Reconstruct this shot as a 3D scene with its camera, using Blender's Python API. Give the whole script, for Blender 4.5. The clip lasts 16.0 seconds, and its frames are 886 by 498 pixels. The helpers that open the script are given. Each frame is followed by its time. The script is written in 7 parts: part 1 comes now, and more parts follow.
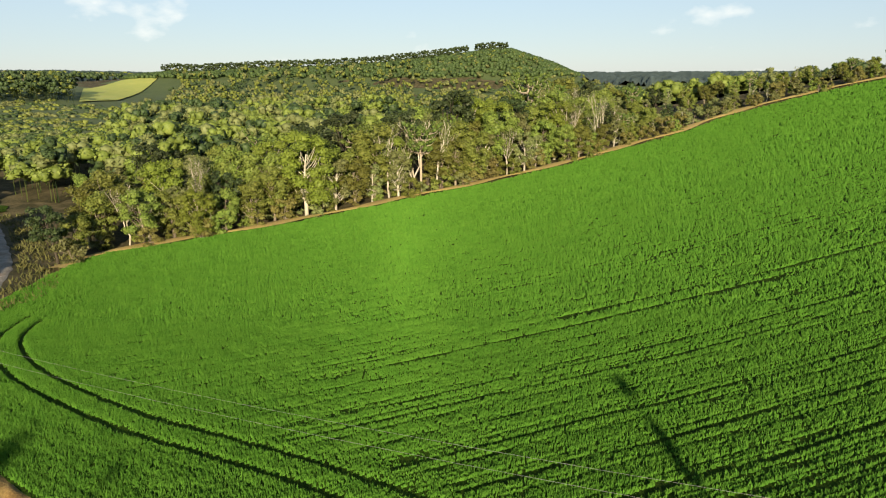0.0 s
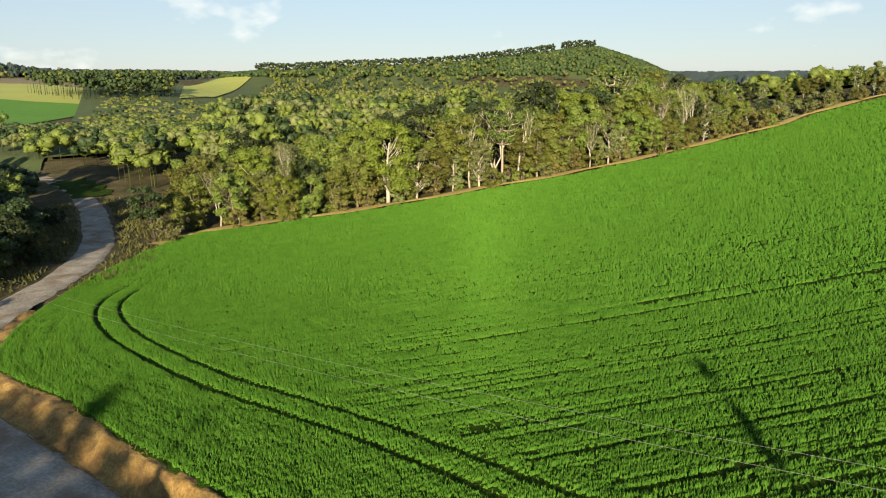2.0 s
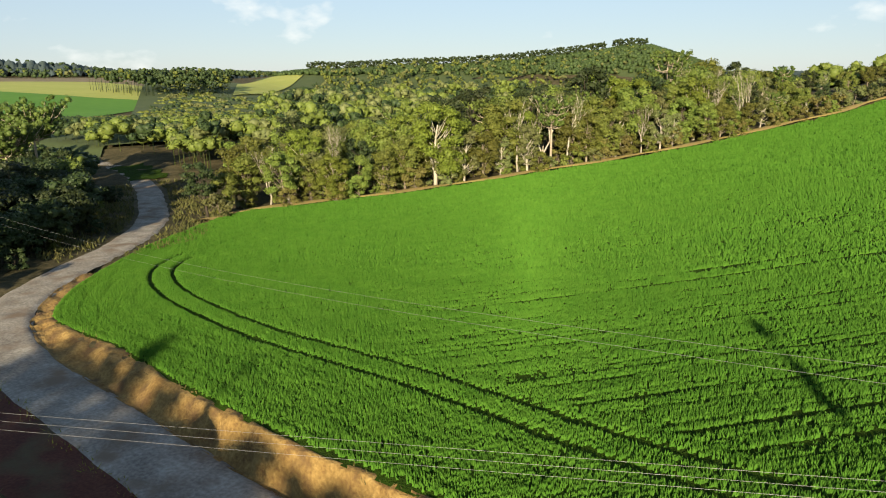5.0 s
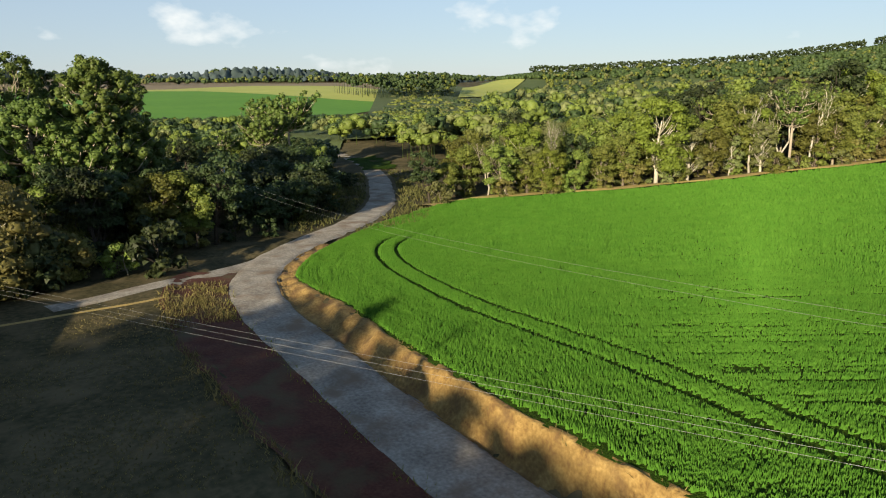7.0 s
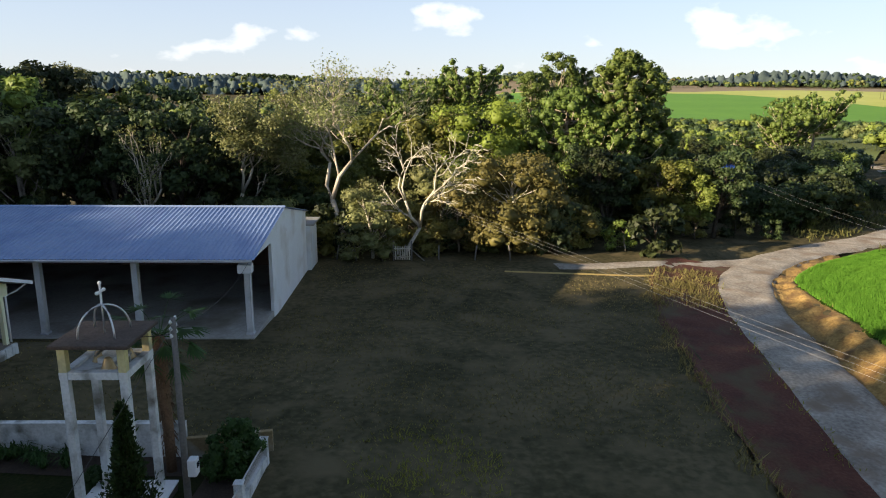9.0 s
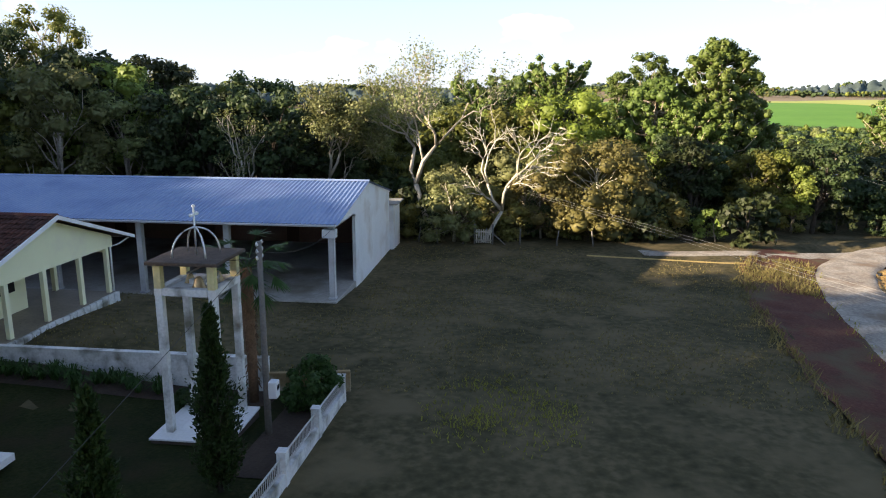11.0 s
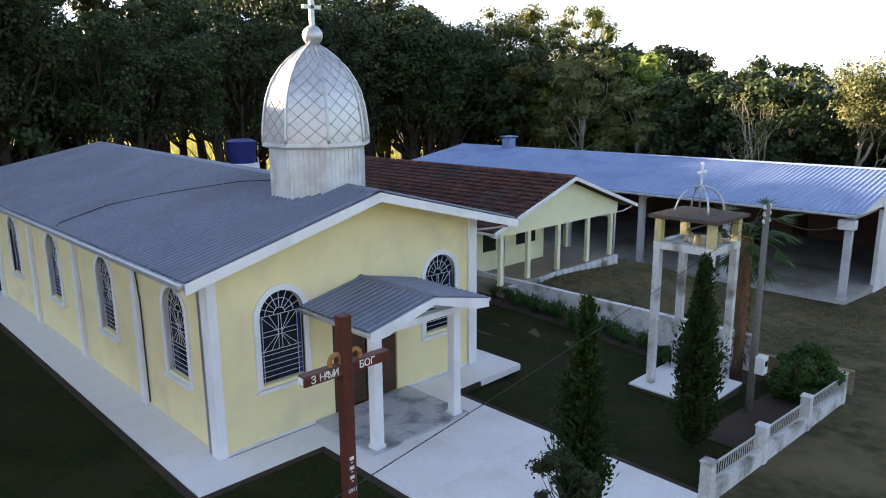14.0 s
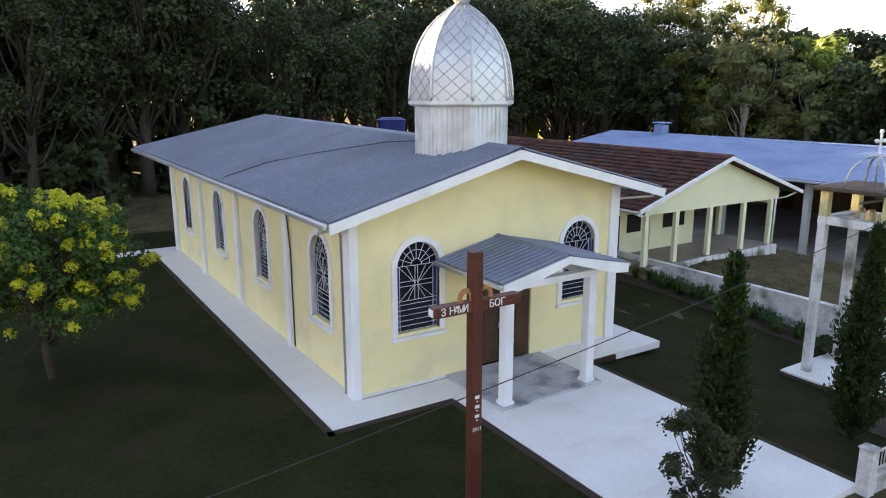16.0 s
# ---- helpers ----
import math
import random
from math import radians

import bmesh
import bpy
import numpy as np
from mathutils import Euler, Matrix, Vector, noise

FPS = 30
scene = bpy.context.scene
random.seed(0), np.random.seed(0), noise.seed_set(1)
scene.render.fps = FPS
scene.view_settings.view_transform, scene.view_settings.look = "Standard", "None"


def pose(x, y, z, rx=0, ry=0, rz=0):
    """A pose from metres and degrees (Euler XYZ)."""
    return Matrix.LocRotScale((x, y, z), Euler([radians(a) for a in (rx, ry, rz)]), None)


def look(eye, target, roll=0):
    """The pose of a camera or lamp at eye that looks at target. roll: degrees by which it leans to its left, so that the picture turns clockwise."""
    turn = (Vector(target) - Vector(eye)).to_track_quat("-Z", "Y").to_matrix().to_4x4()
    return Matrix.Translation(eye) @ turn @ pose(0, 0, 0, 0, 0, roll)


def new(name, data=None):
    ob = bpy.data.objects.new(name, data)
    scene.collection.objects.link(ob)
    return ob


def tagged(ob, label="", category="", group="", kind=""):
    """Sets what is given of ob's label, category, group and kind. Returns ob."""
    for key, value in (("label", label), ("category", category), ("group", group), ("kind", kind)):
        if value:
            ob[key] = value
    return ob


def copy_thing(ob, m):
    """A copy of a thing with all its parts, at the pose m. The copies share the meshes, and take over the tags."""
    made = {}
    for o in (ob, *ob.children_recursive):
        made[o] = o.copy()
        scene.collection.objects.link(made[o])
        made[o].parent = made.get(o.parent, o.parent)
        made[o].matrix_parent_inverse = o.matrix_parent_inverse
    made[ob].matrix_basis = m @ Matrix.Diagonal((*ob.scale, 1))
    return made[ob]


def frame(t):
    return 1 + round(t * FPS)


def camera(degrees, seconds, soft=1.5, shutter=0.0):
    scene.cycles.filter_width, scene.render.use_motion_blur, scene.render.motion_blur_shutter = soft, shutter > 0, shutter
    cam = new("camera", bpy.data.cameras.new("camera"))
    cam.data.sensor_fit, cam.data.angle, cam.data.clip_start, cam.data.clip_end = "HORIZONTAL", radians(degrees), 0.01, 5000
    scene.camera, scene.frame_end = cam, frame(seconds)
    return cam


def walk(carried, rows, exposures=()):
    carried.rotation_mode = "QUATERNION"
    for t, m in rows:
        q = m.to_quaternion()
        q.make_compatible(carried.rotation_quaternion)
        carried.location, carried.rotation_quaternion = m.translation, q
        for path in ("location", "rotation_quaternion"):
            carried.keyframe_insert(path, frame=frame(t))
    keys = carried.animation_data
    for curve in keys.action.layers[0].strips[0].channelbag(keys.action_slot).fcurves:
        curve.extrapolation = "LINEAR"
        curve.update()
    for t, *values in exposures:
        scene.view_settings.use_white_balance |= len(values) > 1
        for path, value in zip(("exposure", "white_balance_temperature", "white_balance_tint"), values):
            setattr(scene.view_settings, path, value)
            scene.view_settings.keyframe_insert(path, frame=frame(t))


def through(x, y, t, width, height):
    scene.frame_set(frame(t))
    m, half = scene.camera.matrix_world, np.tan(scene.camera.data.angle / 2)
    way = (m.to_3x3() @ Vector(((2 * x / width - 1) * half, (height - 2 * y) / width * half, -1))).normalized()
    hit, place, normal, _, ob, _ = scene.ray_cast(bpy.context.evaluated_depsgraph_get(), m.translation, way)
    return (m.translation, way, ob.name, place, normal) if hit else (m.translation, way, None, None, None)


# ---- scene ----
cam = camera(65.0, 16.0, soft=1.1)
PATH = [
    (0, (-4.205, -16.463, 18.797), (-3.517, -18.277, 18.308), -0.3),
    (0.5, (-4.396, -16.363, 18.501), (-3.589, -18.127, 18.012), -0.4),
    (1, (-4.505, -16.261, 18.136), (-3.652, -18.003, 17.648), -0.4),
    (1.5, (-4.538, -16.202, 17.73), (-3.658, -17.93, 17.24), -0.4),
    (2, (-4.548, -16.131, 17.279), (-3.651, -17.85, 16.791), -0.3),
    (2.5, (-4.562, -16.078, 16.822), (-3.655, -17.793, 16.334), -0.4),
    (3, (-4.588, -16.002, 16.41), (-3.659, -17.705, 15.922), -0.3),
    (3.5, (-4.618, -15.935, 16.033), (-3.657, -17.62, 15.545), -0.3),
    (6, (-4.711, -15.532, 13.562), (-3.576, -17.108, 13.085), -0.4),
    (6.5, (-4.89, -15.318, 13.241), (-3.621, -16.789, 12.767), -0.6),
    (7, (-5.035, -14.937, 13.026), (-3.565, -16.209, 12.558), -0.6),
    (7.5, (-5.144, -14.571, 12.805), (-3.401, -15.438, 12.346), -0.5),
    (8, (-5.395, -14.387, 12.473), (-3.493, -14.809, 12.021), -0.4),
    (8.5, (-5.492, -14.405, 12.152), (-3.549, -14.546, 11.699), -0.0),
    (9, (-5.624, -14.479, 11.763), (-3.676, -14.509, 11.309), 0.3),
    (11.3, (-6.214, -14.653, 9.385), (-4.281, -14.382, 8.947), -0.0),
    (11.5, (-6.23, -14.642, 9.305), (-4.308, -14.316, 8.856), -0.2),
    (12, (-6.27, -14.566, 9.064), (-4.396, -14.028, 8.62), -0.3),
    (12.5, (-6.344, -14.519, 8.933), (-4.543, -13.77, 8.491), -0.5),
    (13, (-6.365, -14.504, 8.805), (-4.646, -13.581, 8.364), -0.5),
    (13.5, (-6.412, -14.493, 8.624), (-4.79, -13.407, 8.187), -0.5),
    (14, (-6.504, -14.513, 8.421), (-5.143, -13.112, 7.992), -0.4),
    (14.5, (-6.488, -14.615, 8.253), (-5.322, -13.048, 7.822), -0.1),
    (15, (-6.473, -14.67, 8.011), (-5.373, -13.057, 7.578), -0.1),
    (15.5, (-6.48, -14.717, 7.733), (-5.416, -13.08, 7.298), -0.1),
    (16, (-6.485, -14.702, 7.456), (-5.445, -13.051, 7.018), -0.1),
]
SUN, SKY = 5.0, 0.08
EXPOSURES = [(0, 1.15, 7100, 4), (6, 1.12, 6900, 4), (7, 1.04, 6800, 4), (7.6, 1.05, 6900, 5), (9, 1.53, 7100, 10), (11.5, 2.05, 6800, 14), (12.5, 2.25, 6600, 15), (13.5, 2.5, 7200, 16), (14.5, 2.76, 7800, 17), (16, 2.97, 8300, 18)]
walk(cam, [(t, look(eye, target, roll)) for t, eye, target, roll in PATH], EXPOSURES)

# ---------------------------------------------------------------- light
SUN_AZ, SUN_EL = radians(-24.0), radians(15.0)      # clockwise from +y, above the horizon
world = bpy.data.worlds.new("sky")
scene.world = world
world.use_nodes = True
wn, wl = world.node_tree.nodes, world.node_tree.links
wn.clear()
sky = wn.new("ShaderNodeTexSky")
sky.sky_type, sky.sun_disc = "NISHITA", False
sky.sun_elevation, sky.sun_rotation = SUN_EL, SUN_AZ
sky.air_density, sky.dust_density, sky.ozone_density = 0.8, 0.2, 2.0
# a veil of high thin haze over the clear sky, and a few small puffs of cloud
veil = wn.new("ShaderNodeMixRGB")
veil.inputs[2].default_value = (2.75, 3.15, 4.2, 1)
tc = wn.new("ShaderNodeTexCoord")
up = wn.new("ShaderNodeSeparateXYZ")
haze = wn.new("ShaderNodeMapRange")        # thick towards the horizon, thin overhead
haze.interpolation_type = "SMOOTHSTEP"
haze.inputs["From Min"].default_value, haze.inputs["From Max"].default_value = 0.02, 0.42
haze.inputs["To Min"].default_value, haze.inputs["To Max"].default_value = 0.72, 0.05
wl.new(tc.outputs["Generated"], up.inputs[0]); wl.new(up.outputs["Z"], haze.inputs["Value"]); wl.new(haze.outputs[0], veil.inputs[0])
mp = wn.new("ShaderNodeMapping")
mp.inputs["Scale"].default_value = (1.0, 1.0, 1.9)
cn = wn.new("ShaderNodeTexNoise")
cn.inputs["Scale"].default_value, cn.inputs["Detail"].default_value, cn.inputs["Roughness"].default_value = 6.5, 6.0, 0.5
cr = wn.new("ShaderNodeValToRGB")
cr.color_ramp.elements[0].position, cr.color_ramp.elements[1].position = 0.60, 0.72
mix = wn.new("ShaderNodeMixRGB")
mix.inputs[2].default_value = (6.2, 6.3, 6.6, 1)
bg = wn.new("ShaderNodeBackground")
bg.inputs["Strength"].default_value = SKY
wo = wn.new("ShaderNodeOutputWorld")
wl.new(tc.outputs["Generated"], mp.inputs[0]); wl.new(mp.outputs[0], cn.inputs["Vector"])
wl.new(cn.outputs["Fac"], cr.inputs[0]); wl.new(cr.outputs[0], mix.inputs[0])
wl.new(sky.outputs[0], veil.inputs[1]); wl.new(veil.outputs[0], mix.inputs[1])
wl.new(mix.outputs[0], bg.inputs[0]); wl.new(bg.outputs[0], wo.inputs[0])
sun = new("sun", bpy.data.lights.new("sun", "SUN"))
sun.data.energy, sun.data.angle, sun.data.color = SUN, radians(0.6), (1.0, 0.86, 0.66)
to_sun = Vector((math.sin(SUN_AZ) * math.cos(SUN_EL), math.cos(SUN_AZ) * math.cos(SUN_EL), math.sin(SUN_EL)))
sun.matrix_world = look(to_sun * 100, (0, 0, 0))

# ---------------------------------------------------------------- materials
def mat(name, *colours, scale=1.0, fine=12.0, rough=0.8, metal=0.0, bump=0.3, depth=0.02, stain=None, stain_scale=0.4, per_object=0.0, per_island=0.0, spec=0.3, coat=0.0):
    """A surface whose colours are mixed by coarse and fine noise (metres), with relief and optional stains."""
    m = bpy.data.materials.new(name)
    m.use_nodes = True
    n, l = m.node_tree.nodes, m.node_tree.links
    b = n["Principled BSDF"]
    b.inputs["Roughness"].default_value, b.inputs["Metallic"].default_value = rough, metal
    b.inputs["Specular IOR Level"].default_value, b.inputs["Coat Weight"].default_value = spec, coat
    t = n.new("ShaderNodeTexCoord")
    def noise_at(s, detail=5.0):
        x = n.new("ShaderNodeTexNoise")
        x.inputs["Scale"].default_value, x.inputs["Detail"].default_value = s, detail
        l.new(t.outputs["Object"], x.inputs["Vector"])
        return x
    coarse, grain = noise_at(scale), noise_at(fine)
    add = n.new("ShaderNodeMath"); add.operation = "MULTIPLY_ADD"
    l.new(grain.outputs["Fac"], add.inputs[0]); add.inputs[1].default_value = 0.5
    half = n.new("ShaderNodeMath"); half.operation = "MULTIPLY"
    l.new(coarse.outputs["Fac"], half.inputs[0]); half.inputs[1].default_value = 0.5
    l.new(half.outputs[0], add.inputs[2])
    ramp = n.new("ShaderNodeValToRGB")
    e = ramp.color_ramp.elements
    while len(e) < len(colours):
        e.new(0.5)
    for k, c in enumerate(colours):
        e[k].position = 0.34 + 0.32 * k / max(1, len(colours) - 1)
        e[k].color = (*c, 1)
    l.new(add.outputs[0], ramp.inputs[0])
    out = ramp.outputs[0]
    if stain:
        s = noise_at(stain_scale, 6.0)
        sr = n.new("ShaderNodeValToRGB")
        sr.color_ramp.elements[0].position, sr.color_ramp.elements[1].position = 0.5, 0.68
        l.new(s.outputs["Fac"], sr.inputs[0])
        mx = n.new("ShaderNodeMixRGB")
        mx.inputs[2].default_value = (*stain, 1)
        l.new(sr.outputs[0], mx.inputs[0]); l.new(out, mx.inputs[1])
        out = mx.outputs[0]
    if per_object or per_island:
        hs = n.new("ShaderNodeHueSaturation")
        for amount, source, socket, k in ((per_object, "ShaderNodeObjectInfo", "Random", 0), (per_island, "ShaderNodeNewGeometry", "Random Per Island", 1)):
            if amount:
                src = n.new(source)
                mr = n.new("ShaderNodeMapRange")
                mr.inputs["To Min"].default_value, mr.inputs["To Max"].default_value = 1 - amount, 1 + amount
                l.new(src.outputs[socket], mr.inputs["Value"])
                hs2 = n.new("ShaderNodeHueSaturation")
                l.new(mr.outputs[0], hs2.inputs["Value"])
                l.new(out, hs2.inputs["Color"])
                out = hs2.outputs[0]
                if k == 0:
                    mh = n.new("ShaderNodeMapRange")
                    mh.inputs["To Min"].default_value, mh.inputs["To Max"].default_value = 0.5 - amount * 0.09, 0.5 + amount * 0.06
                    l.new(src.outputs[socket], mh.inputs["Value"])
                    l.new(mh.outputs[0], hs2.inputs["Hue"])
    l.new(out, b.inputs["Base Color"])
    if bump:
        bp = n.new("ShaderNodeBump")
        bp.inputs["Strength"].default_value, bp.inputs["Distance"].default_value = bump, depth
        l.new(add.outputs[0], bp.inputs["Height"])
        l.new(bp.outputs[0], b.inputs["Normal"])
    return m


def leaf_mat(name, *colours, per_object=0.25, through=0.35, rough=0.55, per_island=0.17):
    m = mat(name, *colours, scale=0.6, fine=3.0, rough=rough, bump=0.0, per_object=per_object, per_island=per_island, spec=0.25)
    n, l = m.node_tree.nodes, m.node_tree.links
    b, o = n["Principled BSDF"], n["Material Output"]
    tr = n.new("ShaderNodeBsdfTranslucent")
    ms = n.new("ShaderNodeMixShader")
    ms.inputs[0].default_value = through
    src = b.inputs["Base Color"].links[0].from_socket
    l.new(src, tr.inputs["Color"])
    l.new(b.outputs[0], ms.inputs[1]); l.new(tr.outputs[0], ms.inputs[2]); l.new(ms.outputs[0], o.inputs["Surface"])
    return m


M = {}
M["lawn"] = mat("lawn", (0.03, 0.03, 0.014), (0.07, 0.06, 0.03), (0.135, 0.108, 0.06), scale=0.16, fine=2.6, bump=0.8, depth=0.07, stain=(0.125, 0.1, 0.055), stain_scale=0.35, rough=0.95, spec=0.1)
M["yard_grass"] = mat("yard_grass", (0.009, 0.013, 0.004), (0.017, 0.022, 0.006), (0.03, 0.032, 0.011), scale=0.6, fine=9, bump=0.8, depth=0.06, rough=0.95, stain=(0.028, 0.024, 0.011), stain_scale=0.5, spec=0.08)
M["road"] = mat("road", (0.17, 0.145, 0.12), (0.29, 0.255, 0.21), (0.43, 0.39, 0.33), scale=0.5, fine=5, bump=0.7, depth=0.04, stain=(0.2, 0.145, 0.1), stain_scale=0.4, rough=0.95)
M["red_earth"] = mat("red_earth", (0.055, 0.018, 0.011), (0.09, 0.03, 0.018), (0.125, 0.052, 0.03), scale=0.5, fine=7, bump=0.7, depth=0.06, stain=(0.09, 0.07, 0.035), stain_scale=0.35, rough=0.95)
M["bank_earth"] = mat("bank_earth", (0.14, 0.078, 0.026), (0.25, 0.155, 0.05), (0.36, 0.24, 0.085), scale=1.1, fine=6, bump=1.0, depth=0.14, stain=(0.12, 0.07, 0.03), stain_scale=0.7, rough=0.95)
M["dry_grass"] = mat("dry_grass", (0.3, 0.2, 0.07), (0.42, 0.3, 0.11), (0.22, 0.19, 0.06), scale=0.6, fine=10, bump=0.8, depth=0.08, rough=0.95)
# dark green of the sheet below the blades, with their shade put in
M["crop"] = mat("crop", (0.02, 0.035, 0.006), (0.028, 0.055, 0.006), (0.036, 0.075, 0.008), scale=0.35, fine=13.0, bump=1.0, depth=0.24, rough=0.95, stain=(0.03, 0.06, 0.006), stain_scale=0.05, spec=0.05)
M["crop_blade"] = leaf_mat("crop_blade", (0.054, 0.154, 0.013), (0.068, 0.175, 0.016), (0.082, 0.196, 0.02), per_object=0.0, through=0.2, rough=0.9, per_island=0.06)
M["meadow_blade"] = leaf_mat("meadow_blade", (0.2, 0.2, 0.03), (0.28, 0.27, 0.05), per_object=0.0, through=0.55, rough=0.7, per_island=0.2)
M["meadow"] = mat("meadow", (0.12, 0.13, 0.03), (0.18, 0.18, 0.045), scale=0.2, fine=2, bump=0.6, depth=0.08, rough=0.95)
M["turf_blade"] = leaf_mat("turf_blade", (0.1, 0.09, 0.03), (0.17, 0.14, 0.05), (0.24, 0.19, 0.075), per_object=0.0, through=0.25, rough=0.8, per_island=0.35)
M["wall_yellow"] = mat("wall_yellow", (0.8, 0.7, 0.385), (0.85, 0.745, 0.415), (0.87, 0.775, 0.47), scale=0.7, fine=30, bump=0.12, depth=0.01, rough=0.85, stain=(0.76, 0.66, 0.4), stain_scale=0.8)
M["wall_cream"] = mat("wall_cream", (0.78, 0.76, 0.5), (0.82, 0.8, 0.54), scale=0.7, fine=30, bump=0.12, depth=0.01, rough=0.85, stain=(0.74, 0.7, 0.5), stain_scale=0.8)
M["white_paint"] = mat("white_paint", (0.76, 0.76, 0.77), (0.84, 0.84, 0.84), scale=0.9, fine=25, bump=0.1, depth=0.01, rough=0.7, stain=(0.70, 0.70, 0.70), stain_scale=1.2)
M["worn_white"] = mat("worn_white", (0.46, 0.455, 0.44), (0.6, 0.6, 0.585), (0.7, 0.695, 0.685), scale=0.8, fine=12, bump=0.3, depth=0.02, rough=0.9, stain=(0.16, 0.15, 0.12), stain_scale=1.1)
M["walk_tile"] = mat("walk_tile", (0.68, 0.66, 0.64), (0.78, 0.77, 0.76), scale=0.8, fine=14, bump=0.15, depth=0.01, rough=0.6, stain=(0.62, 0.58, 0.55), stain_scale=0.5)
M["slab"] = mat("slab", (0.36, 0.36, 0.38), (0.55, 0.55, 0.57), scale=1.4, fine=9, bump=0.2, depth=0.01, rough=0.55, stain=(0.2, 0.2, 0.22), stain_scale=1.6)
M["concrete"] = mat("concrete", (0.26, 0.25, 0.23), (0.38, 0.36, 0.33), scale=0.8, fine=12, bump=0.4, depth=0.02, rough=0.9, stain=(0.15, 0.13, 0.11), stain_scale=0.7)
M["dark_slab"] = mat("dark_slab", (0.05, 0.036, 0.028), (0.11, 0.082, 0.064), scale=1.5, fine=14, bump=0.5, depth=0.02, rough=0.95)
M["roof_metal"] = mat("roof_metal", (0.14, 0.156, 0.2), (0.175, 0.194, 0.245), (0.21, 0.23, 0.28), scale=0.35, fine=8, rough=0.55, metal=0.2, bump=0.08, depth=0.01, stain=(0.16, 0.17, 0.2), stain_scale=0.5, spec=0.4)
# plain grey metal; the reflected sky's blue is put into the base colour
M["sky_tinted_metal"] = mat("sky_tinted_metal", (0.19, 0.265, 0.45), (0.23, 0.31, 0.48), (0.28, 0.355, 0.51), scale=0.25, fine=6, rough=0.5, metal=0.15, bump=0.08, depth=0.01, stain=(0.18, 0.25, 0.42), stain_scale=0.4, spec=0.4)
M["dome_metal"] = mat("dome_metal", (0.48, 0.49, 0.5), (0.62, 0.62, 0.62), scale=1.4, fine=9, rough=0.45, metal=0.75, bump=0.15, depth=0.02, spec=0.5, per_object=0.06)
M["drum_metal"] = mat("drum_metal", (0.6, 0.62, 0.64), (0.7, 0.72, 0.73), scale=1.2, fine=12, rough=0.5, metal=0.3, bump=0.1, depth=0.01, stain=(0.5, 0.5, 0.5), stain_scale=1.5)
M["steel"] = mat("steel", (0.5, 0.5, 0.5), (0.62, 0.62, 0.62), scale=2, fine=20, rough=0.4, metal=0.7, bump=0.05)
M["clay_tile"] = mat("clay_tile", (0.085, 0.032, 0.022), (0.13, 0.05, 0.034), (0.18, 0.075, 0.05), scale=0.9, fine=10, bump=0.4, depth=0.02, rough=0.9, per_object=0.3, stain=(0.05, 0.03, 0.025), stain_scale=0.7)
M["glass"] = mat("glass", (0.006, 0.008, 0.016), (0.012, 0.014, 0.026), scale=1.5, fine=6, rough=0.15, bump=0.05, spec=0.25)
# near-black that stands in for the darkness of unlit interiors
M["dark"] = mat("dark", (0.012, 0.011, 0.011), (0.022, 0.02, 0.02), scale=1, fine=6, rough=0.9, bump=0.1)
M["door_wood"] = mat("door_wood", (0.045, 0.022, 0.013), (0.075, 0.038, 0.022), (0.1, 0.05, 0.03), scale=1.2, fine=16, rough=0.55, bump=0.3)
M["cross_wood"] = mat("cross_wood", (0.065, 0.017, 0.012), (0.095, 0.026, 0.018), (0.125, 0.04, 0.026), scale=1.5, fine=18, rough=0.45, bump=0.3, depth=0.01, coat=0.15)
M["dome_seam"] = mat("dome_seam", (0.34, 0.35, 0.36), (0.42, 0.43, 0.44), rough=0.5, metal=0.5, bump=0.0)
M["letter"] = mat("letter", (0.75, 0.74, 0.72), (0.82, 0.81, 0.8), rough=0.6, bump=0.0)
M["rope"] = mat("rope", (0.3, 0.13, 0.05), (0.42, 0.2, 0.08), fine=30, rough=0.9)
M["soil"] = mat("soil", (0.03, 0.02, 0.015), (0.055, 0.038, 0.026), scale=1, fine=9, bump=0.8, depth=0.05, rough=0.95)
M["pole_wood"] = mat("pole_wood", (0.11, 0.1, 0.09), (0.19, 0.175, 0.16), scale=1.5, fine=14, bump=0.4, rough=0.9)
M["bark"] = mat("bark", (0.11, 0.085, 0.06), (0.2, 0.165, 0.12), (0.3, 0.26, 0.2), scale=1.2, fine=7, bump=0.6, depth=0.04, rough=0.95, per_object=0.3)
M["pale_bark"] = mat("pale_bark", (0.27, 0.24, 0.18), (0.4, 0.36, 0.29), (0.5, 0.46, 0.38), scale=0.9, fine=7, bump=0.5, depth=0.03, rough=0.95, per_object=0.2)
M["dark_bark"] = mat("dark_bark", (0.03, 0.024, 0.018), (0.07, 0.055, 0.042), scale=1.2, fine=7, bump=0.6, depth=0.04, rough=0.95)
M["leaf_green"] = leaf_mat("leaf_green", (0.085, 0.115, 0.022), (0.145, 0.175, 0.036), (0.21, 0.235, 0.055), per_object=0.4)
M["leaf_lime"] = leaf_mat("leaf_lime", (0.13, 0.18, 0.025), (0.19, 0.24, 0.04), per_object=0.2)
M["leaf_olive"] = leaf_mat("leaf_olive", (0.11, 0.13, 0.045), (0.16, 0.18, 0.065), (0.22, 0.235, 0.095), per_object=0.3)
M["leaf_spring"] = leaf_mat("leaf_spring", (0.12, 0.14, 0.05), (0.18, 0.195, 0.075), (0.25, 0.255, 0.115), per_object=0.2)
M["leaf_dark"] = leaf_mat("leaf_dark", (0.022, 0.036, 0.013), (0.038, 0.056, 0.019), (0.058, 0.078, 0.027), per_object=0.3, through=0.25)
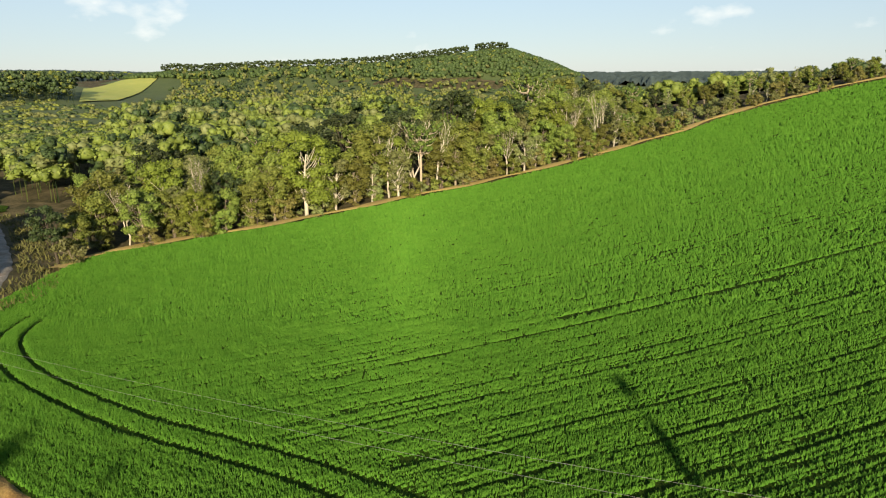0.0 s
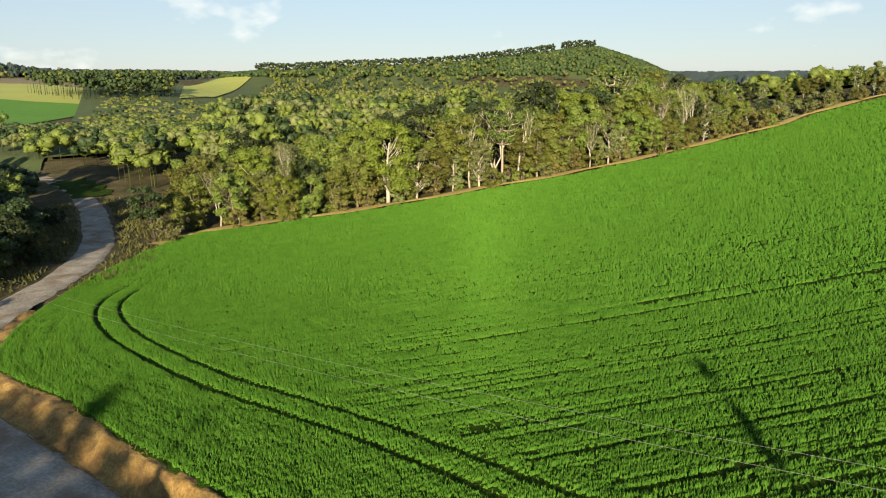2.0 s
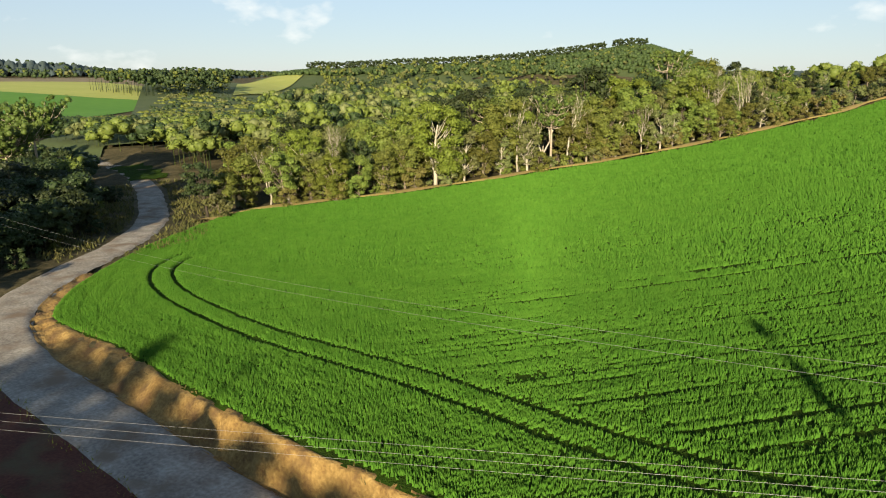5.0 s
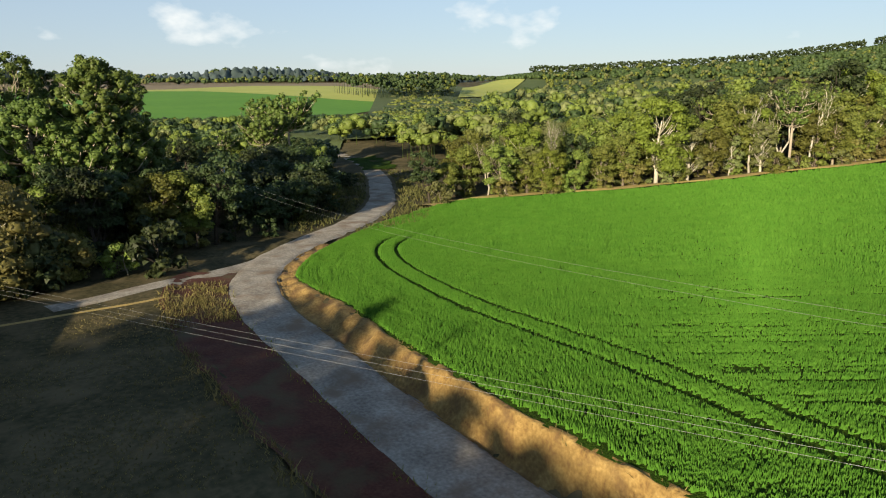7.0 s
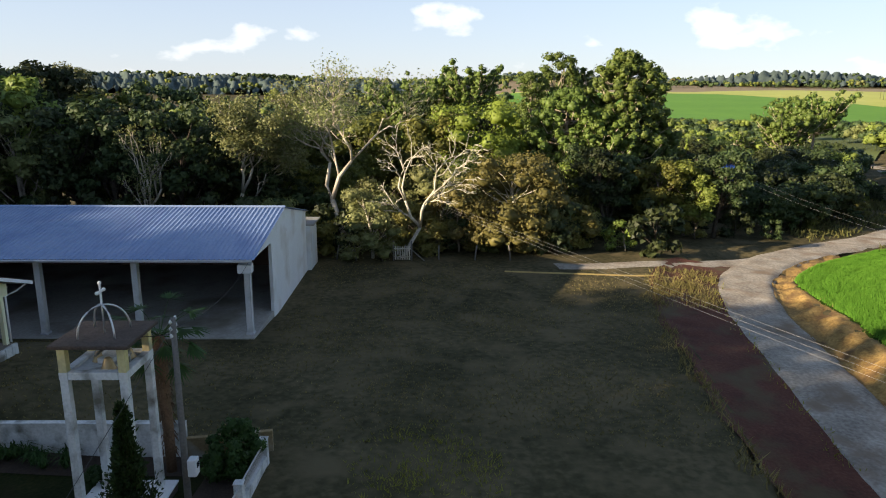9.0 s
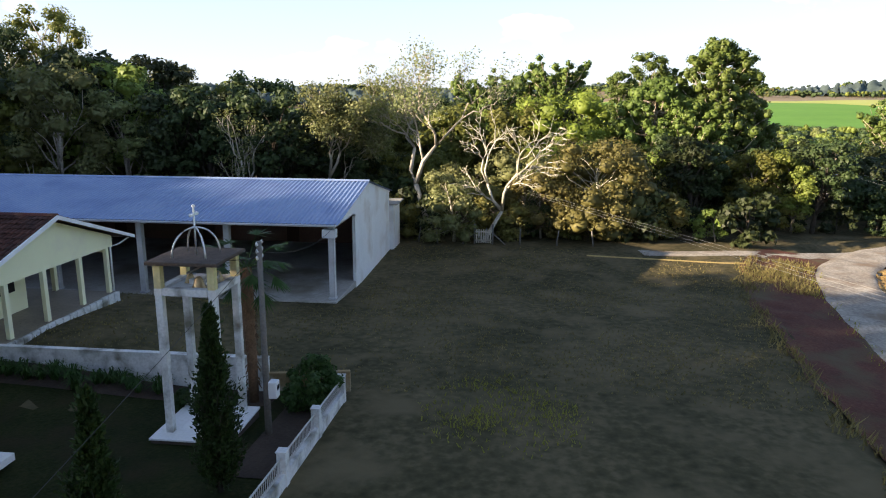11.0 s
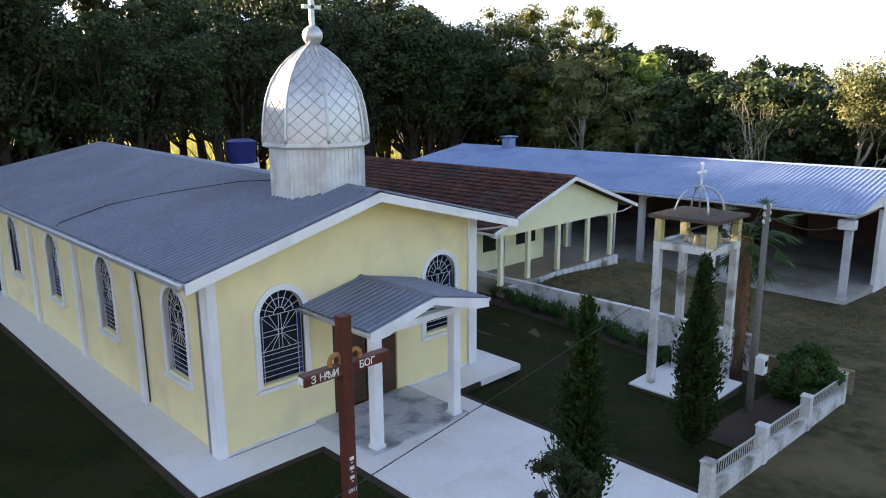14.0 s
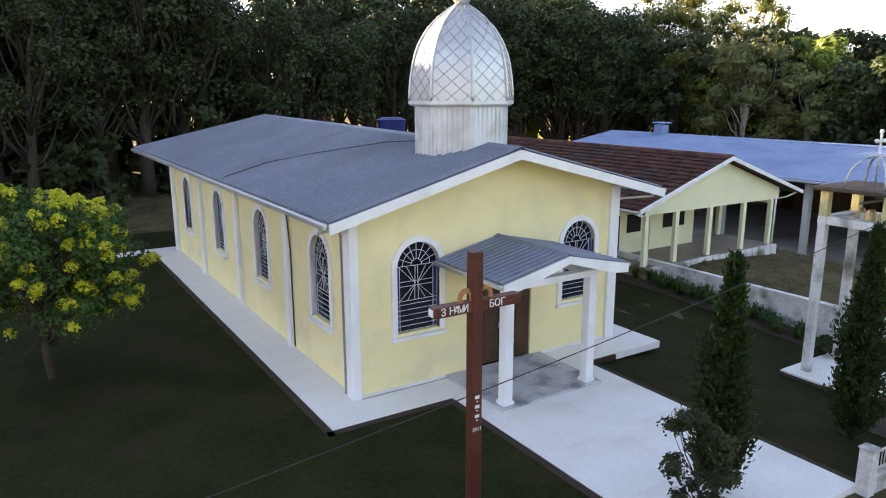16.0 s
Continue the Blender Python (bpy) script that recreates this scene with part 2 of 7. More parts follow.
M["leaf_cypress"] = leaf_mat("leaf_cypress", (0.015, 0.034, 0.009), (0.03, 0.057, 0.014), (0.042, 0.078, 0.018), per_object=0.1)
M["leaf_gold"] = leaf_mat("leaf_gold", (0.13, 0.125, 0.034), (0.2, 0.18, 0.055), per_object=0.2)
M["flower"] = leaf_mat("flower", (0.45, 0.46, 0.03), (0.6, 0.58, 0.05), per_object=0.05)
M["plant"] = leaf_mat("plant", (0.03, 0.07, 0.015), (0.05, 0.11, 0.022), per_object=0.1)
M["wire"] = mat("wire", (0.28, 0.27, 0.25), (0.36, 0.35, 0.33), rough=0.5, bump=0.0, metal=0.5)
M["black_wire"] = mat("black_wire", (0.02, 0.02, 0.02), (0.03, 0.03, 0.03), rough=0.6, bump=0.0)
M["blue_plastic"] = mat("blue_plastic", (0.012, 0.02, 0.11), (0.018, 0.03, 0.15), rough=0.4, bump=0.05)
M["box_grey"] = mat("box_grey", (0.62, 0.63, 0.64), (0.7, 0.71, 0.72), rough=0.5, bump=0.05)

# ---------------------------------------------------------------- mesh tools
def mesh_from(name, verts, faces, material, smooth=False):
    me = bpy.data.meshes.new(name)
    me.from_pydata([tuple(v) for v in verts], [], faces)
    me.materials.append(material)
    if smooth:
        me.polygons.foreach_set("use_smooth", [True] * len(me.polygons))
    me.update()
    return me


def part(name, data, material, parent, label=""):
    """Links a bmesh or mesh as one mesh object under a thing or a part."""
    if isinstance(data, bmesh.types.BMesh):
        me = bpy.data.meshes.new(name)
        data.to_mesh(me)
        data.free()
        me.materials.append(material)
        data = me
    ob = new(name, data)
    if parent is not None:
        ob.parent = parent
    if label:
        tagged(ob, label)
    return ob


def thing(name, at=(0, 0, 0), turn=0.0, label="", category="", group="", kind=""):
    ob = new(name)
    ob.empty_display_size = 0.2
    ob.matrix_world = pose(*at, 0, 0, turn)
    return tagged(ob, label, category, group, kind)


def box(x0, y0, z0, x1, y1, z1, bevel=0.0, bm=None):
    """A box between two corners, its edges rounded by bevel."""
    own = bmesh.new()
    bmesh.ops.create_cube(own, size=1.0)
    for v in own.verts:
        v.co = Vector(((x0 + x1) / 2 + v.co.x * (x1 - x0), (y0 + y1) / 2 + v.co.y * (y1 - y0), (z0 + z1) / 2 + v.co.z * (z1 - z0)))
    if bevel:
        bmesh.ops.bevel(own, geom=own.edges[:], offset=bevel, segments=2, affect="EDGES", profile=0.5)
    if bm is None:
        return own
    join(bm, own)
    return bm


def join(bm, other):
    me = bpy.data.meshes.new("tmp")
    other.to_mesh(me)
    other.free()
    bm.from_mesh(me)
    bpy.data.meshes.remove(me)


def tube_arrays(path, radii, sides=6):
    """Vertices and faces of a tube along a path, with a radius for each point."""
    path = [Vector(p) for p in path]
    verts, faces = [], []
    for i, p in enumerate(path):
        d = (path[min(i + 1, len(path) - 1)] - path[max(i - 1, 0)])
        d = d.normalized() if d.length > 1e-6 else Vector((0, 0, 1))
        a = d.orthogonal().normalized()
        b = d.cross(a)
        for k in range(sides):
            w = 2 * math.pi * k / sides
            verts.append(p + (a * math.cos(w) + b * math.sin(w)) * radii[i])
    for i in range(len(path) - 1):
        for k in range(sides):
            q = (k + 1) % sides
            faces.append((i * sides + k, i * sides + q, (i + 1) * sides + q, (i + 1) * sides + k))
    faces.append(tuple(range(sides))[::-1])
    faces.append(tuple((len(path) - 1) * sides + k for k in range(sides)))
    return verts, faces


def tube(name, path, radii, material, parent, sides=6, label=""):
    if not hasattr(radii, "__len__"):
        radii = [radii] * len(path)
    v, f = tube_arrays(path, radii, sides)
    return part(name, mesh_from(name, v, f, material, True), material, parent, label)


def mesh_np(name, v, f, material):
    """A mesh from arrays of vertices and of faces that all have as many corners."""
    v, f = np.ascontiguousarray(v, np.float32), np.ascontiguousarray(f, np.int32)
    me = bpy.data.meshes.new(name)
    me.vertices.add(len(v))
    me.vertices.foreach_set("co", v.ravel())
    me.loops.add(f.size)
    me.loops.foreach_set("vertex_index", f.ravel())
    me.polygons.add(len(f))
    me.polygons.foreach_set("loop_start", np.arange(len(f), dtype=np.int32) * f.shape[1])
    me.update(calc_edges=True)
    me.materials.append(material)
    return me


class Heap:
    """Many small pieces gathered into one mesh."""
    def __init__(self):
        self.v, self.f = [], []

    def add(self, verts, faces):
        k = len(self.v)
        self.v.extend(verts)
        self.f.extend(tuple(i + k for i in f) for f in faces)

    def tube(self, path, radii, sides=5):
        self.add(*tube_arrays(path, radii, sides))

    def mesh(self, name, material, smooth=False):
        return mesh_from(name, self.v, self.f, material, smooth)


def polygon_prism(points, y0, y1, bm=None):
    """A prism of an outline in x and z, from y0 to y1."""
    own = bm or bmesh.new()
    a = [own.verts.new((x, y0, z)) for x, z in points]
    b = [own.verts.new((x, y1, z)) for x, z in points]
    own.faces.new(a)
    own.faces.new(b[::-1])
    for i in range(len(points)):
        j = (i + 1) % len(points)
        own.faces.new((a[j], a[i], b[i], b[j]))
    bmesh.ops.recalc_face_normals(own, faces=own.faces[:])
    return own

# ---------------------------------------------------------------- lie of the land
ROAD = np.array([(-140, -20), (-60, -25.5), (-20, -28.8), (10, -31.7), (20, -33.0), (30, -34.6), (38, -36.0), (46, -38.9), (52, -43.6), (57.5, -50.3), (65, -62), (75, -72.6), (90, -83.5), (105, -93.3), (135.5, -109.3), (180, -122), (260, -134)], float)


def smooth_line(points, step):
    """A rounded line through the points, at even steps."""
    p = np.vstack([2 * points[0] - points[1], points, 2 * points[-1] - points[-2]])
    out = []
    for i in range(1, len(p) - 2):
        for t in np.linspace(0, 1, 12, endpoint=False):
            out.append(0.5 * (2 * p[i] + (p[i + 1] - p[i - 1]) * t + (2 * p[i - 1] - 5 * p[i] + 4 * p[i + 1] - p[i + 2]) * t ** 2 + (3 * p[i] - p[i - 1] - 3 * p[i + 1] + p[i + 2]) * t ** 3))
    out = np.array(out + [points[-1]])
    run = np.r_[0, np.cumsum(np.hypot(*np.diff(out, axis=0).T))]
    at = np.arange(0, run[-1], step)
    return np.stack([np.interp(at, run, out[:, 0]), np.interp(at, run, out[:, 1])], 1)


LINE = smooth_line(ROAD, 1.0)
TANGENT = np.gradient(LINE, axis=0)
TANGENT /= np.hypot(*TANGENT.T)[:, None]
SOUTH = np.stack([TANGENT[:, 1], -TANGENT[:, 0]], 1)          # towards the crop field


def ramp(x, a, b):
    t = np.clip((x - a) / (b - a), 0, 1)
    return t * t * (3 - 2 * t)


def field_edge(x):
    """How far the top of the cut bank lies from the middle of the road."""
    return np.interp(x, [0, 8, 15, 20, 27, 36, 46, 60], [2.5, 2.55, 2.85, 3.1, 3.6, 4.6, 3.1, 3.1])


def road_z(x):
    return np.interp(x, [-140, -20, 10, 30, 46, 60, 75, 104, 180, 260], [-1.0, -2.1, -2.5, -2.5, -2.65, -3.2, -3.8, -4.5, -6, -7])


def field_z(x, y):
    x, y = np.clip(x, -70, 75) / 50, np.clip(y, -205, -30) / 50
    return 0.892 - 3.021 * x + 1.458 * y + 0.939 * x * x + 1.277 * x * y + 1.014 * y * y


HILL_AZ = (134, 137, 139.4, 145, 151.8, 156.2, 159.6, 161.8, 163.2, 165.2, 166.8, 168.5, 169.6, 171.5, 175)
HILL_Z = (-8, 8, 18, 24, 27, 32, 38, 42, 45.5, 46, 37, 27, 18, 5, -8)


def far_z(x, y):
    r = np.hypot(x, y)
    az = np.degrees(np.arctan2(x, y))
    z = -9 + 2 * np.sin(x / 170 + 1) * np.sin(y / 210) + 26 * ramp(r, 1500, 4200)
    z = z + (3 * ramp(r, 210, 360) + 16 * ramp(r, 330, 1150)) * ramp(az, 88, 100) * (1 - ramp(az, 132, 142))
    # the long wooded hill, steepest at its western end
    z = z + np.maximum(np.interp(az, HILL_AZ, HILL_Z) + 8, 0) * np.exp(-(np.minimum(r - 1000, 0) / 105) ** 2 / 2 - (np.maximum(r - 1000, 0) / 200) ** 2 / 2)
    for az, dist, h, s in ((176, 1500, 14, 160), (50, 1500, 26, 240), (66, 1650, 30, 260), (82, 1750, 26, 250), (97, 2300, 34, 320), (116, 2300, 26, 150), (121, 2250, 16, 170)):
        cx, cy = dist * math.sin(radians(az)), dist * math.cos(radians(az))
        z = z + h * np.exp(-((x - cx) ** 2 + (y - cy) ** 2) / (2 * s * s))
    return z


def road_offset(x, y):
    """Distance from the middle of the road, positive towards the field."""
    x, y = np.atleast_1d(x).astype(float), np.atleast_1d(y).astype(float)
    out = np.empty(len(x))
    for k in range(0, len(x), 4000):
        dx, dy = x[k:k + 4000, None] - LINE[None, :, 0], y[k:k + 4000, None] - LINE[None, :, 1]
        i = np.argmin(dx * dx + dy * dy, axis=1)
        j = np.arange(len(i))
        side = dx[j, i] * SOUTH[i, 0] + dy[j, i] * SOUTH[i, 1]
        out[k:k + 4000] = np.sign(side) * np.hypot(dx[j, i], dy[j, i])
    return out


def land_z(x, y, d=None):
    """Height of the ground."""
    x, y = np.atleast_1d(x).astype(float), np.atleast_1d(y).astype(float)
    d = road_offset(x, y) if d is None else d
    far = far_z(x, y)
    lot = np.clip(-0.07 * (x - 5), -2.2, 0.0)
    lot = np.where(x > 48, -2.2 - (np.clip(x, 48, 180) - 48) * 0.045, lot) + 2.2 * ramp(y, 45, 130) + 1.25 * ramp(y, -4, 4) * (1 - ramp(x, 25.5, 30.5)) * ramp(x, 12, 20)
    away = ramp(np.hypot(x - 20, y - 10), 130, 420)
    lot = lot * (1 - away) + far * away
    south = field_z(x, y)
    # beyond the far edge of the field the land falls into a wooded valley
    deep = ramp(np.hypot(x - 10, y + 90), 95, 420)
    south = south * (1 - deep) + far * deep
    rz = road_z(x)
    east = ramp(x, 50, 62)
    z = np.where(d < 0, lot, south)
    near = np.where(d < 0, ramp(-d, 5.5, 6.7 + 5 * east), ramp(d, 2.02, field_edge(x) - 0.02 + 5 * east))
    bed = np.where(d < 0, rz + 0.22 * ramp(-d, 2.0, 5.5), rz - 0.14 * ramp(d, 1.75, 2.02))
    reach = ramp(np.abs(x - 60), 230, 320)
    return (bed * (1 - near) + z * near) * (1 - reach) + z * reach


def ground_at(x, y):
    return float(land_z(x, y)[0])


def sheet(name, xs, ys, lift, material, label, category="", kind="structure", sink=0.0):
    """A sheet over the land on a grid of x and y lines."""
    gx, gy = np.meshgrid(xs, ys)
    d = road_offset(gx.ravel(), gy.ravel())
    z = land_z(gx.ravel(), gy.ravel(), d) + lift - sink * ramp(d, -5.2, -4.7) * (1 - ramp(d, 3.1, 3.6)) * (gx.ravel() < 58)
    v = np.stack([gx.ravel(), gy.ravel(), z], 1)
    n, m = len(xs), len(ys)
    f = [(j * n + i, j * n + i + 1, (j + 1) * n + i + 1, (j + 1) * n + i) for j in range(m - 1) for i in range(n - 1)]
    ob = new(name, mesh_from(name, v.tolist(), f, material, True))
    return tagged(ob, label, category, kind=kind)


def strip(name, a, b, i0, i1, lift, material, label, category, across=8, rough=0.0, wobble=0.0):
    """A strip along the road between two offsets from its middle."""
    fine = smooth_line(LINE[i0:i1], 0.4)
    tg = np.gradient(fine, axis=0); tg /= np.hypot(*tg.T)[:, None]
    so = np.stack([tg[:, 1], -tg[:, 0]], 1)
    k = np.arange(len(fine))
    rows = []
    for c in range(across + 1):
        t = c / across
        w = wobble * (np.sin(k * 0.21 + 3 * (c > across / 2)) * 0.6 + np.sin(k * 0.53 + 1.7 * (c > across / 2)) * 0.4) * abs(2 * t - 1)
        d = a + ((b(fine[:, 0]) if callable(b) else b) - a) * t + w
        p = fine + so * d[:, None]
        z = land_z(p[:, 0], p[:, 1]) + lift * (1 if 0 < t < 1 else 0.25)
        if rough:
            z = z + rough * np.array([noise.noise((x * 0.8, y * 0.8, 3.1)) + 0.5 * noise.noise((x * 2.3, y * 2.3, 7.7)) for x, y in p]) * min(1.0, 5 * t * (1 - t) * (1.0 if a > -3 else 1.2 - t))
        rows.append(np.stack([p[:, 0], p[:, 1], z], 1))
    n = len(fine)
    v = np.concatenate(rows)
    f = [(c * n + i, (c + 1) * n + i, (c + 1) * n + i + 1, c * n + i + 1) for c in range(across) for i in range(n - 1)]
    return tagged(new(name, mesh_from(name, v.tolist(), f, material, True)), label, category, kind="structure")


def grow(a, b, n, power=2.2):
    return a + (b - a) * np.linspace(0, 1, n) ** power


XS = np.r_[grow(-70, -4600, 40)[::-1], np.arange(-68, 110, 1.5), grow(110, 4600, 44)]
YS = np.r_[grow(-215, -4600, 40)[::-1], np.arange(-212, -60, 3.0), np.arange(-60, -22, 0.5), np.arange(-22, 50, 1.5), grow(50, 4600, 40)]
ground = sheet("ground", XS, YS, 0.0, M["lawn"], "rough mown grass with worn dry patches", "grass", sink=0.6)
strip("road", -2.1, 1.95, 80, 470, 0.09, M["road"], "pale unpaved gravel road with stony wheel tracks", "road", across=10, rough=0.05, wobble=0.12)
strip("dirt_verge", -6.75, -1.5, 80, 192, 0.05, M["red_earth"], "bare red earth verge beside the gravel road", "dirt", across=10, rough=0.10, wobble=0.25)
strip("earth_bank", 1.75, lambda x: field_edge(x) + 0.28, 80, 205, 0.05, M["bank_earth"], "cut bank of orange earth between road and field", "bank", across=16, rough=0.3, wobble=0.16)

# ---------------------------------------------------------------- crop field
FAR_EDGE = np.array([(66, -75), (67.5, -80), (66.5, -85), (61, -92), (51.5, -104), (40, -120), (32.7, -127.5), (25.5, -136), (18, -144.5), (10, -155), (1, -165), (-8, -178), (-25, -190), (-45, -197), (-75, -202), (-125, -204)], float)
WHEEL = np.array([(-60, -33), (-30, -35), (-10, -37), (3.8, -39.6), (7, -40.5), (14.1, -42.2), (21.3, -43.5), (28.3, -44.8), (37.9, -47.6), (44.5, -50.3), (50, -54), (53, -58.2), (55.3, -64), (56.4, -69), (56.8, -76)], float)


def line_distance(x, y, line):
    out = np.empty(len(x)); side = np.empty(len(x))
    tg = np.gradient(line, axis=0)
    for k in range(0, len(x), 4000):
        dx, dy = x[k:k + 4000, None] - line[None, :, 0], y[k:k + 4000, None] - line[None, :, 1]
        i = np.argmin(dx * dx + dy * dy, axis=1); j = np.arange(len(i))
        n = np.hypot(tg[i, 0], tg[i, 1])
        out[k:k + 4000] = (dx[j, i] * tg[i, 1] - dy[j, i] * tg[i, 0]) / n
        side[k:k + 4000] = np.hypot(dx[j, i], dy[j, i])
    return np.where(side > np.abs(out) + 0.5, 99.0, out)


def crop_field():
    near = LINE + SOUTH * (field_edge(LINE[:, 0]) + 0.03)[:, None]
    near = near[(LINE[:, 0] > -125) & (LINE[:, 0] < 63.5)][::-1]
    a = smooth_line(near, 0.55)
    b = smooth_line(FAR_EDGE, 0.5)
    ta = np.linspace(0, 1, len(a))
    tb = np.linspace(0, 1, len(b))
    b = np.stack([np.interp(ta, tb, b[:, 0]), np.interp(ta, tb, b[:, 1])], 1)
    s = np.r_[0, 0.08, np.arange(0.3, 17, 0.26), np.arange(17, 60, 0.6), np.linspace(60, 110, 30)] / 110
    p = a[None] * (1 - s)[:, None, None] + b[None] * s[:, None, None]
    x, y = p[..., 0].ravel(), p[..., 1].ravel()
    z = land_z(x, y)
    edge = np.ones(p.shape[:2]); edge[0] = edge[-1] = edge[:, 0] = edge[:, -1] = 0
    edge[1], edge[2] = 0.2, 0.6
    z = z + np.maximum(crop_height(x, y) * 0.35, 0.02) * edge.ravel()
    n, m = len(a), len(s)
    f = [(j * n + i, j * n + i + 1, (j + 1) * n + i + 1, (j + 1) * n + i) for j in range(m - 1) for i in range(n - 1)]
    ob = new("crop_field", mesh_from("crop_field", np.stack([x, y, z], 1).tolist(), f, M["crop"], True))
    tagged(ob, "dark shade-coloured base of the young cereal crop with wheel tracks", "crop field", kind="structure")
    crop_plants(a, b)


def crop_plants(a, b):
    """Upright blades in sown rows, closest together where the field lies nearest."""
    rng = np.random.RandomState(8)
    for name, count, s0, s1, tuft, size, step in (("crop_plants", 370000, 0.004, 0.3, 3, 0.58, 0.34), ("middle_crop_plants", 210000, 0.28, 0.64, 2, 1.05, 0.5), ("far_crop_plants", 120000, 0.62, 0.992, 2, 1.85, 0.8)):
        u, s = rng.rand(count), s0 + (s1 - s0) * rng.rand(count)
        q = u * (len(a) - 1)
        i = np.minimum(q.astype(int), len(a) - 2); w = (q - i)[:, None]
        p = (a[i] * (1 - w) + a[i + 1] * w) * (1 - s)[:, None] + (b[i] * (1 - w) + b[i + 1] * w) * s[:, None]
        p = p[p[:, 0] > -48]
        # gather into rows along the sowing direction
        pas = p[:, 1] * 0.766 - p[:, 0] * 0.643
        pull = (np.round(pas / step) * step - pas) * 0.8
        p = p + np.array([-0.643, 0.766]) * pull[:, None]
        d = road_offset(p[:, 0], p[:, 1])
        tall = crop_height(p[:, 0], p[:, 1], d)
        keep = tall > 0.1 + 0.05 * rng.rand(len(tall))
        p, tall, d = p[keep], tall[keep], d[keep]
        z = land_z(p[:, 0], p[:, 1], d) + 0.02
        n = len(p)
        c = np.repeat(np.stack([p[:, 0], p[:, 1], z], 1), tuft, 0)
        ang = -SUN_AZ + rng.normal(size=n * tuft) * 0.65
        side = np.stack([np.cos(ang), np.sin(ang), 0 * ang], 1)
        k = (0.75 + 0.5 * rng.rand(n * tuft))[:, None] * size
        c[:, :2] += rng.normal(size=(n * tuft, 2)) * 0.07 * size
        lean = rng.normal(size=(n * tuft, 2)) * 0.09
        up = (np.repeat(tall, tuft) * (0.9 + 0.5 * rng.rand(n * tuft)) / 0.2 * 0.32)[:, None] * (0.45 + 0.5 * size)
        tip = c + np.concatenate([lean * k, up], 1)
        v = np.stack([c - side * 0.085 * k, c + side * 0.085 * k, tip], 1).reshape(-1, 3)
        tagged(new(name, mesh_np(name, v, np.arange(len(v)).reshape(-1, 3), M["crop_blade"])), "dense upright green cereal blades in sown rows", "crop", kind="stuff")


def crop_height(x, y, d=None):
    """Height of the crop over the soil, with wheel marks and sowing passes."""
    tall = np.full(len(x), 0.2)
    wheel = smooth_line(WHEEL, 0.5)
    off = line_distance(x, y, wheel)
    for c in (0.0, 1.9):
        tall -= 0.34 * np.exp(-((off - c) / 0.2) ** 2)
    # sowing passes: shallow parallel furrows inside the headland, with deeper wheel marks
    pas = y * 0.766 - x * 0.643
    wob = 0.25 * np.sin(x * 0.11) + 0.15 * np.sin(y * 0.23)
    inner = ramp(off, 2.6, 3.4)
    tall -= 0.06 * np.clip(np.cos((pas + wob) * 2 * math.pi / 1.75) - 0.4, 0, 1) / 0.6 * inner
    for c in (-30.5, -32.5, -36.1, -39.6, -44.9, -46.7, -53.0, -54.8, -64.0, -65.8):
        tall -= 0.2 * np.exp(-((pas + wob - c) / 0.16) ** 2) * inner * ramp(x, 28, 12)
    alongrow = np.clip(np.cos((road_offset(x, y) if d is None else d) * 2 * math.pi / 1.25) - 0.5, 0, 1) * 0.06
    tall -= alongrow * (off < -1.2)
    tall += 0.016 * (np.sin(x * 2.1 + 1.7 * np.sin(y * 1.3)) + np.sin(y * 2.7 + 2.2 * np.sin(x * 0.9)) + np.sin(x * 0.31 + y * 0.23))
    return tall


crop_field()


M["scrub_blade"] = leaf_mat("scrub_blade", (0.06, 0.07, 0.02), (0.11, 0.11, 0.035), (0.17, 0.15, 0.055), per_object=0.0, through=0.3, rough=0.8, per_island=0.3)


def turf(name, count, x0, x1, y0, y1, tall, wide, material, label, keep=lambda x, y: x == x, patchy=0.0):
    """Upright grass blades scattered over a stretch of ground."""
    rng = np.random.RandomState(count % 1000)
    x, y = x0 + (x1 - x0) * rng.rand(count), y0 + (y1 - y0) * rng.rand(count)
    ok = keep(x, y)
    if patchy:
        ok &= np.array([noise.noise((a * patchy, b * patchy, 5.0)) for a, b in zip(x, y)]) + 0.35 * rng.normal(size=count) > 0.0
    x, y = x[ok], y[ok]
    n = len(x)
    ang = rng.rand(n) * 2 * math.pi
    s = (0.6 + 0.8 * rng.rand(n))[:, None]
    c = np.stack([x, y, land_z(x, y) + 0.01], 1)
    d = np.stack([np.cos(ang), np.sin(ang), 0 * ang], 1) * wide * s
    tip = c + np.concatenate([rng.normal(size=(n, 2)) * tall * 0.5, np.full((n, 1), tall)], 1) * s
    v = np.stack([c - d, c + d, tip], 1).reshape(-1, 3)
    me = bpy.data.meshes.new(name)
    me.from_pydata(v.tolist(), [], np.arange(len(v)).reshape(-1, 3).tolist())
    me.materials.append(material)
    tagged(new(name, me), label, "grass", kind="stuff")


turf("edge_grass", 26000, 8, 47, -33, -20, 0.3, 0.028, M["turf_blade"], "ragged dry grass along the edge of the red earth", lambda x, y: np.abs(road_offset(x, y) + 6.75 + 0.3 * np.sin(x * 1.3)) < 0.5, 0.8)
turf("verge_weeds", 12000, 8, 47, -38, -27, 0.22, 0.03, M["meadow_blade"], "thin weeds between the red earth and the road", lambda x, y: np.abs(road_offset(x, y) + 2.1 + 0.25 * np.sin(x * 1.7)) < 0.35, 0.7)
turf("corner_grass", 9000, 38, 48, -37, -29.5, 0.3, 0.03, M["turf_blade"], "dry yellow grass on the corner of the junction", lambda x, y: (road_offset(x, y) > -6.6) & (road_offset(x, y) < -2.2), 0.5)
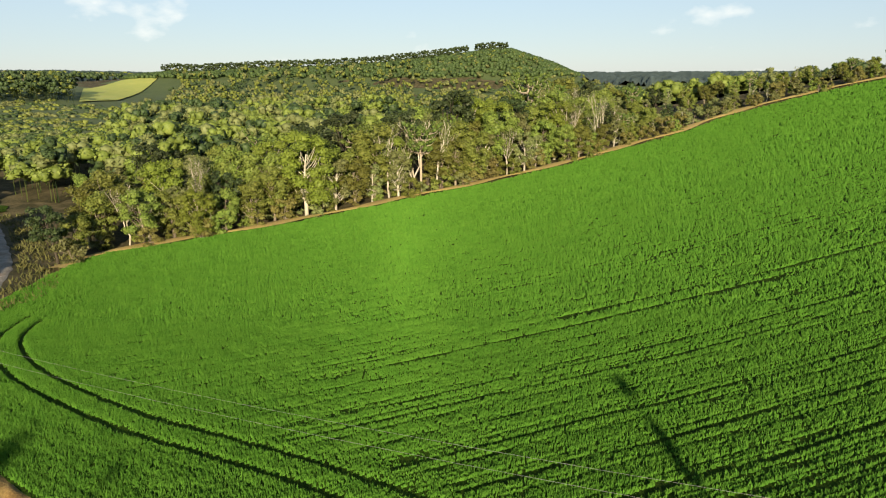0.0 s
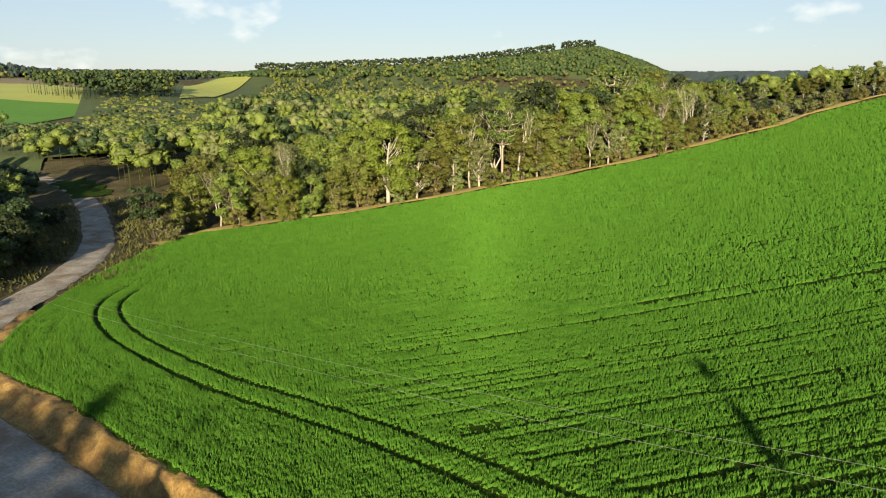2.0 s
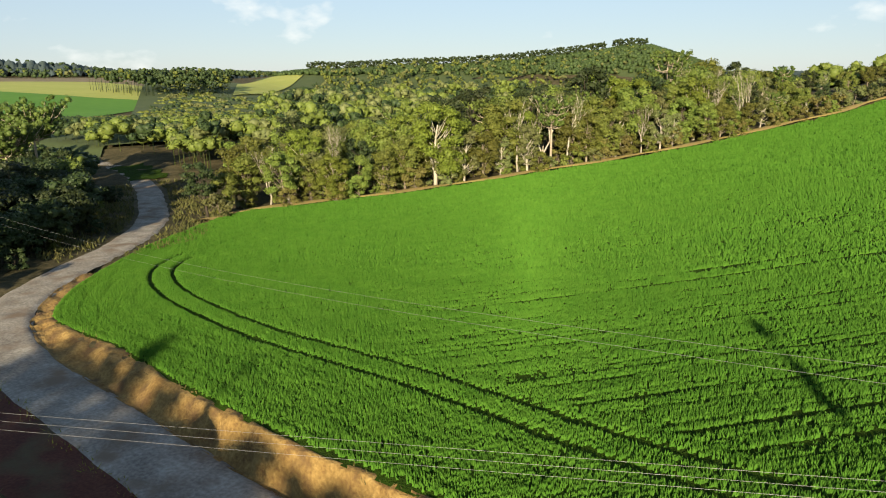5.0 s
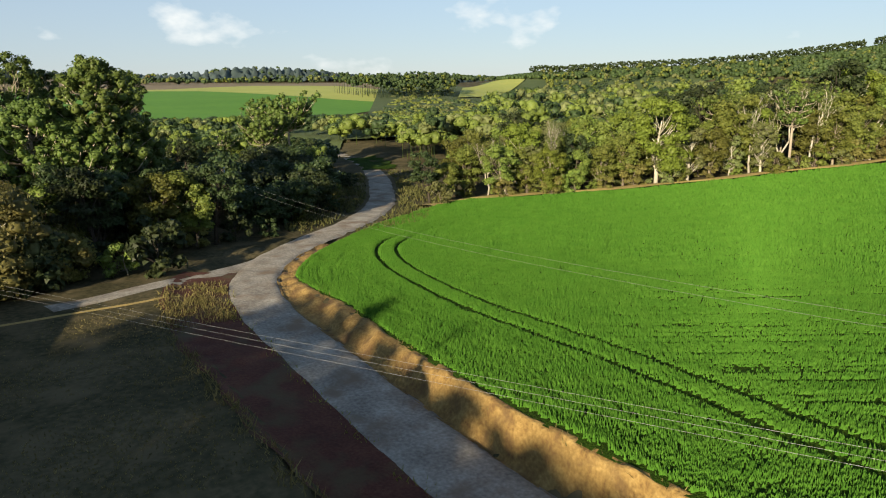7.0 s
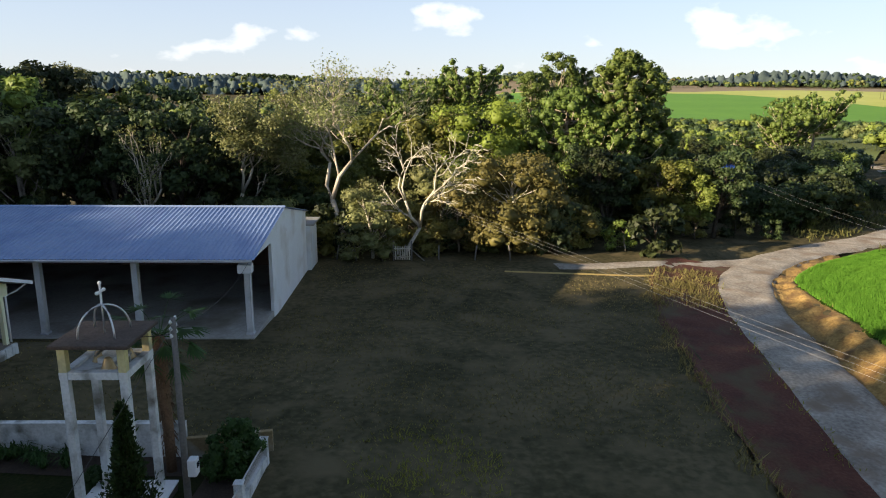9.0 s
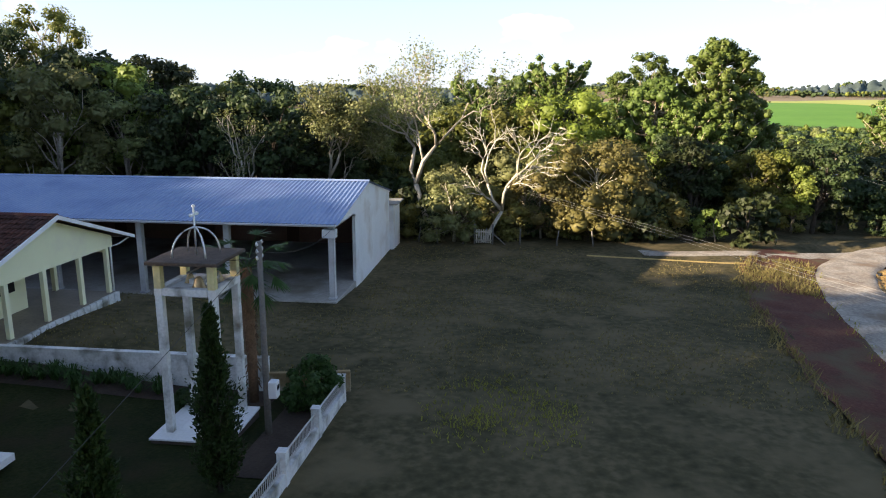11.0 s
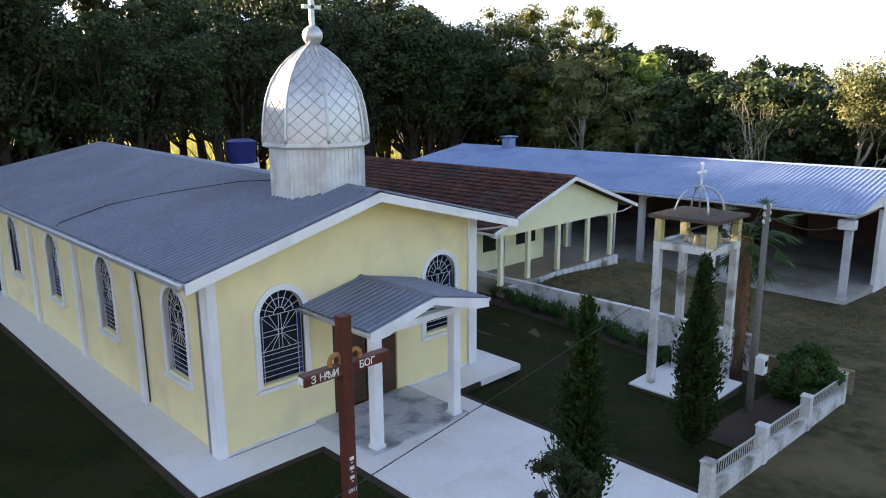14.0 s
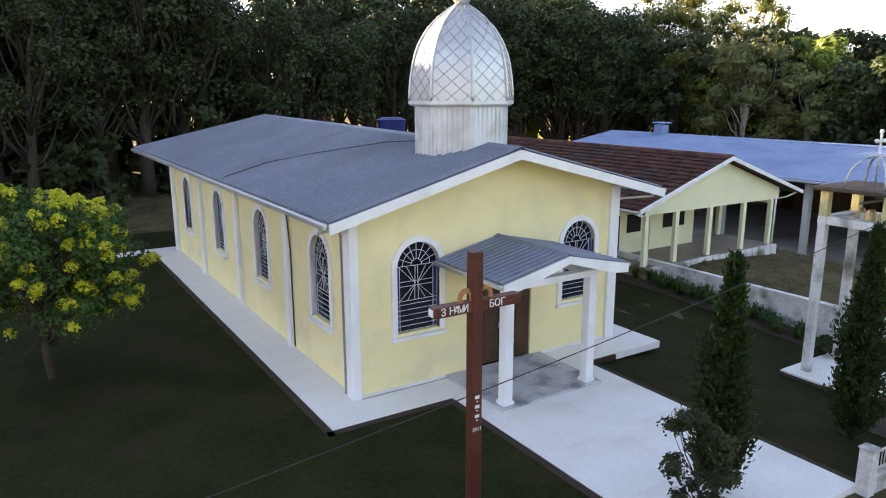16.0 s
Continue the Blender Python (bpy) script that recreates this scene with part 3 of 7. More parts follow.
turf("bank_grass", 12000, -10, 58, -60, -33, 0.25, 0.03, M["turf_blade"], "dry grass tufts hanging over the earth bank", lambda x, y: np.abs(road_offset(x, y) - field_edge(x) + 0.1 * np.sin(x * 2.1)) < 0.25, 0.9)
turf("roadside_scrub", 26000, 58, 108, -100, -52, 0.55, 0.09, M["scrub_blade"], "rough olive scrub along the road", lambda x, y: ((road_offset(x, y) > 2.6) & (road_offset(x, y) < 8)) | ((road_offset(x, y) < -2.6) & (road_offset(x, y) > -9)), 0.25)
turf("lot_grass", 60000, 17, 49, -29, 20, 0.07, 0.03, M["turf_blade"], "short dry grass in worn patches on the yard", lambda x, y: (road_offset(x, y) < -6.4) & ((x < 30) | (y < -5.5)), 0.16)
turf("dry_weeds", 16000, 10, 21, -20, -9, 0.13, 0.022, M["meadow_blade"], "patch of pale dry weeds on the yard", lambda x, y: np.hypot((x - 15.6) / 3.6, (y + 14.4) / 2.8) < 0.35 + 0.75 * np.abs(np.sin(x * 12.9898 + y * 78.233) * 43758.5453 % 1.0), 0.45)
sheet("meadow", np.arange(24, 190, 3.0), np.arange(64, 170, 3.0), 0.06, M["meadow"], "sunlit yellow-green meadow behind the wood", "meadow")
turf("meadow_grass", 50000, 25, 185, 65, 165, 0.45, 0.1, M["meadow_blade"], "tall sunlit meadow grass behind the wood")


def edge_strip():
    line = smooth_line(FAR_EDGE, 1.0)
    tg = np.gradient(line, axis=0); tg /= np.hypot(*tg.T)[:, None]
    out = np.stack([-tg[:, 1], tg[:, 0]], 1)
    rows = []
    for c, d in enumerate((-0.3, 0.4, 1.7, 3.4)):
        q = line + out * (d + 0.5 * np.sin(np.arange(len(line)) * 0.37 + c))[:, None]
        rows.append(np.stack([q[:, 0], q[:, 1], land_z(q[:, 0], q[:, 1]) + (0.5, 0.62, 0.55, 0.05)[c]], 1))
    n = len(line)
    f = [(c * n + i, (c + 1) * n + i, (c + 1) * n + i + 1, c * n + i + 1) for c in range(3) for i in range(n - 1)]
    tagged(new("field_margin", mesh_from("field_margin", np.concatenate(rows).tolist(), f, M["dry_grass"], True)), "strip of dry straw-coloured grass along the wood", "grass", kind="structure")


edge_strip()


def far_patch(name, az0, az1, r0, r1, material, label, n=24, m=16, lift=0.5, wave=0, category="field", rough=0.0):
    """A distant field, draped over the land. r0 and r1: its near and far edge, a distance or a table over the bearing."""
    az = np.linspace(az0, az1, n)
    lo, hi = (np.interp(az, *zip(*r)) if isinstance(r, tuple) else np.full(n, float(r)) for r in (r0, r1))
    t = np.linspace(0, 1, m)[:, None]
    q = lo * (1 - t) + hi * t
    a = np.radians(az)[None] + 0 * q
    q = q + wave * np.sin(a * 40)
    x, y = (q * np.sin(a)).ravel(), (q * np.cos(a)).ravel()
    z = land_z(x, y) + lift + (rough * np.random.RandomState(n).rand(len(x)) if rough else 0.0)
    f = [(j * n + i, j * n + i + 1, (j + 1) * n + i + 1, (j + 1) * n + i) for j in range(m - 1) for i in range(n - 1)]
    tagged(new(name, mesh_from(name, np.stack([x, y, z], 1).tolist(), f, material, True)), label, category, kind="structure")


M["far_green"] = mat("far_green", (0.07, 0.19, 0.012), (0.1, 0.235, 0.018), scale=0.02, fine=0.2, bump=0, rough=0.9)
M["far_yellow"] = mat("far_yellow", (0.3, 0.34, 0.07), (0.4, 0.4, 0.1), scale=0.02, fine=0.15, bump=0, rough=0.9)
M["far_brown"] = mat("far_brown", (0.16, 0.12, 0.07), (0.25, 0.19, 0.11), scale=0.02, fine=0.15, bump=0, rough=0.9)
M["wood_floor"] = mat("wood_floor", (0.05, 0.075, 0.022), (0.085, 0.11, 0.036), scale=0.05, fine=0.5, bump=0, rough=0.95)
# blue-green with the haze of distance put into the base colour
M["hazed_forest"] = mat("hazed_forest", (0.07, 0.095, 0.085), (0.1, 0.13, 0.12), scale=0.012, fine=0.05, bump=0.6, depth=4.0, rough=0.95, spec=0.05)
far_patch("distant_forest", 12, 92, 1150, 4400, M["hazed_forest"], "forest on the horizon, haze tinted into its blue-green", 420, 60, -4.0, 0, "forest", 16.0)
far_patch("distant_forest", 92, 132, 1950, 4400, M["hazed_forest"], "forest on the horizon, haze tinted into its blue-green", 240, 40, -4.0, 0, "forest", 18.0)
far_patch("distant_forest", 132, 195, 1250, 4400, M["hazed_forest"], "forest on the horizon, haze tinted into its blue-green", 320, 50, -4.0, 0, "forest", 14.0)
far_patch("woodland_floor", 127, 191, 215, 1250, M["wood_floor"], "dark green scrub under the far woods", 130, 140, 0.9, 0, "scrub")
far_patch("valley_floor", 98, 126.9, 150, 345, M["wood_floor"], "dark green scrub on the valley's floor", 60, 50, 0.35, 0, "scrub")
GREEN_TOP = ((90, 900), (109.3, 820), (113, 800), (117.7, 708), (123.9, 594), (129.8, 528))
YELLOW_TOP = ((90, 930), (111, 880), (117, 1080), (123.4, 950), (130, 640))
far_patch("far_field_green", 92, 129.8, ((90, 330), (124, 380), (129.8, 515)), GREEN_TOP, M["far_green"], "distant green crop field beyond the trees", 60, 30)
far_patch("far_field_yellow", 92, 129.8, GREEN_TOP, YELLOW_TOP, M["far_yellow"], "distant yellow-green stubble field", 60, 16)
far_patch("far_field_brown", 90, 129.8, YELLOW_TOP, 1900, M["far_brown"], "distant brown ploughed land", 60, 30)
far_patch("far_meadow", 133.6, 138.4, ((133.6, 600), (136, 650), (138.4, 930)), ((133.6, 820), (136, 960), (138.4, 960)), M["far_yellow"], "distant sunlit yellow meadow between woods", 24, 24, 1.8)

# ---------------------------------------------------------------- trees
def leaf_cloud(rng, centres, radii, per, size, droop=0.0, flat=1.0):
    """Small bent leaf sprays scattered over clumps. Returns vertices and faces."""
    n = len(centres) * per
    c = np.repeat(np.asarray(centres, float), per, 0)
    r = np.repeat(np.asarray(radii, float), per)[:, None]
    d = rng.normal(size=(n, 3)); d /= np.linalg.norm(d, axis=1)[:, None]
    d[:, 2] = np.where((d[:, 2] < -0.25) & (rng.rand(n) < 0.75), -d[:, 2], d[:, 2])
    p = c + d * r * (0.62 + 0.45 * rng.rand(n, 1)) * np.array([1, 1, flat])
    up = d + rng.normal(size=(n, 3)) * 0.5; up[:, 2] += 0.3; up /= np.linalg.norm(up, axis=1)[:, None]
    a = np.cross(up, rng.normal(size=(n, 3))); a /= np.linalg.norm(a, axis=1)[:, None] + 1e-9
    b = np.cross(up, a)
    s = size * (0.6 + 0.8 * rng.rand(n, 1))
    v = np.stack([p - a * s * 0.5 - b * s * 0.3, p + b * s * 0.55 + up * s * 0.1, p + a * s * 0.6 - b * s * 0.2 - np.array([0, 0, droop]) * s], 1).reshape(-1, 3)
    f = np.arange(n * 3).reshape(-1, 3)
    return v, f


def bough(heap, rng, a, b, r0, r1, bend=0.12, n=4, sides=5):
    a, b = Vector(a), Vector(b)
    L = (b - a).length
    off = Vector(rng.normal(size=3).tolist()) * bend * L
    path = [a.lerp(b, t) + off * math.sin(math.pi * t) for t in np.linspace(0, 1, n)]
    heap.tube(path, [r0 + (r1 - r0) * t for t in np.linspace(0, 1, n)], sides)
    return path


def broadleaf(seed, h, r, base, clumps=26, per=70, size=0.42, leaf="leaf_green", bark="bark", stem=0.022, spread=1.0, core=0.58):
    rng = np.random.RandomState(seed)
    wood, limbs = Heap(), Heap()
    lean = rng.normal(size=2) * 0.05 * h
    n = 6
    path = [Vector((lean[0] * t * t + 0.12 * math.sin(5 * t + seed), lean[1] * t * t + 0.12 * math.cos(4 * t + seed), h * 0.72 * t - 0.3 * (t == 0))) for t in np.linspace(0, 1, n)]
    wood.tube(path, [h * stem * (1.25 - 0.95 * t) for t in np.linspace(0, 1, n)], 7)
    cen, rad = [], []
    for k in range(clumps):
        u = (k + rng.rand()) / clumps
        z = base + (h * 0.93 - base) * u
        prof = math.sqrt(max(0.05, 1 - ((z - (base + 0.42 * (h - base))) / (0.62 * (h - base))) ** 2))
        ang = rng.rand() * 2 * math.pi
        q = r * spread * prof * math.sqrt(0.3 + 0.7 * rng.rand())
        c = Vector((lean[0] + q * math.cos(ang), lean[1] + q * math.sin(ang), z))
        cen.append(c); rad.append(r * (0.25 + 0.2 * rng.rand()))
        t = min(0.95, max(0.25, (z - 0.25 * h) / (h * 0.72) - 0.1 * rng.rand()))
        s = path[int(t * (n - 1))].lerp(path[min(n - 1, int(t * (n - 1)) + 1)], t * (n - 1) % 1)
        bough(limbs, rng, s, c, h * 0.007 * (1.2 - t * 0.5), h * 0.0012, n=4, sides=4)
    v, f = leaf_cloud(rng, cen, rad, per, size, flat=0.72)
    v, f = with_cores(rng, cen, [q * core for q in rad], v, f, 0.72) if core else (v, f)
    return wood.mesh("trunk", M[bark], True), mesh_np("crown", v, f, M[leaf]), limbs.mesh("branchwork", M[bark], True)


def with_cores(rng, cen, rad, v, f, flat):
    """Adds a dense uneven heart to each clump of leaves."""
    ball, tri = lump_ball(4, 7)
    vs, fs, k = [v], [f], len(v)
    for c, R in zip(cen, rad):
        vs.append(np.array(c) + ball * (0.7 + 0.5 * rng.rand(len(ball), 1)) * R * np.array([1, 1, flat]))
        fs.append(tri + k)
        k += len(ball)
    return np.concatenate(vs), np.concatenate(fs)


def bare_tree(seed, h, r, bark="pale_bark", leaf="leaf_olive", per=14, size=0.3, depth=4, stem=0.022, fork=0.3, rise=0.18):
    """A tree of forking limbs with thin twigs and a light scatter of leaves."""
    rng = np.random.RandomState(seed)
    limbs, tips = [], []
    def limb(a, d, L, rad, k):
        d = d.normalized()
        mid = a + d * L * 0.5 + Vector(rng.normal(size=3).tolist()) * L * 0.1
        end = a + d * L + Vector(rng.normal(size=3).tolist()) * L * 0.12
        limbs.append(((a, mid, end), rad, k))
        if k >= depth:
            tips.append(end)
            return
        if k >= depth - 2:
            tips.append(mid)
        for q in range(2 + (rng.rand() > 0.45)):
            out = Vector((rng.normal(), rng.normal(), 0)).normalized()
            nd = d * (0.9 + 0.3 * rng.rand()) + out * (0.55 + 0.5 * rng.rand()) + Vector((0, 0, rise))
            limb(end if q < 2 else mid, nd, L * (0.62 + 0.2 * rng.rand()), rad * 0.64, k + 1)
    limb(Vector((0, 0, -0.3)), Vector((rng.normal() * 0.1, rng.normal() * 0.1, 1)), h * fork, h * stem, 0)
    ends = np.array([p for path, _, _ in limbs for p in path])
    k, kr = h / ends[:, 2].max(), min(4.0, r / np.hypot(ends[:, 0], ends[:, 1]).max())
    fit_in = lambda p: Vector((p.x * kr, p.y * kr, p.z * k))
    wood, thin = Heap(), Heap()
    for path, rad, level in limbs:
        rad = max(rad, 0.02)
        (wood if level == 0 else thin).tube([fit_in(p) for p in path], [rad, rad * 0.85, rad * 0.66], 6 if level < 2 else 4)
    cen = [tuple(fit_in(t)) for t in tips]
    v, f = leaf_cloud(rng, cen, [h * 0.07] * len(cen), per, size, flat=0.8)
    return wood.mesh("trunk", M[bark], True), mesh_np("crown", v, f, M[leaf]), thin.mesh("branchwork", M[bark], True)


def lump_ball(rings, seg):
    """Directions and triangles of a small ball."""
    v = [(0, 0, 1)] + [(math.sin(math.pi * i / rings) * math.cos(2 * math.pi * (k + 0.5 * (i % 2)) / seg), math.sin(math.pi * i / rings) * math.sin(2 * math.pi * (k + 0.5 * (i % 2)) / seg), math.cos(math.pi * i / rings)) for i in range(1, rings) for k in range(seg)] + [(0, 0, -1)]
    f = [(0, 1 + k, 1 + (k + 1) % seg) for k in range(seg)]
    for i in range(rings - 2):
        for k in range(seg):
            a, b = 1 + i * seg + k, 1 + i * seg + (k + 1) % seg
            f += [(a, a + seg, b), (b, a + seg, b + seg)]
    last = 1 + (rings - 2) * seg
    f += [(last + (k + 1) % seg, last + k, last + seg) for k in range(seg)]
    return np.array(v, float), np.array(f)


def araucaria(seed, h, r, base, whorls=9, arms=8, per=26, size=0.42, umbrella=0.5):
    """A parana pine: straight stem, whorls of long pale arms that end in dense dark upright cushions."""
    rng = np.random.RandomState(seed)
    wood, limbs, cen, rad = Heap(), Heap(), [], []
    wood.tube([(0, 0, -0.3), (0.05, 0, h * 0.4), (0, 0.05, h * 0.75), (0, 0, h * 0.97)], [h * 0.022, h * 0.017, h * 0.012, h * 0.004], 8)
    for k in range(whorls):
        u = k / (whorls - 1)
        z = base + (h * 0.92 - base) * u
        if umbrella > 0.6:
            L = r * (0.6 + 0.4 * u)
        else:
            L = r * math.sqrt(max(0.05, 1 - (max(0.0, u - 0.1) / 0.93) ** 1.7)) * (0.75 + 0.25 * min(1, u / 0.2))
        for q in range(arms):
            ang = 2 * math.pi * (q + 0.9 * rng.rand() + 0.37 * k) / arms
            l = L * (0.6 + 0.45 * rng.rand())
            rise = l * (0.16 + 0.3 * umbrella) * (0.6 + 0.8 * rng.rand())
            dx, dy = math.cos(ang), math.sin(ang)
            zz = z + (rng.rand() - 0.5) * 0.5 * (h - base) / whorls
            path = [Vector((0, 0, zz)), Vector((dx * l * 0.35, dy * l * 0.35, zz - 0.06 * l)), Vector((dx * l * 0.75, dy * l * 0.75, zz + rise * 0.15)), Vector((dx * l, dy * l, zz + rise))]
            limbs.tube(path, [0.1, 0.085, 0.065, 0.04], 4)
            c = min(0.85, 0.1 * r + 0.16)
            for t, e in ((0.72, 0.3), (0.88, 0.7), (1.0, 1.05)):
                w = rng.normal() * l * 0.12
                cen.append((dx * l * t - dy * w, dy * l * t + dx * w, zz + rise * e + 0.25 + 0.3 * rng.rand())); rad.append(c * (0.55 + 0.55 * rng.rand()) * (0.75 + 0.3 * t))
    for q in range(6):
        cen.append((rng.normal() * 0.4, rng.normal() * 0.4, h * (0.93 + 0.013 * q))); rad.append(0.65)
    v, f = leaf_cloud(rng, cen, rad, per, size, flat=0.95)
    v, f = with_cores(rng, cen, [q * 0.72 for q in rad], v, f, 0.9)
    return wood.mesh("trunk", M["pine_bark"], True), mesh_np("crown", v, f, M["leaf_pine"]), limbs.mesh("branchwork", M["pine_bark"], True)


M["pine_bark"] = mat("pine_bark", (0.26, 0.21, 0.15), (0.4, 0.34, 0.27), scale=1.2, fine=7, bump=0.6, depth=0.04, rough=0.95)
M["leaf_pine"] = leaf_mat("leaf_pine", (0.05, 0.08, 0.016), (0.082, 0.118, 0.024), (0.125, 0.16, 0.036), per_object=0.15, through=0.2)


def plant_tree(name, meshes, at, turn=0.0, scale=1.0, label="", category="tree", group=""):
    x, y = at[:2]
    z = at[2] if len(at) > 2 else ground_at(x, y)
    ob = thing(name, (x, y, z), turn, label, category, group)
    ob.scale = (scale,) * 3
    part("trunk", meshes[0], None, ob)
    part("crown", meshes[1], None, ob)
    if len(meshes) > 2:
        tagged(part("branchwork", meshes[2], None, ob), kind="stuff")
    return ob


KINDS = {}
def kind_of(key, meshes, name, label):
    KINDS[key] = (meshes, name, label)


for s in range(5):
    kind_of(("green", s), broadleaf(10 + s, 12.0, 4.1, 3.4, clumps=30, per=150, size=0.37, spread=0.85), "broadleaf_tree", "leafy green broadleaf tree in the wood")
for s in range(3):
    kind_of(("olive", s), broadleaf(30 + s, 11.5, 2.8, 2.2, clumps=30, per=130, size=0.28, leaf="leaf_olive", bark="pale_bark"), "slender_tree", "thin olive-leaved tree with a pale trunk")
for s in range(4):
    kind_of(("bare", s), bare_tree(50 + s, 12.0, 3.0, per=14, size=0.2, stem=0.016), "bare_tree", "nearly bare winter tree with pale limbs")
kind_of(("lime", 0), broadleaf(70, 13.5, 3.8, 2.5, clumps=40, per=210, size=0.32, leaf="leaf_lime", bark="pale_bark"), "broadleaf_tree", "bright lime-green broadleaf tree with pale stems")
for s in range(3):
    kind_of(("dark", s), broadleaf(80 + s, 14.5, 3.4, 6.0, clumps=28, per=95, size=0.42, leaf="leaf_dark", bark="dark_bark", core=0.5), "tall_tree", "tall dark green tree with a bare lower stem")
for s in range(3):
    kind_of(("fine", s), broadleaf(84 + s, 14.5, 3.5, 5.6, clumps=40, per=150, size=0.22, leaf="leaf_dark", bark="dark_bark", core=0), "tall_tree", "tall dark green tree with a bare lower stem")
for s in range(2):
    kind_of(("ara", s), araucaria(90 + s, 13.5, 4.2, 8.5, whorls=4, arms=8, per=12, umbrella=0.8), "araucaria", "umbrella-shaped parana pine with a bare straight trunk")
for s in range(3):
    kind_of(("shrub", s), broadleaf(110 + s, 3.4, 1.7, 0.3, clumps=12, per=80, size=0.28, leaf=("leaf_olive", "leaf_gold", "leaf_green")[s], bark="bark", stem=0.015), "shrub", "low scrubby bush at the wood's edge")


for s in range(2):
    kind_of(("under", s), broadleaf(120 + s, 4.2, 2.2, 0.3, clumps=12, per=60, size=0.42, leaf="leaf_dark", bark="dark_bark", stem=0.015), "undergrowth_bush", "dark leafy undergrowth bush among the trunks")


FIRST = {}
def put_tree(key, x, y, turn, scale, group):
    meshes, name, label = KINDS[key]
    m = pose(x, y, ground_at(x, y) - 0.05, 0, 0, turn) @ Matrix.Scale(scale, 4)
    if (key, group) not in FIRST:
        ob = plant_tree(name, meshes, (0, 0, 0), 0, 1, label, "shrub" if key[0] in ("shrub", "under") else "tree", group)
        ob.matrix_basis = m
        FIRST[(key, group)] = ob
    else:
        copy_thing(FIRST[(key, group)], m @ Matrix.Diagonal([1 / s for s in FIRST[(key, group)].scale] + [1]))


def pick(rng, table):
    u = rng.rand() * sum(w for _, w in table)
    for k, w in table:
        u -= w
        if u <= 0:
            break
    n = [q for q in KINDS if q[0] == k]
    return n[rng.randint(len(n))]


def wood_along_field():
    rng = np.random.RandomState(5)
    line = smooth_line(FAR_EDGE, 1.0)
    tg = np.gradient(line, axis=0); tg /= np.hypot(*tg.T)[:, None]
    out = np.stack([-tg[:, 1], tg[:, 0]], 1)
    for row, (gap, off) in enumerate(((3.6, 3.0), (4.8, 7.0), (5.4, 12.5), (6.0, 18.0), (6.6, 24.0), (7.0, 31.0), (7.4, 38.5))):
        i = 0.0
        while i < len(line) - 12:
            k = int(i)
            x, y = line[k] + out[k] * (off + rng.normal() * 1.1)
            if x > -62 and road_offset(x, y)[0] > 6.5:
                mixf = (("green", 4), ("olive", 3.0), ("bare", 1.5), ("dark", 0.8), ("lime", 0.5), ("ara", 0.2)) if row == 0 else (("green", 5), ("olive", 2.4), ("bare", 1.0), ("dark", 1.0), ("lime", 0.6), ("ara", 0.6))
                put_tree(pick(rng, mixf), x, y, rng.rand() * 360, (0.72, 0.9, 0.98, 1.0, 0.96, 0.94, 0.92)[row] * (0.8 + 0.38 * rng.rand()) * (1 - 0.66 * float(ramp(np.array(-x), -38, 4))) * (1 - 0.2 * float(ramp(np.array(x), 50, 62))), "wood beside the crop field")
                if row < 2:
                    put_tree(pick(rng, (("shrub", 1),)), x - out[k, 0] * 1.2 + rng.normal() * 0.8, y - out[k, 1] * 1.2, rng.rand() * 360, 0.6 + 0.6 * rng.rand(), "bushes at the wood's edge")
            i += gap * (0.75 + 0.5 * rng.rand())


def crowns(name, spots, leaf, label, lumps=4, leaves=24, size=0.6, rings=4, seg=6, trunk=True, low=0.55):
    """Woods: ragged crowns, each several uneven clumps bristling with leaf sprays, gathered into one mesh."""
    if not spots:
        return None
    rng = np.random.RandomState(len(spots))
    ball, tri = lump_ball(rings, seg)
    vs, fs, k = [], [], 0
    for x, y, z, h, r in spots:
        tilt = rng.rand() * 6.28
        for q in range(lumps):
            a = tilt + 2.4 * q
            d = r * 0.68 * math.sqrt(q / max(1, lumps - 1)) if lumps > 1 else 0.0
            c = np.array([x + d * math.cos(a), y + d * math.sin(a), z + h * (0.88 - (0.88 - low) * 0.75 * rng.rand() * (q > 0)) - r * 0.35])
            R = r * ((0.3 if lumps > 4 else 0.4) + 0.2 * rng.rand()) if lumps > 1 else r
            rag = 0.72 + 0.5 * rng.rand(len(ball), 1)
            v = c + ball * rag * R * (0.92 if leaves > 30 else 1.0) * np.array([1, 1, 0.78])
            vs.append(v); fs.append(tri + k); k += len(v)
            if leaves:
                v, f = leaf_cloud(rng, [c], [R * 1.02], leaves, size, flat=0.78)
                vs.append(v); fs.append(f + k); k += len(v)
        if trunk:
            w = 0.014 * h
            v = np.array([(x - w, y, z - 0.5), (x + w, y, z - 0.5), (x, y + w, z + h * 0.7), (x, y - w, z - 0.5)])
            vs.append(v); fs.append(np.array([[0, 1, 2], [0, 3, 2], [1, 3, 2]]) + k); k += 4
    me = bpy.data.meshes.new(name)
    me.from_pydata(np.concatenate(vs).tolist(), [], np.concatenate(fs).tolist())
    me.materials.append(M[leaf])
    me.polygons.foreach_set("use_smooth", [True] * len(me.polygons))
    return tagged(new(name, me), label, "woods", kind="stuff")


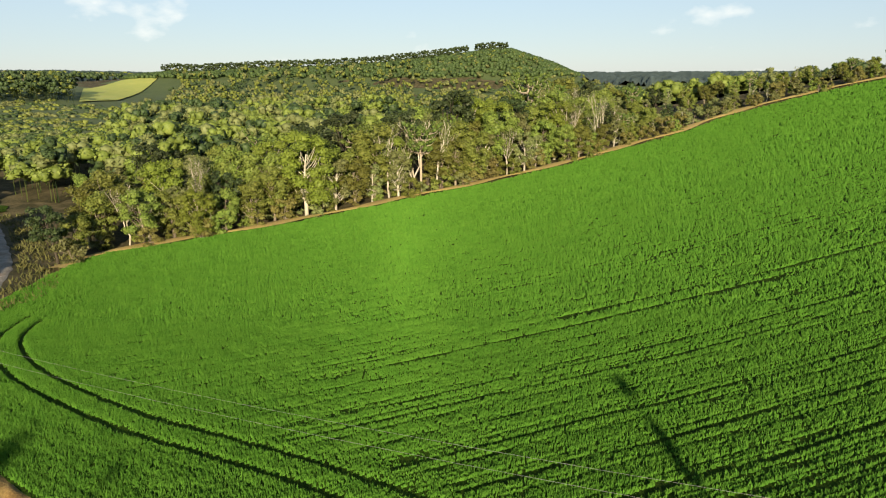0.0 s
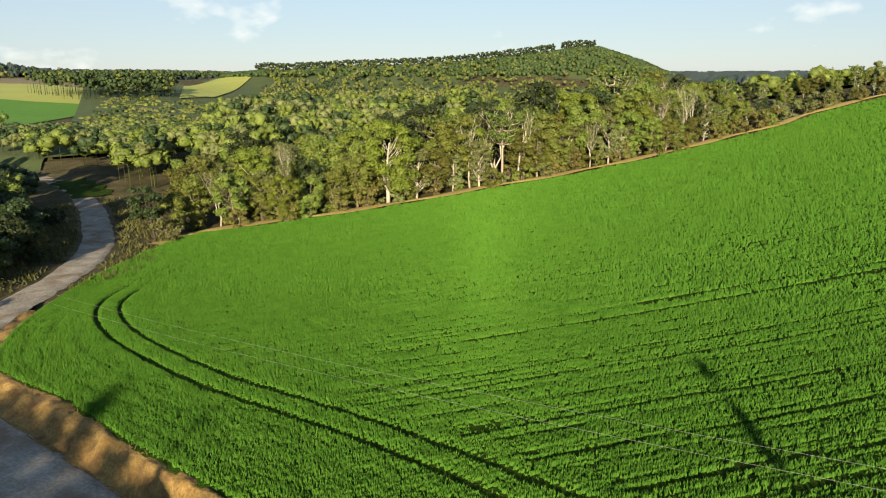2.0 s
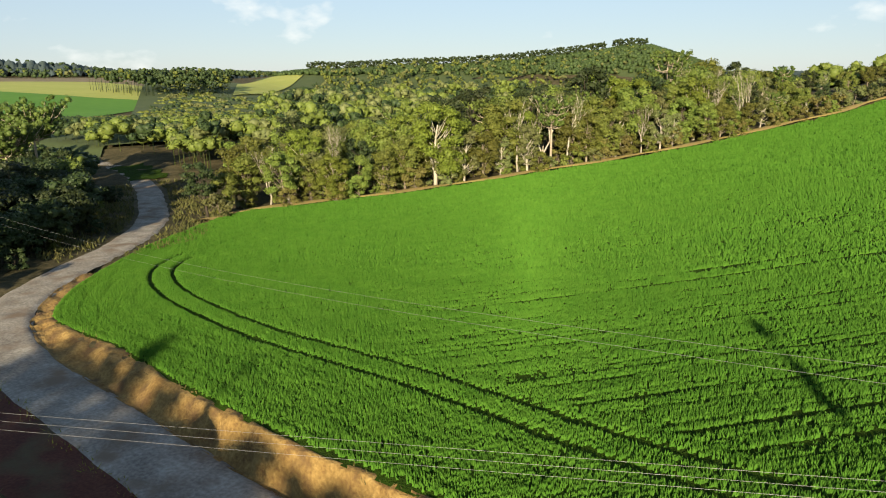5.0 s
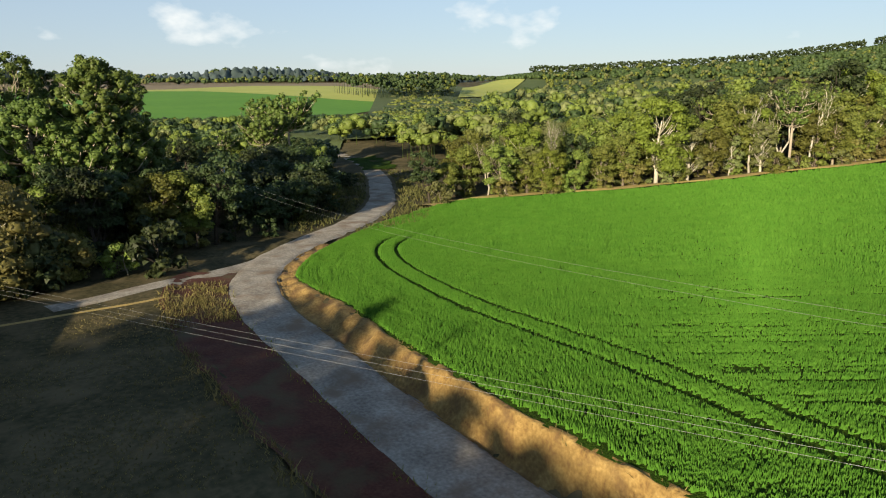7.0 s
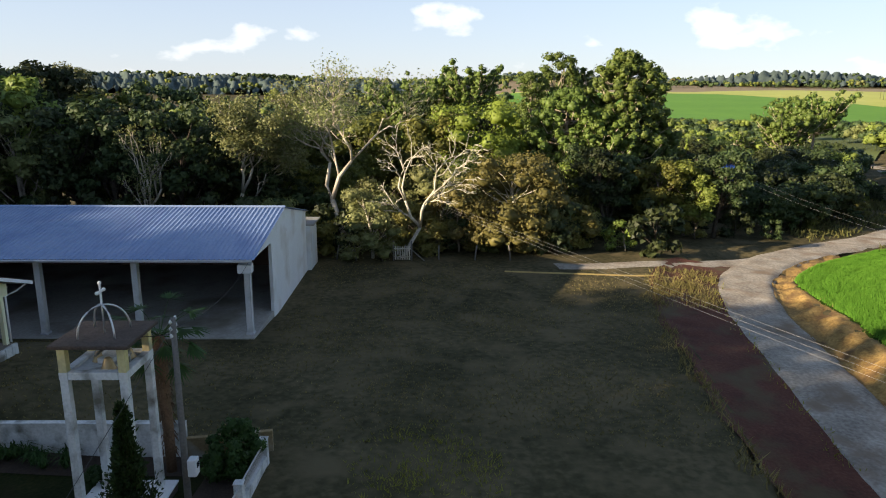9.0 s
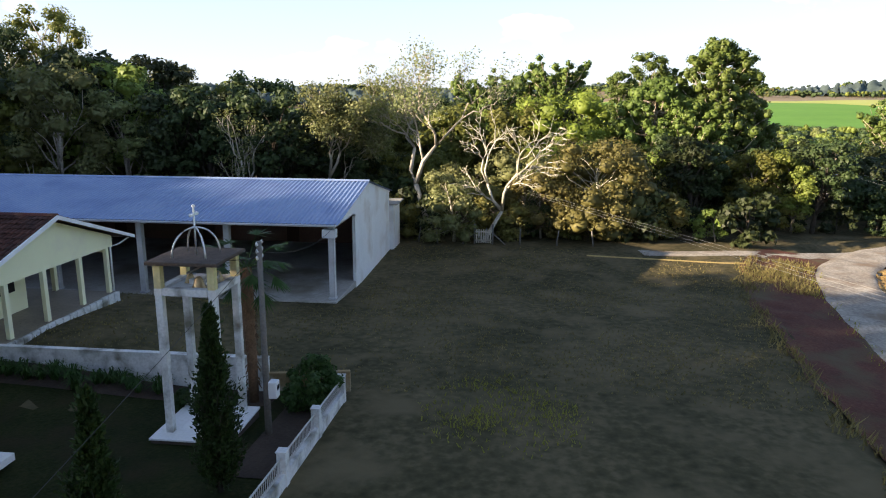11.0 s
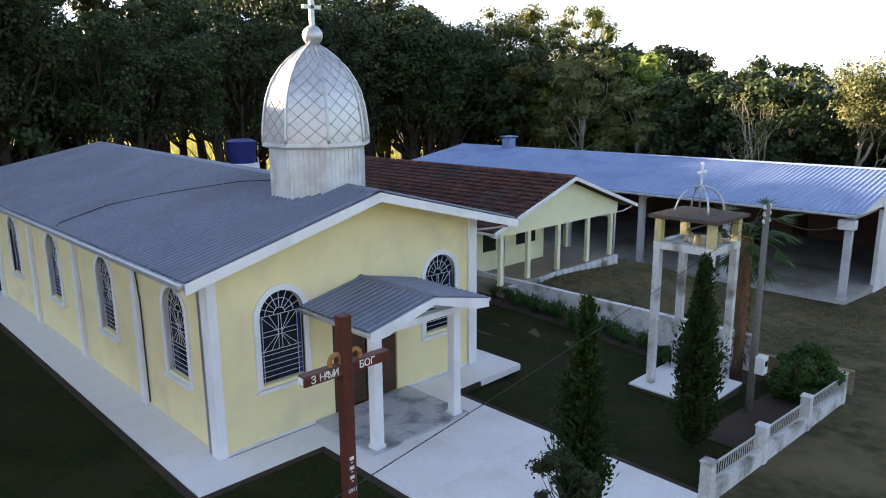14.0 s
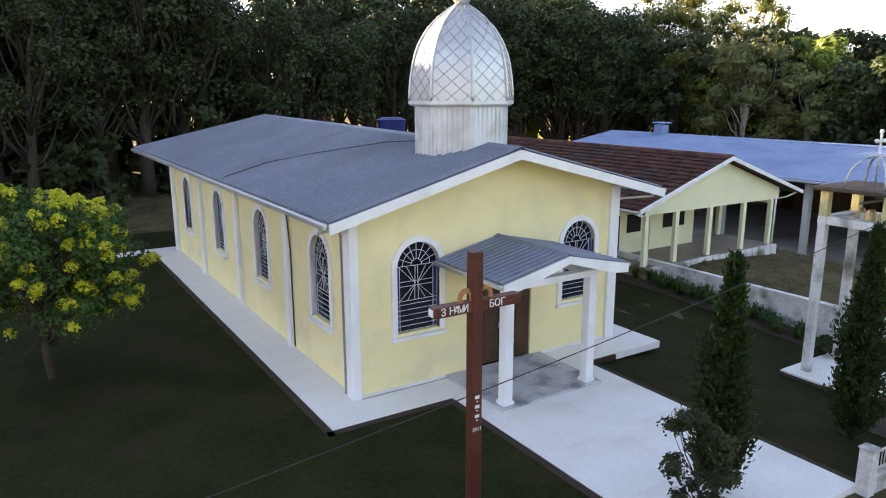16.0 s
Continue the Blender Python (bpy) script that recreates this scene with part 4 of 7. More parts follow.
def far_woods():
    rng = np.random.RandomState(11)
    line = smooth_line(FAR_EDGE, 1.0)
    sets = {"leaf_green": [], "leaf_olive": [], "leaf_dark": [], "leaf_gold": []}
    def add(x, y, h, r, weights):
        key = list(sets)[rng.choice(4, p=weights)]
        sets[key].append((x, y, ground_at(x, y), h * (0.75 + 0.5 * rng.rand()), r * (0.8 + 0.5 * rng.rand())))
    tries = 0
    while tries < 4900:
        tries += 1
        az, r = radians(128 + 62 * rng.rand()), 125 + 850 * rng.rand() ** 1.25
        x, y = r * math.sin(az), r * math.cos(az)
        dd = np.hypot(line[:, 0] - x, line[:, 1] - y)
        k = int(np.argmin(dd))
        inside = (y > np.interp(x, FAR_EDGE[::-1, 0], FAR_EDGE[::-1, 1])) and x < 67
        if dd[k] < 42 or inside or (x > 70 and road_offset(x, y)[0] < 9):
            continue
        if 133 < math.degrees(az) < 139.4 and 575 < r < 980:
            continue
        h = 11.5
        if math.degrees(az) > 158:
            h = 7.0
        if math.degrees(az) < 138:
            h = min(11.5, max(2.5, 15.0 - 0.052 * r - ground_at(x, y)))
        add(x, y, h, 3.6, (0.46, 0.27, 0.27, 0.0))
    # valley of dark trees and scattered houses north-east of the road
    for _ in range(1700):
        az, r = radians(84 + 44 * rng.rand()), 130 + 330 * rng.rand()
        x, y = r * math.sin(az), r * math.cos(az)
        if abs(road_offset(x, y)[0]) < 8 or (90 < x < 150 and -85 < y < -45):
            continue
        h = min(7.5, (13.0 - 0.043 * r) - ground_at(x, y)) if 100 < math.degrees(az) else 7.5
        if h > 1.5:
            add(x, y, h, 3.2, (0.35, 0.15, 0.5, 0.0))
    # woods to the north and east, and tree lines on the skyline
    for _ in range(1500):
        az, r = radians(20 + 78 * rng.rand()), 150 + 900 * rng.rand() ** 1.5
        x, y = r * math.sin(az), r * math.cos(az)
        if y > 62 and x < 150:
            continue
        add(x, y, 11, 4.0, (0.35, 0.15, 0.5, 0.0))
    for _ in range(1200):
        az, r = radians(15 + 130 * rng.rand()), 1080 + 1900 * rng.rand()
        if 95 < math.degrees(az) < 126 and r < 1500 and rng.rand() < 0.9:
            continue
        add(r * math.sin(az), r * math.cos(az), 15, 9.0, (0.35, 0.1, 0.5, 0.05))
    for _ in range(260):
        az, r = radians(123.5 + 9.8 * rng.rand()), 590 + 120 * rng.rand()
        if r > np.interp(math.degrees(az), [123.5, 126, 128], [690, 620, 580]):
            add(r * math.sin(az), r * math.cos(az), 19, 3.4, (0.1, 0.0, 0.9, 0.0))
    # groves along the skyline
    for _ in range(46):
        a0, r0, n = 35 + 100 * rng.rand(), 1100 + 1100 * rng.rand(), rng.randint(20, 50)
        for _ in range(n):
            az, r = radians(a0 + rng.normal() * 1.3), r0 + rng.normal() * 20
            if not (95 < math.degrees(az) < 127 and r < 1480):
                add(r * math.sin(az), r * math.cos(az), 15, 6.0, (0.1, 0.0, 0.9, 0.0))
    for key, spots in sets.items():
        near = [s for s in spots if math.hypot(s[0], s[1]) < 330]
        rest = [s for s in spots if math.hypot(s[0], s[1]) >= 330]
        label = {"leaf_green": "green", "leaf_olive": "olive-grey", "leaf_dark": "dark green", "leaf_gold": "yellowish"}[key]
        if not spots:
            continue
        crowns("woods", near, key, f"dense {label} tree crowns of the mixed wood", 6, 34, 0.55, 3, 5)
        crowns("far_woods", rest, key, f"distant {label} tree crowns in haze", 3, 5, 1.2, 3, 5)


M["leaf_plantation"] = leaf_mat("leaf_plantation", (0.055, 0.09, 0.028), (0.08, 0.12, 0.038), per_object=0.0, per_island=0.15)


def plantation():
    """Pine plantation on the hill: a grid of young trees and a dark line of tall ones on the crest."""
    rng = np.random.RandomState(21)
    young, tall = [], []
    for _ in range(5200):
        az, r = radians(136 + 36 * rng.rand()), 800 + 330 * rng.rand()
        x, y = r * math.sin(az), r * math.cos(az)
        z = float(far_z(x, y))
        if z > 13 and r < 1040:
            young.append((x, y, z, 5.5, 3.4))
    for a in np.arange(138.8, 164.9, 0.12):
        rs = np.arange(850, 1200, 6.0)
        zs = far_z(rs * math.sin(radians(a)), rs * math.cos(radians(a)))
        k = int(np.argmax((zs + 8) / rs))
        if 161.9 < a < 162.35:
            continue
        for q in range(2):
            r = rs[k] + 14 * rng.rand()
            x, y = r * math.sin(radians(a)), r * math.cos(radians(a))
            tall.append((x, y, float(far_z(x, y)), 15 * (0.85 + 0.3 * rng.rand()), 3.0))
    crowns("young_plantation", young, "leaf_plantation", "young pine plantation covering the hill", 1, 7, 1.5, 3, 5, trunk=False)
    crowns("crest_pines", tall, "leaf_dark", "line of tall thin pines along the hill's crest", 4, 6, 1.4, 3, 5, low=0.2)


GAPS = ((40.0, -1.5, 3.8, 14.0), (24.2, -22.0, 5.2, 15.0))      # openings in the belt: a point lit through it, half width, tree height


def belt_height(x, y, h):
    """An even top west of the church, lower where the low sun shines through."""
    h = 21.1 + 0.29 * (y - 45) + (h * 7.3 % 1.0) * 0.8 if x < -2 else h
    for gx, gy, half, top in GAPS:
        if abs(x - (gx + math.tan(SUN_AZ) * (y - gy))) < half:
            h = min(h, top)
    return h


def wood_round_lot():
    rng = np.random.RandomState(31)
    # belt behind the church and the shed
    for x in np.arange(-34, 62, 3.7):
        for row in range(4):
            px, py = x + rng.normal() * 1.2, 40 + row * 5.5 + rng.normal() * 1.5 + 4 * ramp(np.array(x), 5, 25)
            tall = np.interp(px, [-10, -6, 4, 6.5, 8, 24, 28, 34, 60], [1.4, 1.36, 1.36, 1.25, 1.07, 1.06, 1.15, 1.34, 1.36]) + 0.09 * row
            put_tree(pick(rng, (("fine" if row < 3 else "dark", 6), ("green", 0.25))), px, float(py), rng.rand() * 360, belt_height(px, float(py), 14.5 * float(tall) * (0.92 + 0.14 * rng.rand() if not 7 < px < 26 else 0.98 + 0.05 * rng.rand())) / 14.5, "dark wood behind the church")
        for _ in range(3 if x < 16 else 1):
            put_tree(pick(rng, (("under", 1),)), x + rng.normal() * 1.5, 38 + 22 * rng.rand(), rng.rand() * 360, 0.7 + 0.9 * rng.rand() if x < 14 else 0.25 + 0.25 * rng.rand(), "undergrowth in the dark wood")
    # wood east of the shed
    for _ in range(95):
        py = 1 + 50 * rng.rand()
        px = (60 if py < 8 else 52) + 30 * rng.rand()
        put_tree(pick(rng, (("dark", 4), ("olive", 1.5), ("green", 1.2), ("bare", 1), ("under", 2))), px, py, rng.rand() * 360, (0.66 + 0.24 * rng.rand()) * (1 + 0.5 * float(ramp(np.array(py), 6, 24))), "dark wood behind the church")
    # trees between the wood and the junction, seen over the yard
    for _ in range(34):
        px, py = 64 + 36 * rng.rand(), -20 + 44 * rng.rand()
        put_tree(pick(rng, (("dark", 3), ("olive", 2), ("green", 3))), px, py, rng.rand() * 360, 0.8 + 0.22 * rng.rand(), "dark wood behind the church")
    # dense wood west of the meadow
    for _ in range(34):
        px, py = -22 + 30 * rng.rand(), 60 + 22 * rng.rand()
        put_tree(pick(rng, (("dark", 3), ("under", 2))), px, py, rng.rand() * 360, 1.0 + 0.3 * rng.rand(), "dark wood behind the church")
    for k in range(14):
        put_tree(pick(rng, (("under", 1),)), 53.5 + 4 * rng.rand(), -3 + 40 * k / 14, rng.rand() * 360, 0.8 + 0.6 * rng.rand(), "undergrowth in the dark wood")
    # edge towards the junction
    for _ in range(30):
        px, py = 58 + 26 * rng.rand(), -30 + 28 * rng.rand()
        put_tree(pick(rng, (("dark", 3), ("olive", 2), ("green", 2.5))), px, py, rng.rand() * 360, 0.42 + 0.2 * rng.rand(), "trees beside the road junction")
    for _ in range(44):
        px, py = 59.5 + 16 * rng.rand(), -43 + 22 * rng.rand()
        if road_offset(px, py)[0] < -6.5:
            put_tree(pick(rng, (("dark", 4), ("green", 2), ("under", 2))), px, py, rng.rand() * 360, 0.42 + 0.24 * rng.rand(), "trees beside the road junction")
    for k in range(16):
        put_tree(pick(rng, (("shrub", 1), ("under", 2))), 53 + 6 * rng.rand(), -36 + 34 * k / 16, rng.rand() * 360, 0.7 + 0.5 * rng.rand(), "bushes beside the junction")
    for _ in range(190):
        px, py = 60 + 40 * rng.rand(), -84 + 54 * rng.rand()
        if road_offset(px, py)[0] > -5.0 or (86 < px < 112 and -66 < py < -46):
            continue
        put_tree(pick(rng, (("under", 3), ("shrub", 1))), px, py, rng.rand() * 360, 0.4 + 0.35 * rng.rand(), "undergrowth beside the road")
    for _ in range(150):
        px, py = 64 + 95 * rng.rand(), -80 + 48 * rng.rand()
        if road_offset(px, py)[0] > -10 or (86 < px < 128 and -68 < py < -46):
            continue
        put_tree(pick(rng, (("dark", 4), ("green", 2), ("ara", 1.0), ("under", 2))), px, py, rng.rand() * 360, 0.4 + 0.22 * rng.rand(), "trees beside the road junction")


def landmark_trees():
    """The single trees that stand out from the woods."""
    plant_tree("bare_tree", bare_tree(401, 16.4, 8.2, leaf="leaf_spring", per=8, size=0.17, depth=7, stem=0.02, fork=0.09, rise=0.02), (55.5, -7.0), 0, 1, "large sunlit tree with twisted pale limbs and sparse leaves", "tree")
    plant_tree("bare_tree", bare_tree(403, 14.5, 6.5, leaf="leaf_spring", per=30, size=0.2, depth=6, stem=0.016, fork=0.12, rise=0.05), (58.5, 3.5), 0, 1, "large sunlit tree with sparse olive leaves", "tree")
    plant_tree("dead_tree", bare_tree(402, 11.4, 7.4, leaf="leaf_spring", per=1, size=0.12, depth=6, stem=0.02, fork=0.07, rise=-0.12), (51.6, -12.0), 70, 1, "bleached leafless tree with spreading pale limbs", "tree")
    plant_tree("shrub", broadleaf(404, 6.0, 2.6, 0.4, clumps=34, per=110, size=0.2, leaf="leaf_spring", bark="pale_bark"), (51.4, -9.4), 0, 1, "olive-green bush below the dead tree", "shrub")
    plant_tree("broadleaf_tree", broadleaf(405, 8.6, 4.6, 0.6, clumps=70, per=110, size=0.22, leaf="leaf_gold", bark="pale_bark", core=0.5), (56.0, -22.0), 0, 1, "bushy tree with golden-brown thinning leaves", "tree")
    plant_tree("broadleaf_tree", broadleaf(406, 7.4, 3.6, 0.5, clumps=44, per=90, size=0.22, leaf="leaf_olive", bark="pale_bark"), (57.5, -15.5), 0, 1, "grey-olive bushy tree at the yard's edge", "tree")
    plant_tree("broadleaf_tree", broadleaf(407, 13.6, 5.6, 4.5, clumps=70, per=150, size=0.25, leaf="leaf_lime", bark="bark"), (73.0, -20.4), 0, 1, "rounded yellow-green broadleaf tree", "tree")
    plant_tree("araucaria", araucaria(408, 19.0, 5.9, 3.0, whorls=14, arms=11, per=34, size=0.26, umbrella=0.42), (73.6, -36.0), 0, 1, "large dark parana pine with layered upswept arms", "tree")
    plant_tree("araucaria", araucaria(409, 14.8, 5.6, 2.4, whorls=11, arms=11, per=34, size=0.26, umbrella=0.42), (72.6, -29.4), 0, 1, "sunlit parana pine with layered upswept arms", "tree")
    plant_tree("araucaria", araucaria(410, 13.4, 4.6, 3.0, whorls=9, arms=10, per=30, size=0.26, umbrella=0.42), (77.0, -40.0), 0, 1, "dark parana pine above the junction", "tree")
    plant_tree("araucaria", araucaria(418, 12.4, 5.0, 2.4, whorls=9, arms=10, per=30, size=0.26, umbrella=0.42), (70.6, -32.6), 0, 1, "bushy young parana pine beside taller ones", "tree")
    for x, y, h, s in ((106.3, -20.8, 18.4, 411), (112, -16.0, 16.5, 412), (100, -10, 15.2, 413), (118, -82, 14.0, 414), (128, -84, 13.0, 415), (112, -74, 11.0, 416)):
        plant_tree("araucaria", araucaria(s, h, 6.0, h * 0.68, whorls=5, arms=13, per=26, size=0.34, umbrella=0.8), (x, y), 0, 1, "umbrella-topped parana pine with a bare trunk", "tree", "umbrella pines")
    for x, y, h, r, s in ((157, -42, 28, 4.2, 417), (163, -46, 24, 3.6, 418), (161, -50, 25, 2.0, 419), (152.6, -61.5, 24, 3.0, 420), (150, -37, 23, 3.4, 421)):
        plant_tree("eucalyptus", broadleaf(s, h, r, 6.0, clumps=60, per=120, size=0.42, leaf="leaf_pine", bark="bark", stem=0.012), (x, y), 0, 1, "tall slender grey-green eucalyptus", "tree", "eucalyptus trees")
    for x, y, h, r, s, leaf in ((53.5, -1.0, 4.6, 2.4, 441, "leaf_olive"), (52.8, -4.0, 3.6, 2.0, 442, "leaf_gold"), (53.6, -13.4, 4.4, 2.3, 443, "leaf_gold"), (54.6, -16.8, 6.0, 3.0, 444, "leaf_gold"), (55.5, -24.0, 5.2, 2.8, 445, "leaf_olive"), (57.0, -27.5, 4.2, 2.4, 446, "leaf_gold"), (56.5, -9.5, 6.5, 3.0, 447, "leaf_olive")):
        plant_tree("shrub", broadleaf(s, h, r, 0.3, clumps=30, per=130, size=0.2, leaf=leaf, bark="bark", stem=0.015), (x, y), 0, 1, "dense olive-brown bush at the yard's edge", "shrub", "bushes at the yard's edge")
    # tall trees whose shadows reach the crop
    for x, y, h, s in ((-11.4, 42, 23.2, 451), (-21.6, 42, 22.8, 452), (-27.5, 43, 22.4, 453)):
        plant_tree("tall_tree", broadleaf(s, h, 2.6, h * 0.55, clumps=30, per=110, size=0.36, leaf="leaf_dark", bark="dark_bark", stem=0.012), (x, y), 0, 1, "very tall dark tree in the wood behind the church", "tree", "tall trees over the belt")
    # added blocker: its unseen high crown ends the sun streak before the road
    plant_tree("tall_tree", broadleaf(454, 25.5, 2.2, 20.6, clumps=26, per=120, size=0.3, leaf="leaf_dark", bark="dark_bark", stem=0.011), (-8.4, 46.2), 0, 1, "unseen high crown added to cut off the sun streak", "tree", "tall trees over the belt")
    # tall trees that rise over the belt
    for x, y, h, s, leaf in ((62.5, 43, 23.0, 431, "leaf_green"), (70, 46, 21.5, 432, "leaf_dark"), (76, 42, 24.5, 433, "leaf_green"), (108, 44, 20.5, 434, "leaf_olive"), (95, 47, 15.0, 435, "leaf_dark"), (86, 42, 14.0, 436, "leaf_dark")):
        plant_tree("tall_tree", broadleaf(s, h, 4.2, h * 0.5, clumps=44, per=150, size=0.28, leaf=leaf, bark="pale_bark", stem=0.014, core=0.4), (x, y), 0, 1, "tall tree rising over the belt with sunlit crown", "tree", "tall trees over the belt")
    # rounded trees round the houses
    for x, y, h, r, s in ((91, -62, 8.0, 3.6, 422), (99, -71, 7.6, 3.8, 423), (84, -61, 6.4, 3.0, 424), (106, -76, 7.0, 3.5, 425), (92, -69, 5.5, 2.8, 426), (74, -60.5, 5.6, 2.9, 461), (79.5, -64.5, 6.6, 3.3, 462), (69, -55, 5.2, 2.8, 463), (86.5, -69, 6.4, 3.2, 464), (81, -57, 6.6, 3.2, 465), (75.5, -53, 6.0, 3.0, 466), (66.5, -49.5, 5.0, 2.7, 467)):
        plant_tree("broadleaf_tree", broadleaf(s, h, r, 1.6, clumps=40, per=90, size=0.3, leaf="leaf_dark", bark="dark_bark"), (x, y), 0, 1, "rounded dark green tree beside the farm houses", "tree")
    # trees that stand out along the field's edge
    for key, x, y, sc in ((("lime", 0), 53.5, -108.5, 1.0), (("bare", 0), 62.5, -94.5, 0.9), (("bare", 1), 68.5, -87.5, 0.75), (("bare", 2), 45.0, -121.0, 1.0), (("bare", 3), 41.5, -124.0, 1.05), (("bare", 0), 38.5, -126.0, 1.0), (("lime", 0), 71.5, -98.0, 0.8), (("bare", 1), 20.5, -148.5, 0.95), (("bare", 2), 16.0, -153.0, 0.95)):
        put_tree(key, x, y, 57.0 * x, sc, "wood beside the crop field")
    # unseen caster behind the camera, added for the long knobbed shadow on the crop
    h = Heap()
    rng = np.random.RandomState(5)
    h.tube([(0, 0, -0.3), (0.05, 0, 7), (0, 0, 13.2)], [0.11, 0.09, 0.07], 8)
    cen = [(0, 0, 13.1)] + [(rng.normal() * 0.08, rng.normal() * 0.08, 10.7 + 0.28 * k) for k in range(5)]
    v, f = leaf_cloud(rng, cen, [0.4] + [0.24] * 5, 160, 0.2)
    plant_tree("young_araucaria", (h.mesh("trunk", M["bark"], True), mesh_np("crown", v, f, M["leaf_pine"])), (-19.5, -13.6), 0, 1, "unseen thin upright with tufts, added for its shadow", "tree")


wood_along_field()
wood_round_lot()
landmark_trees()
far_woods()
plantation()

# ---------------------------------------------------------------- church
W, L = 9.0, 20.1                       # facade width, length
EAVE, RIDGE, SLOPE = 4.72, 6.1, 0.264  # roof surface at the eaves' edge and at the ridge
WIN_W, WIN_SILL, WIN_SPRING = 1.24, 1.5, 3.22


def arch_top(cx, half, spring, n=14):
    return [(cx - half * math.cos(math.pi * k / n), spring + half * math.sin(math.pi * k / n)) for k in range(n + 1)]


def wall_with_arches(length, top, openings, thick):
    """A wall in x and z from y = 0 to thick, with arched or square openings (centre, width, sill, spring, arched). top: height at x."""
    bm = bmesh.new()
    x = 0.0
    for cx, w, sill, spring, arched in sorted(openings):
        a, b = cx - w / 2, cx + w / 2
        mid = [(m, top(m)) for m in MIDS if x < m < a]
        polygon_prism([(x, 0), (a, 0), (a, top(a))] + mid[::-1] + [(x, top(x))], 0, thick, bm)
        if sill > 0:
            polygon_prism([(a, 0), (b, 0), (b, sill), (a, sill)], 0, thick, bm)
        head = arch_top(cx, w / 2, spring) if arched else [(a, spring), (b, spring)]
        mid = [(m, top(m)) for m in MIDS if a < m < b]
        polygon_prism(head + [(b, top(b))] + mid[::-1] + [(a, top(a))], 0, thick, bm)
        x = b
    mid = [(m, top(m)) for m in MIDS if x < m < length]
    polygon_prism([(x, 0), (length, 0), (length, top(length))] + mid[::-1] + [(x, top(x))], 0, thick, bm)
    bmesh.ops.remove_doubles(bm, verts=bm.verts[:], dist=0.0005)
    return bm


MIDS = (4.37,)


def arched_window(parent, at, turn, label):
    """A tall arched window with white surround, sunburst grille and blue side strips; faces -y before the turn."""
    w, h = WIN_W, WIN_SPRING - WIN_SILL
    win = part("window", bmesh.new(), M["white_paint"], parent, label)
    win.matrix_basis = pose(*at, 0, 0, turn)
    # surround: a flat band round the opening
    o, i = arch_top(0, w / 2 + 0.15, h), arch_top(0, w / 2, h)
    bm = polygon_prism([(-w / 2 - 0.15, -0.11)] + o + [(w / 2 + 0.15, -0.11), (w / 2, 0.0)] + i[::-1] + [(-w / 2, 0.0)], -0.05, 0.10)
    part("surround", bm, M["white_paint"], win)
    part("sill", box(-w / 2 - 0.18, -0.11, -0.17, w / 2 + 0.18, 0.02, -0.08, 0.012), M["white_paint"], win)
    part("pane", polygon_prism([(-w / 2, 0)] + i + [(w / 2, 0)], 0.115, 0.13), M["glass"], win, "dark glass pane")
    for sx in (-1, 1):
        part("blue_strip", box(sx * w / 2 - (0.13 if sx > 0 else 0), 0.105, 0.02, sx * w / 2 + (0 if sx > 0 else 0.13), 0.113, h + 0.05), M["blue_plastic"], win, "deep blue glass strip")
    g = Heap()
    def bar(a, b, r=0.0075):
        g.tube([(a[0], 0.085, a[1]), (b[0], 0.085, b[1])], [r, r], 4)
    R = w / 2
    for k in range(1, 8):
        t = math.pi * k / 8
        bar((0.16 * math.cos(t), h + 0.16 * math.sin(t)), (R * math.cos(t), h + R * math.sin(t)))
    for rr in (0.16, 0.4, R - 0.02):
        q = [(rr * math.cos(math.pi * k / 12), 0.085, h + rr * math.sin(math.pi * k / 12)) for k in range(13)]
        g.tube(q, [0.0075] * 13, 4)
    for x in (-R + 0.13, R - 0.13, -R + 0.015, R - 0.015):
        bar((x, 0.02), (x, h))
    bar((-R, h), (R, h))
    mz = h - 0.62
    for z in (0.03, 0.16, 0.30, 0.44, 0.58, 0.72):
        if z < mz:
            bar((-R + 0.13, z), (R - 0.13, z))
            bar((-R, z), (-R + 0.13, z)); bar((R - 0.13, z), (R, z))
    bar((-R, mz - 0.28), (R, mz - 0.28))
    # cross and rays in the middle field
    for dx in (-0.055, 0.055):
        bar((dx, mz - 0.28), (dx * 0.6, h))
    for dz in (0.0, 0.12):
        bar((-R + 0.13, mz + 0.1 + dz), (R - 0.13, mz + 0.1 + dz))
    for sx in (-1, 1):
        bar((sx * 0.05, mz + 0.16), (sx * (R - 0.13), h - 0.02)); bar((sx * 0.05, mz + 0.12), (sx * (R - 0.13), mz - 0.27))
        bar((sx * 0.03, mz + 0.16), (sx * 0.28, h - 0.02)); bar((sx * 0.03, mz + 0.1), (sx * 0.26, mz - 0.27))
    part("grille", g.mesh("grille", M["grille_paint"]), M["grille_paint"], win, "thin white metal window grille")
    return win


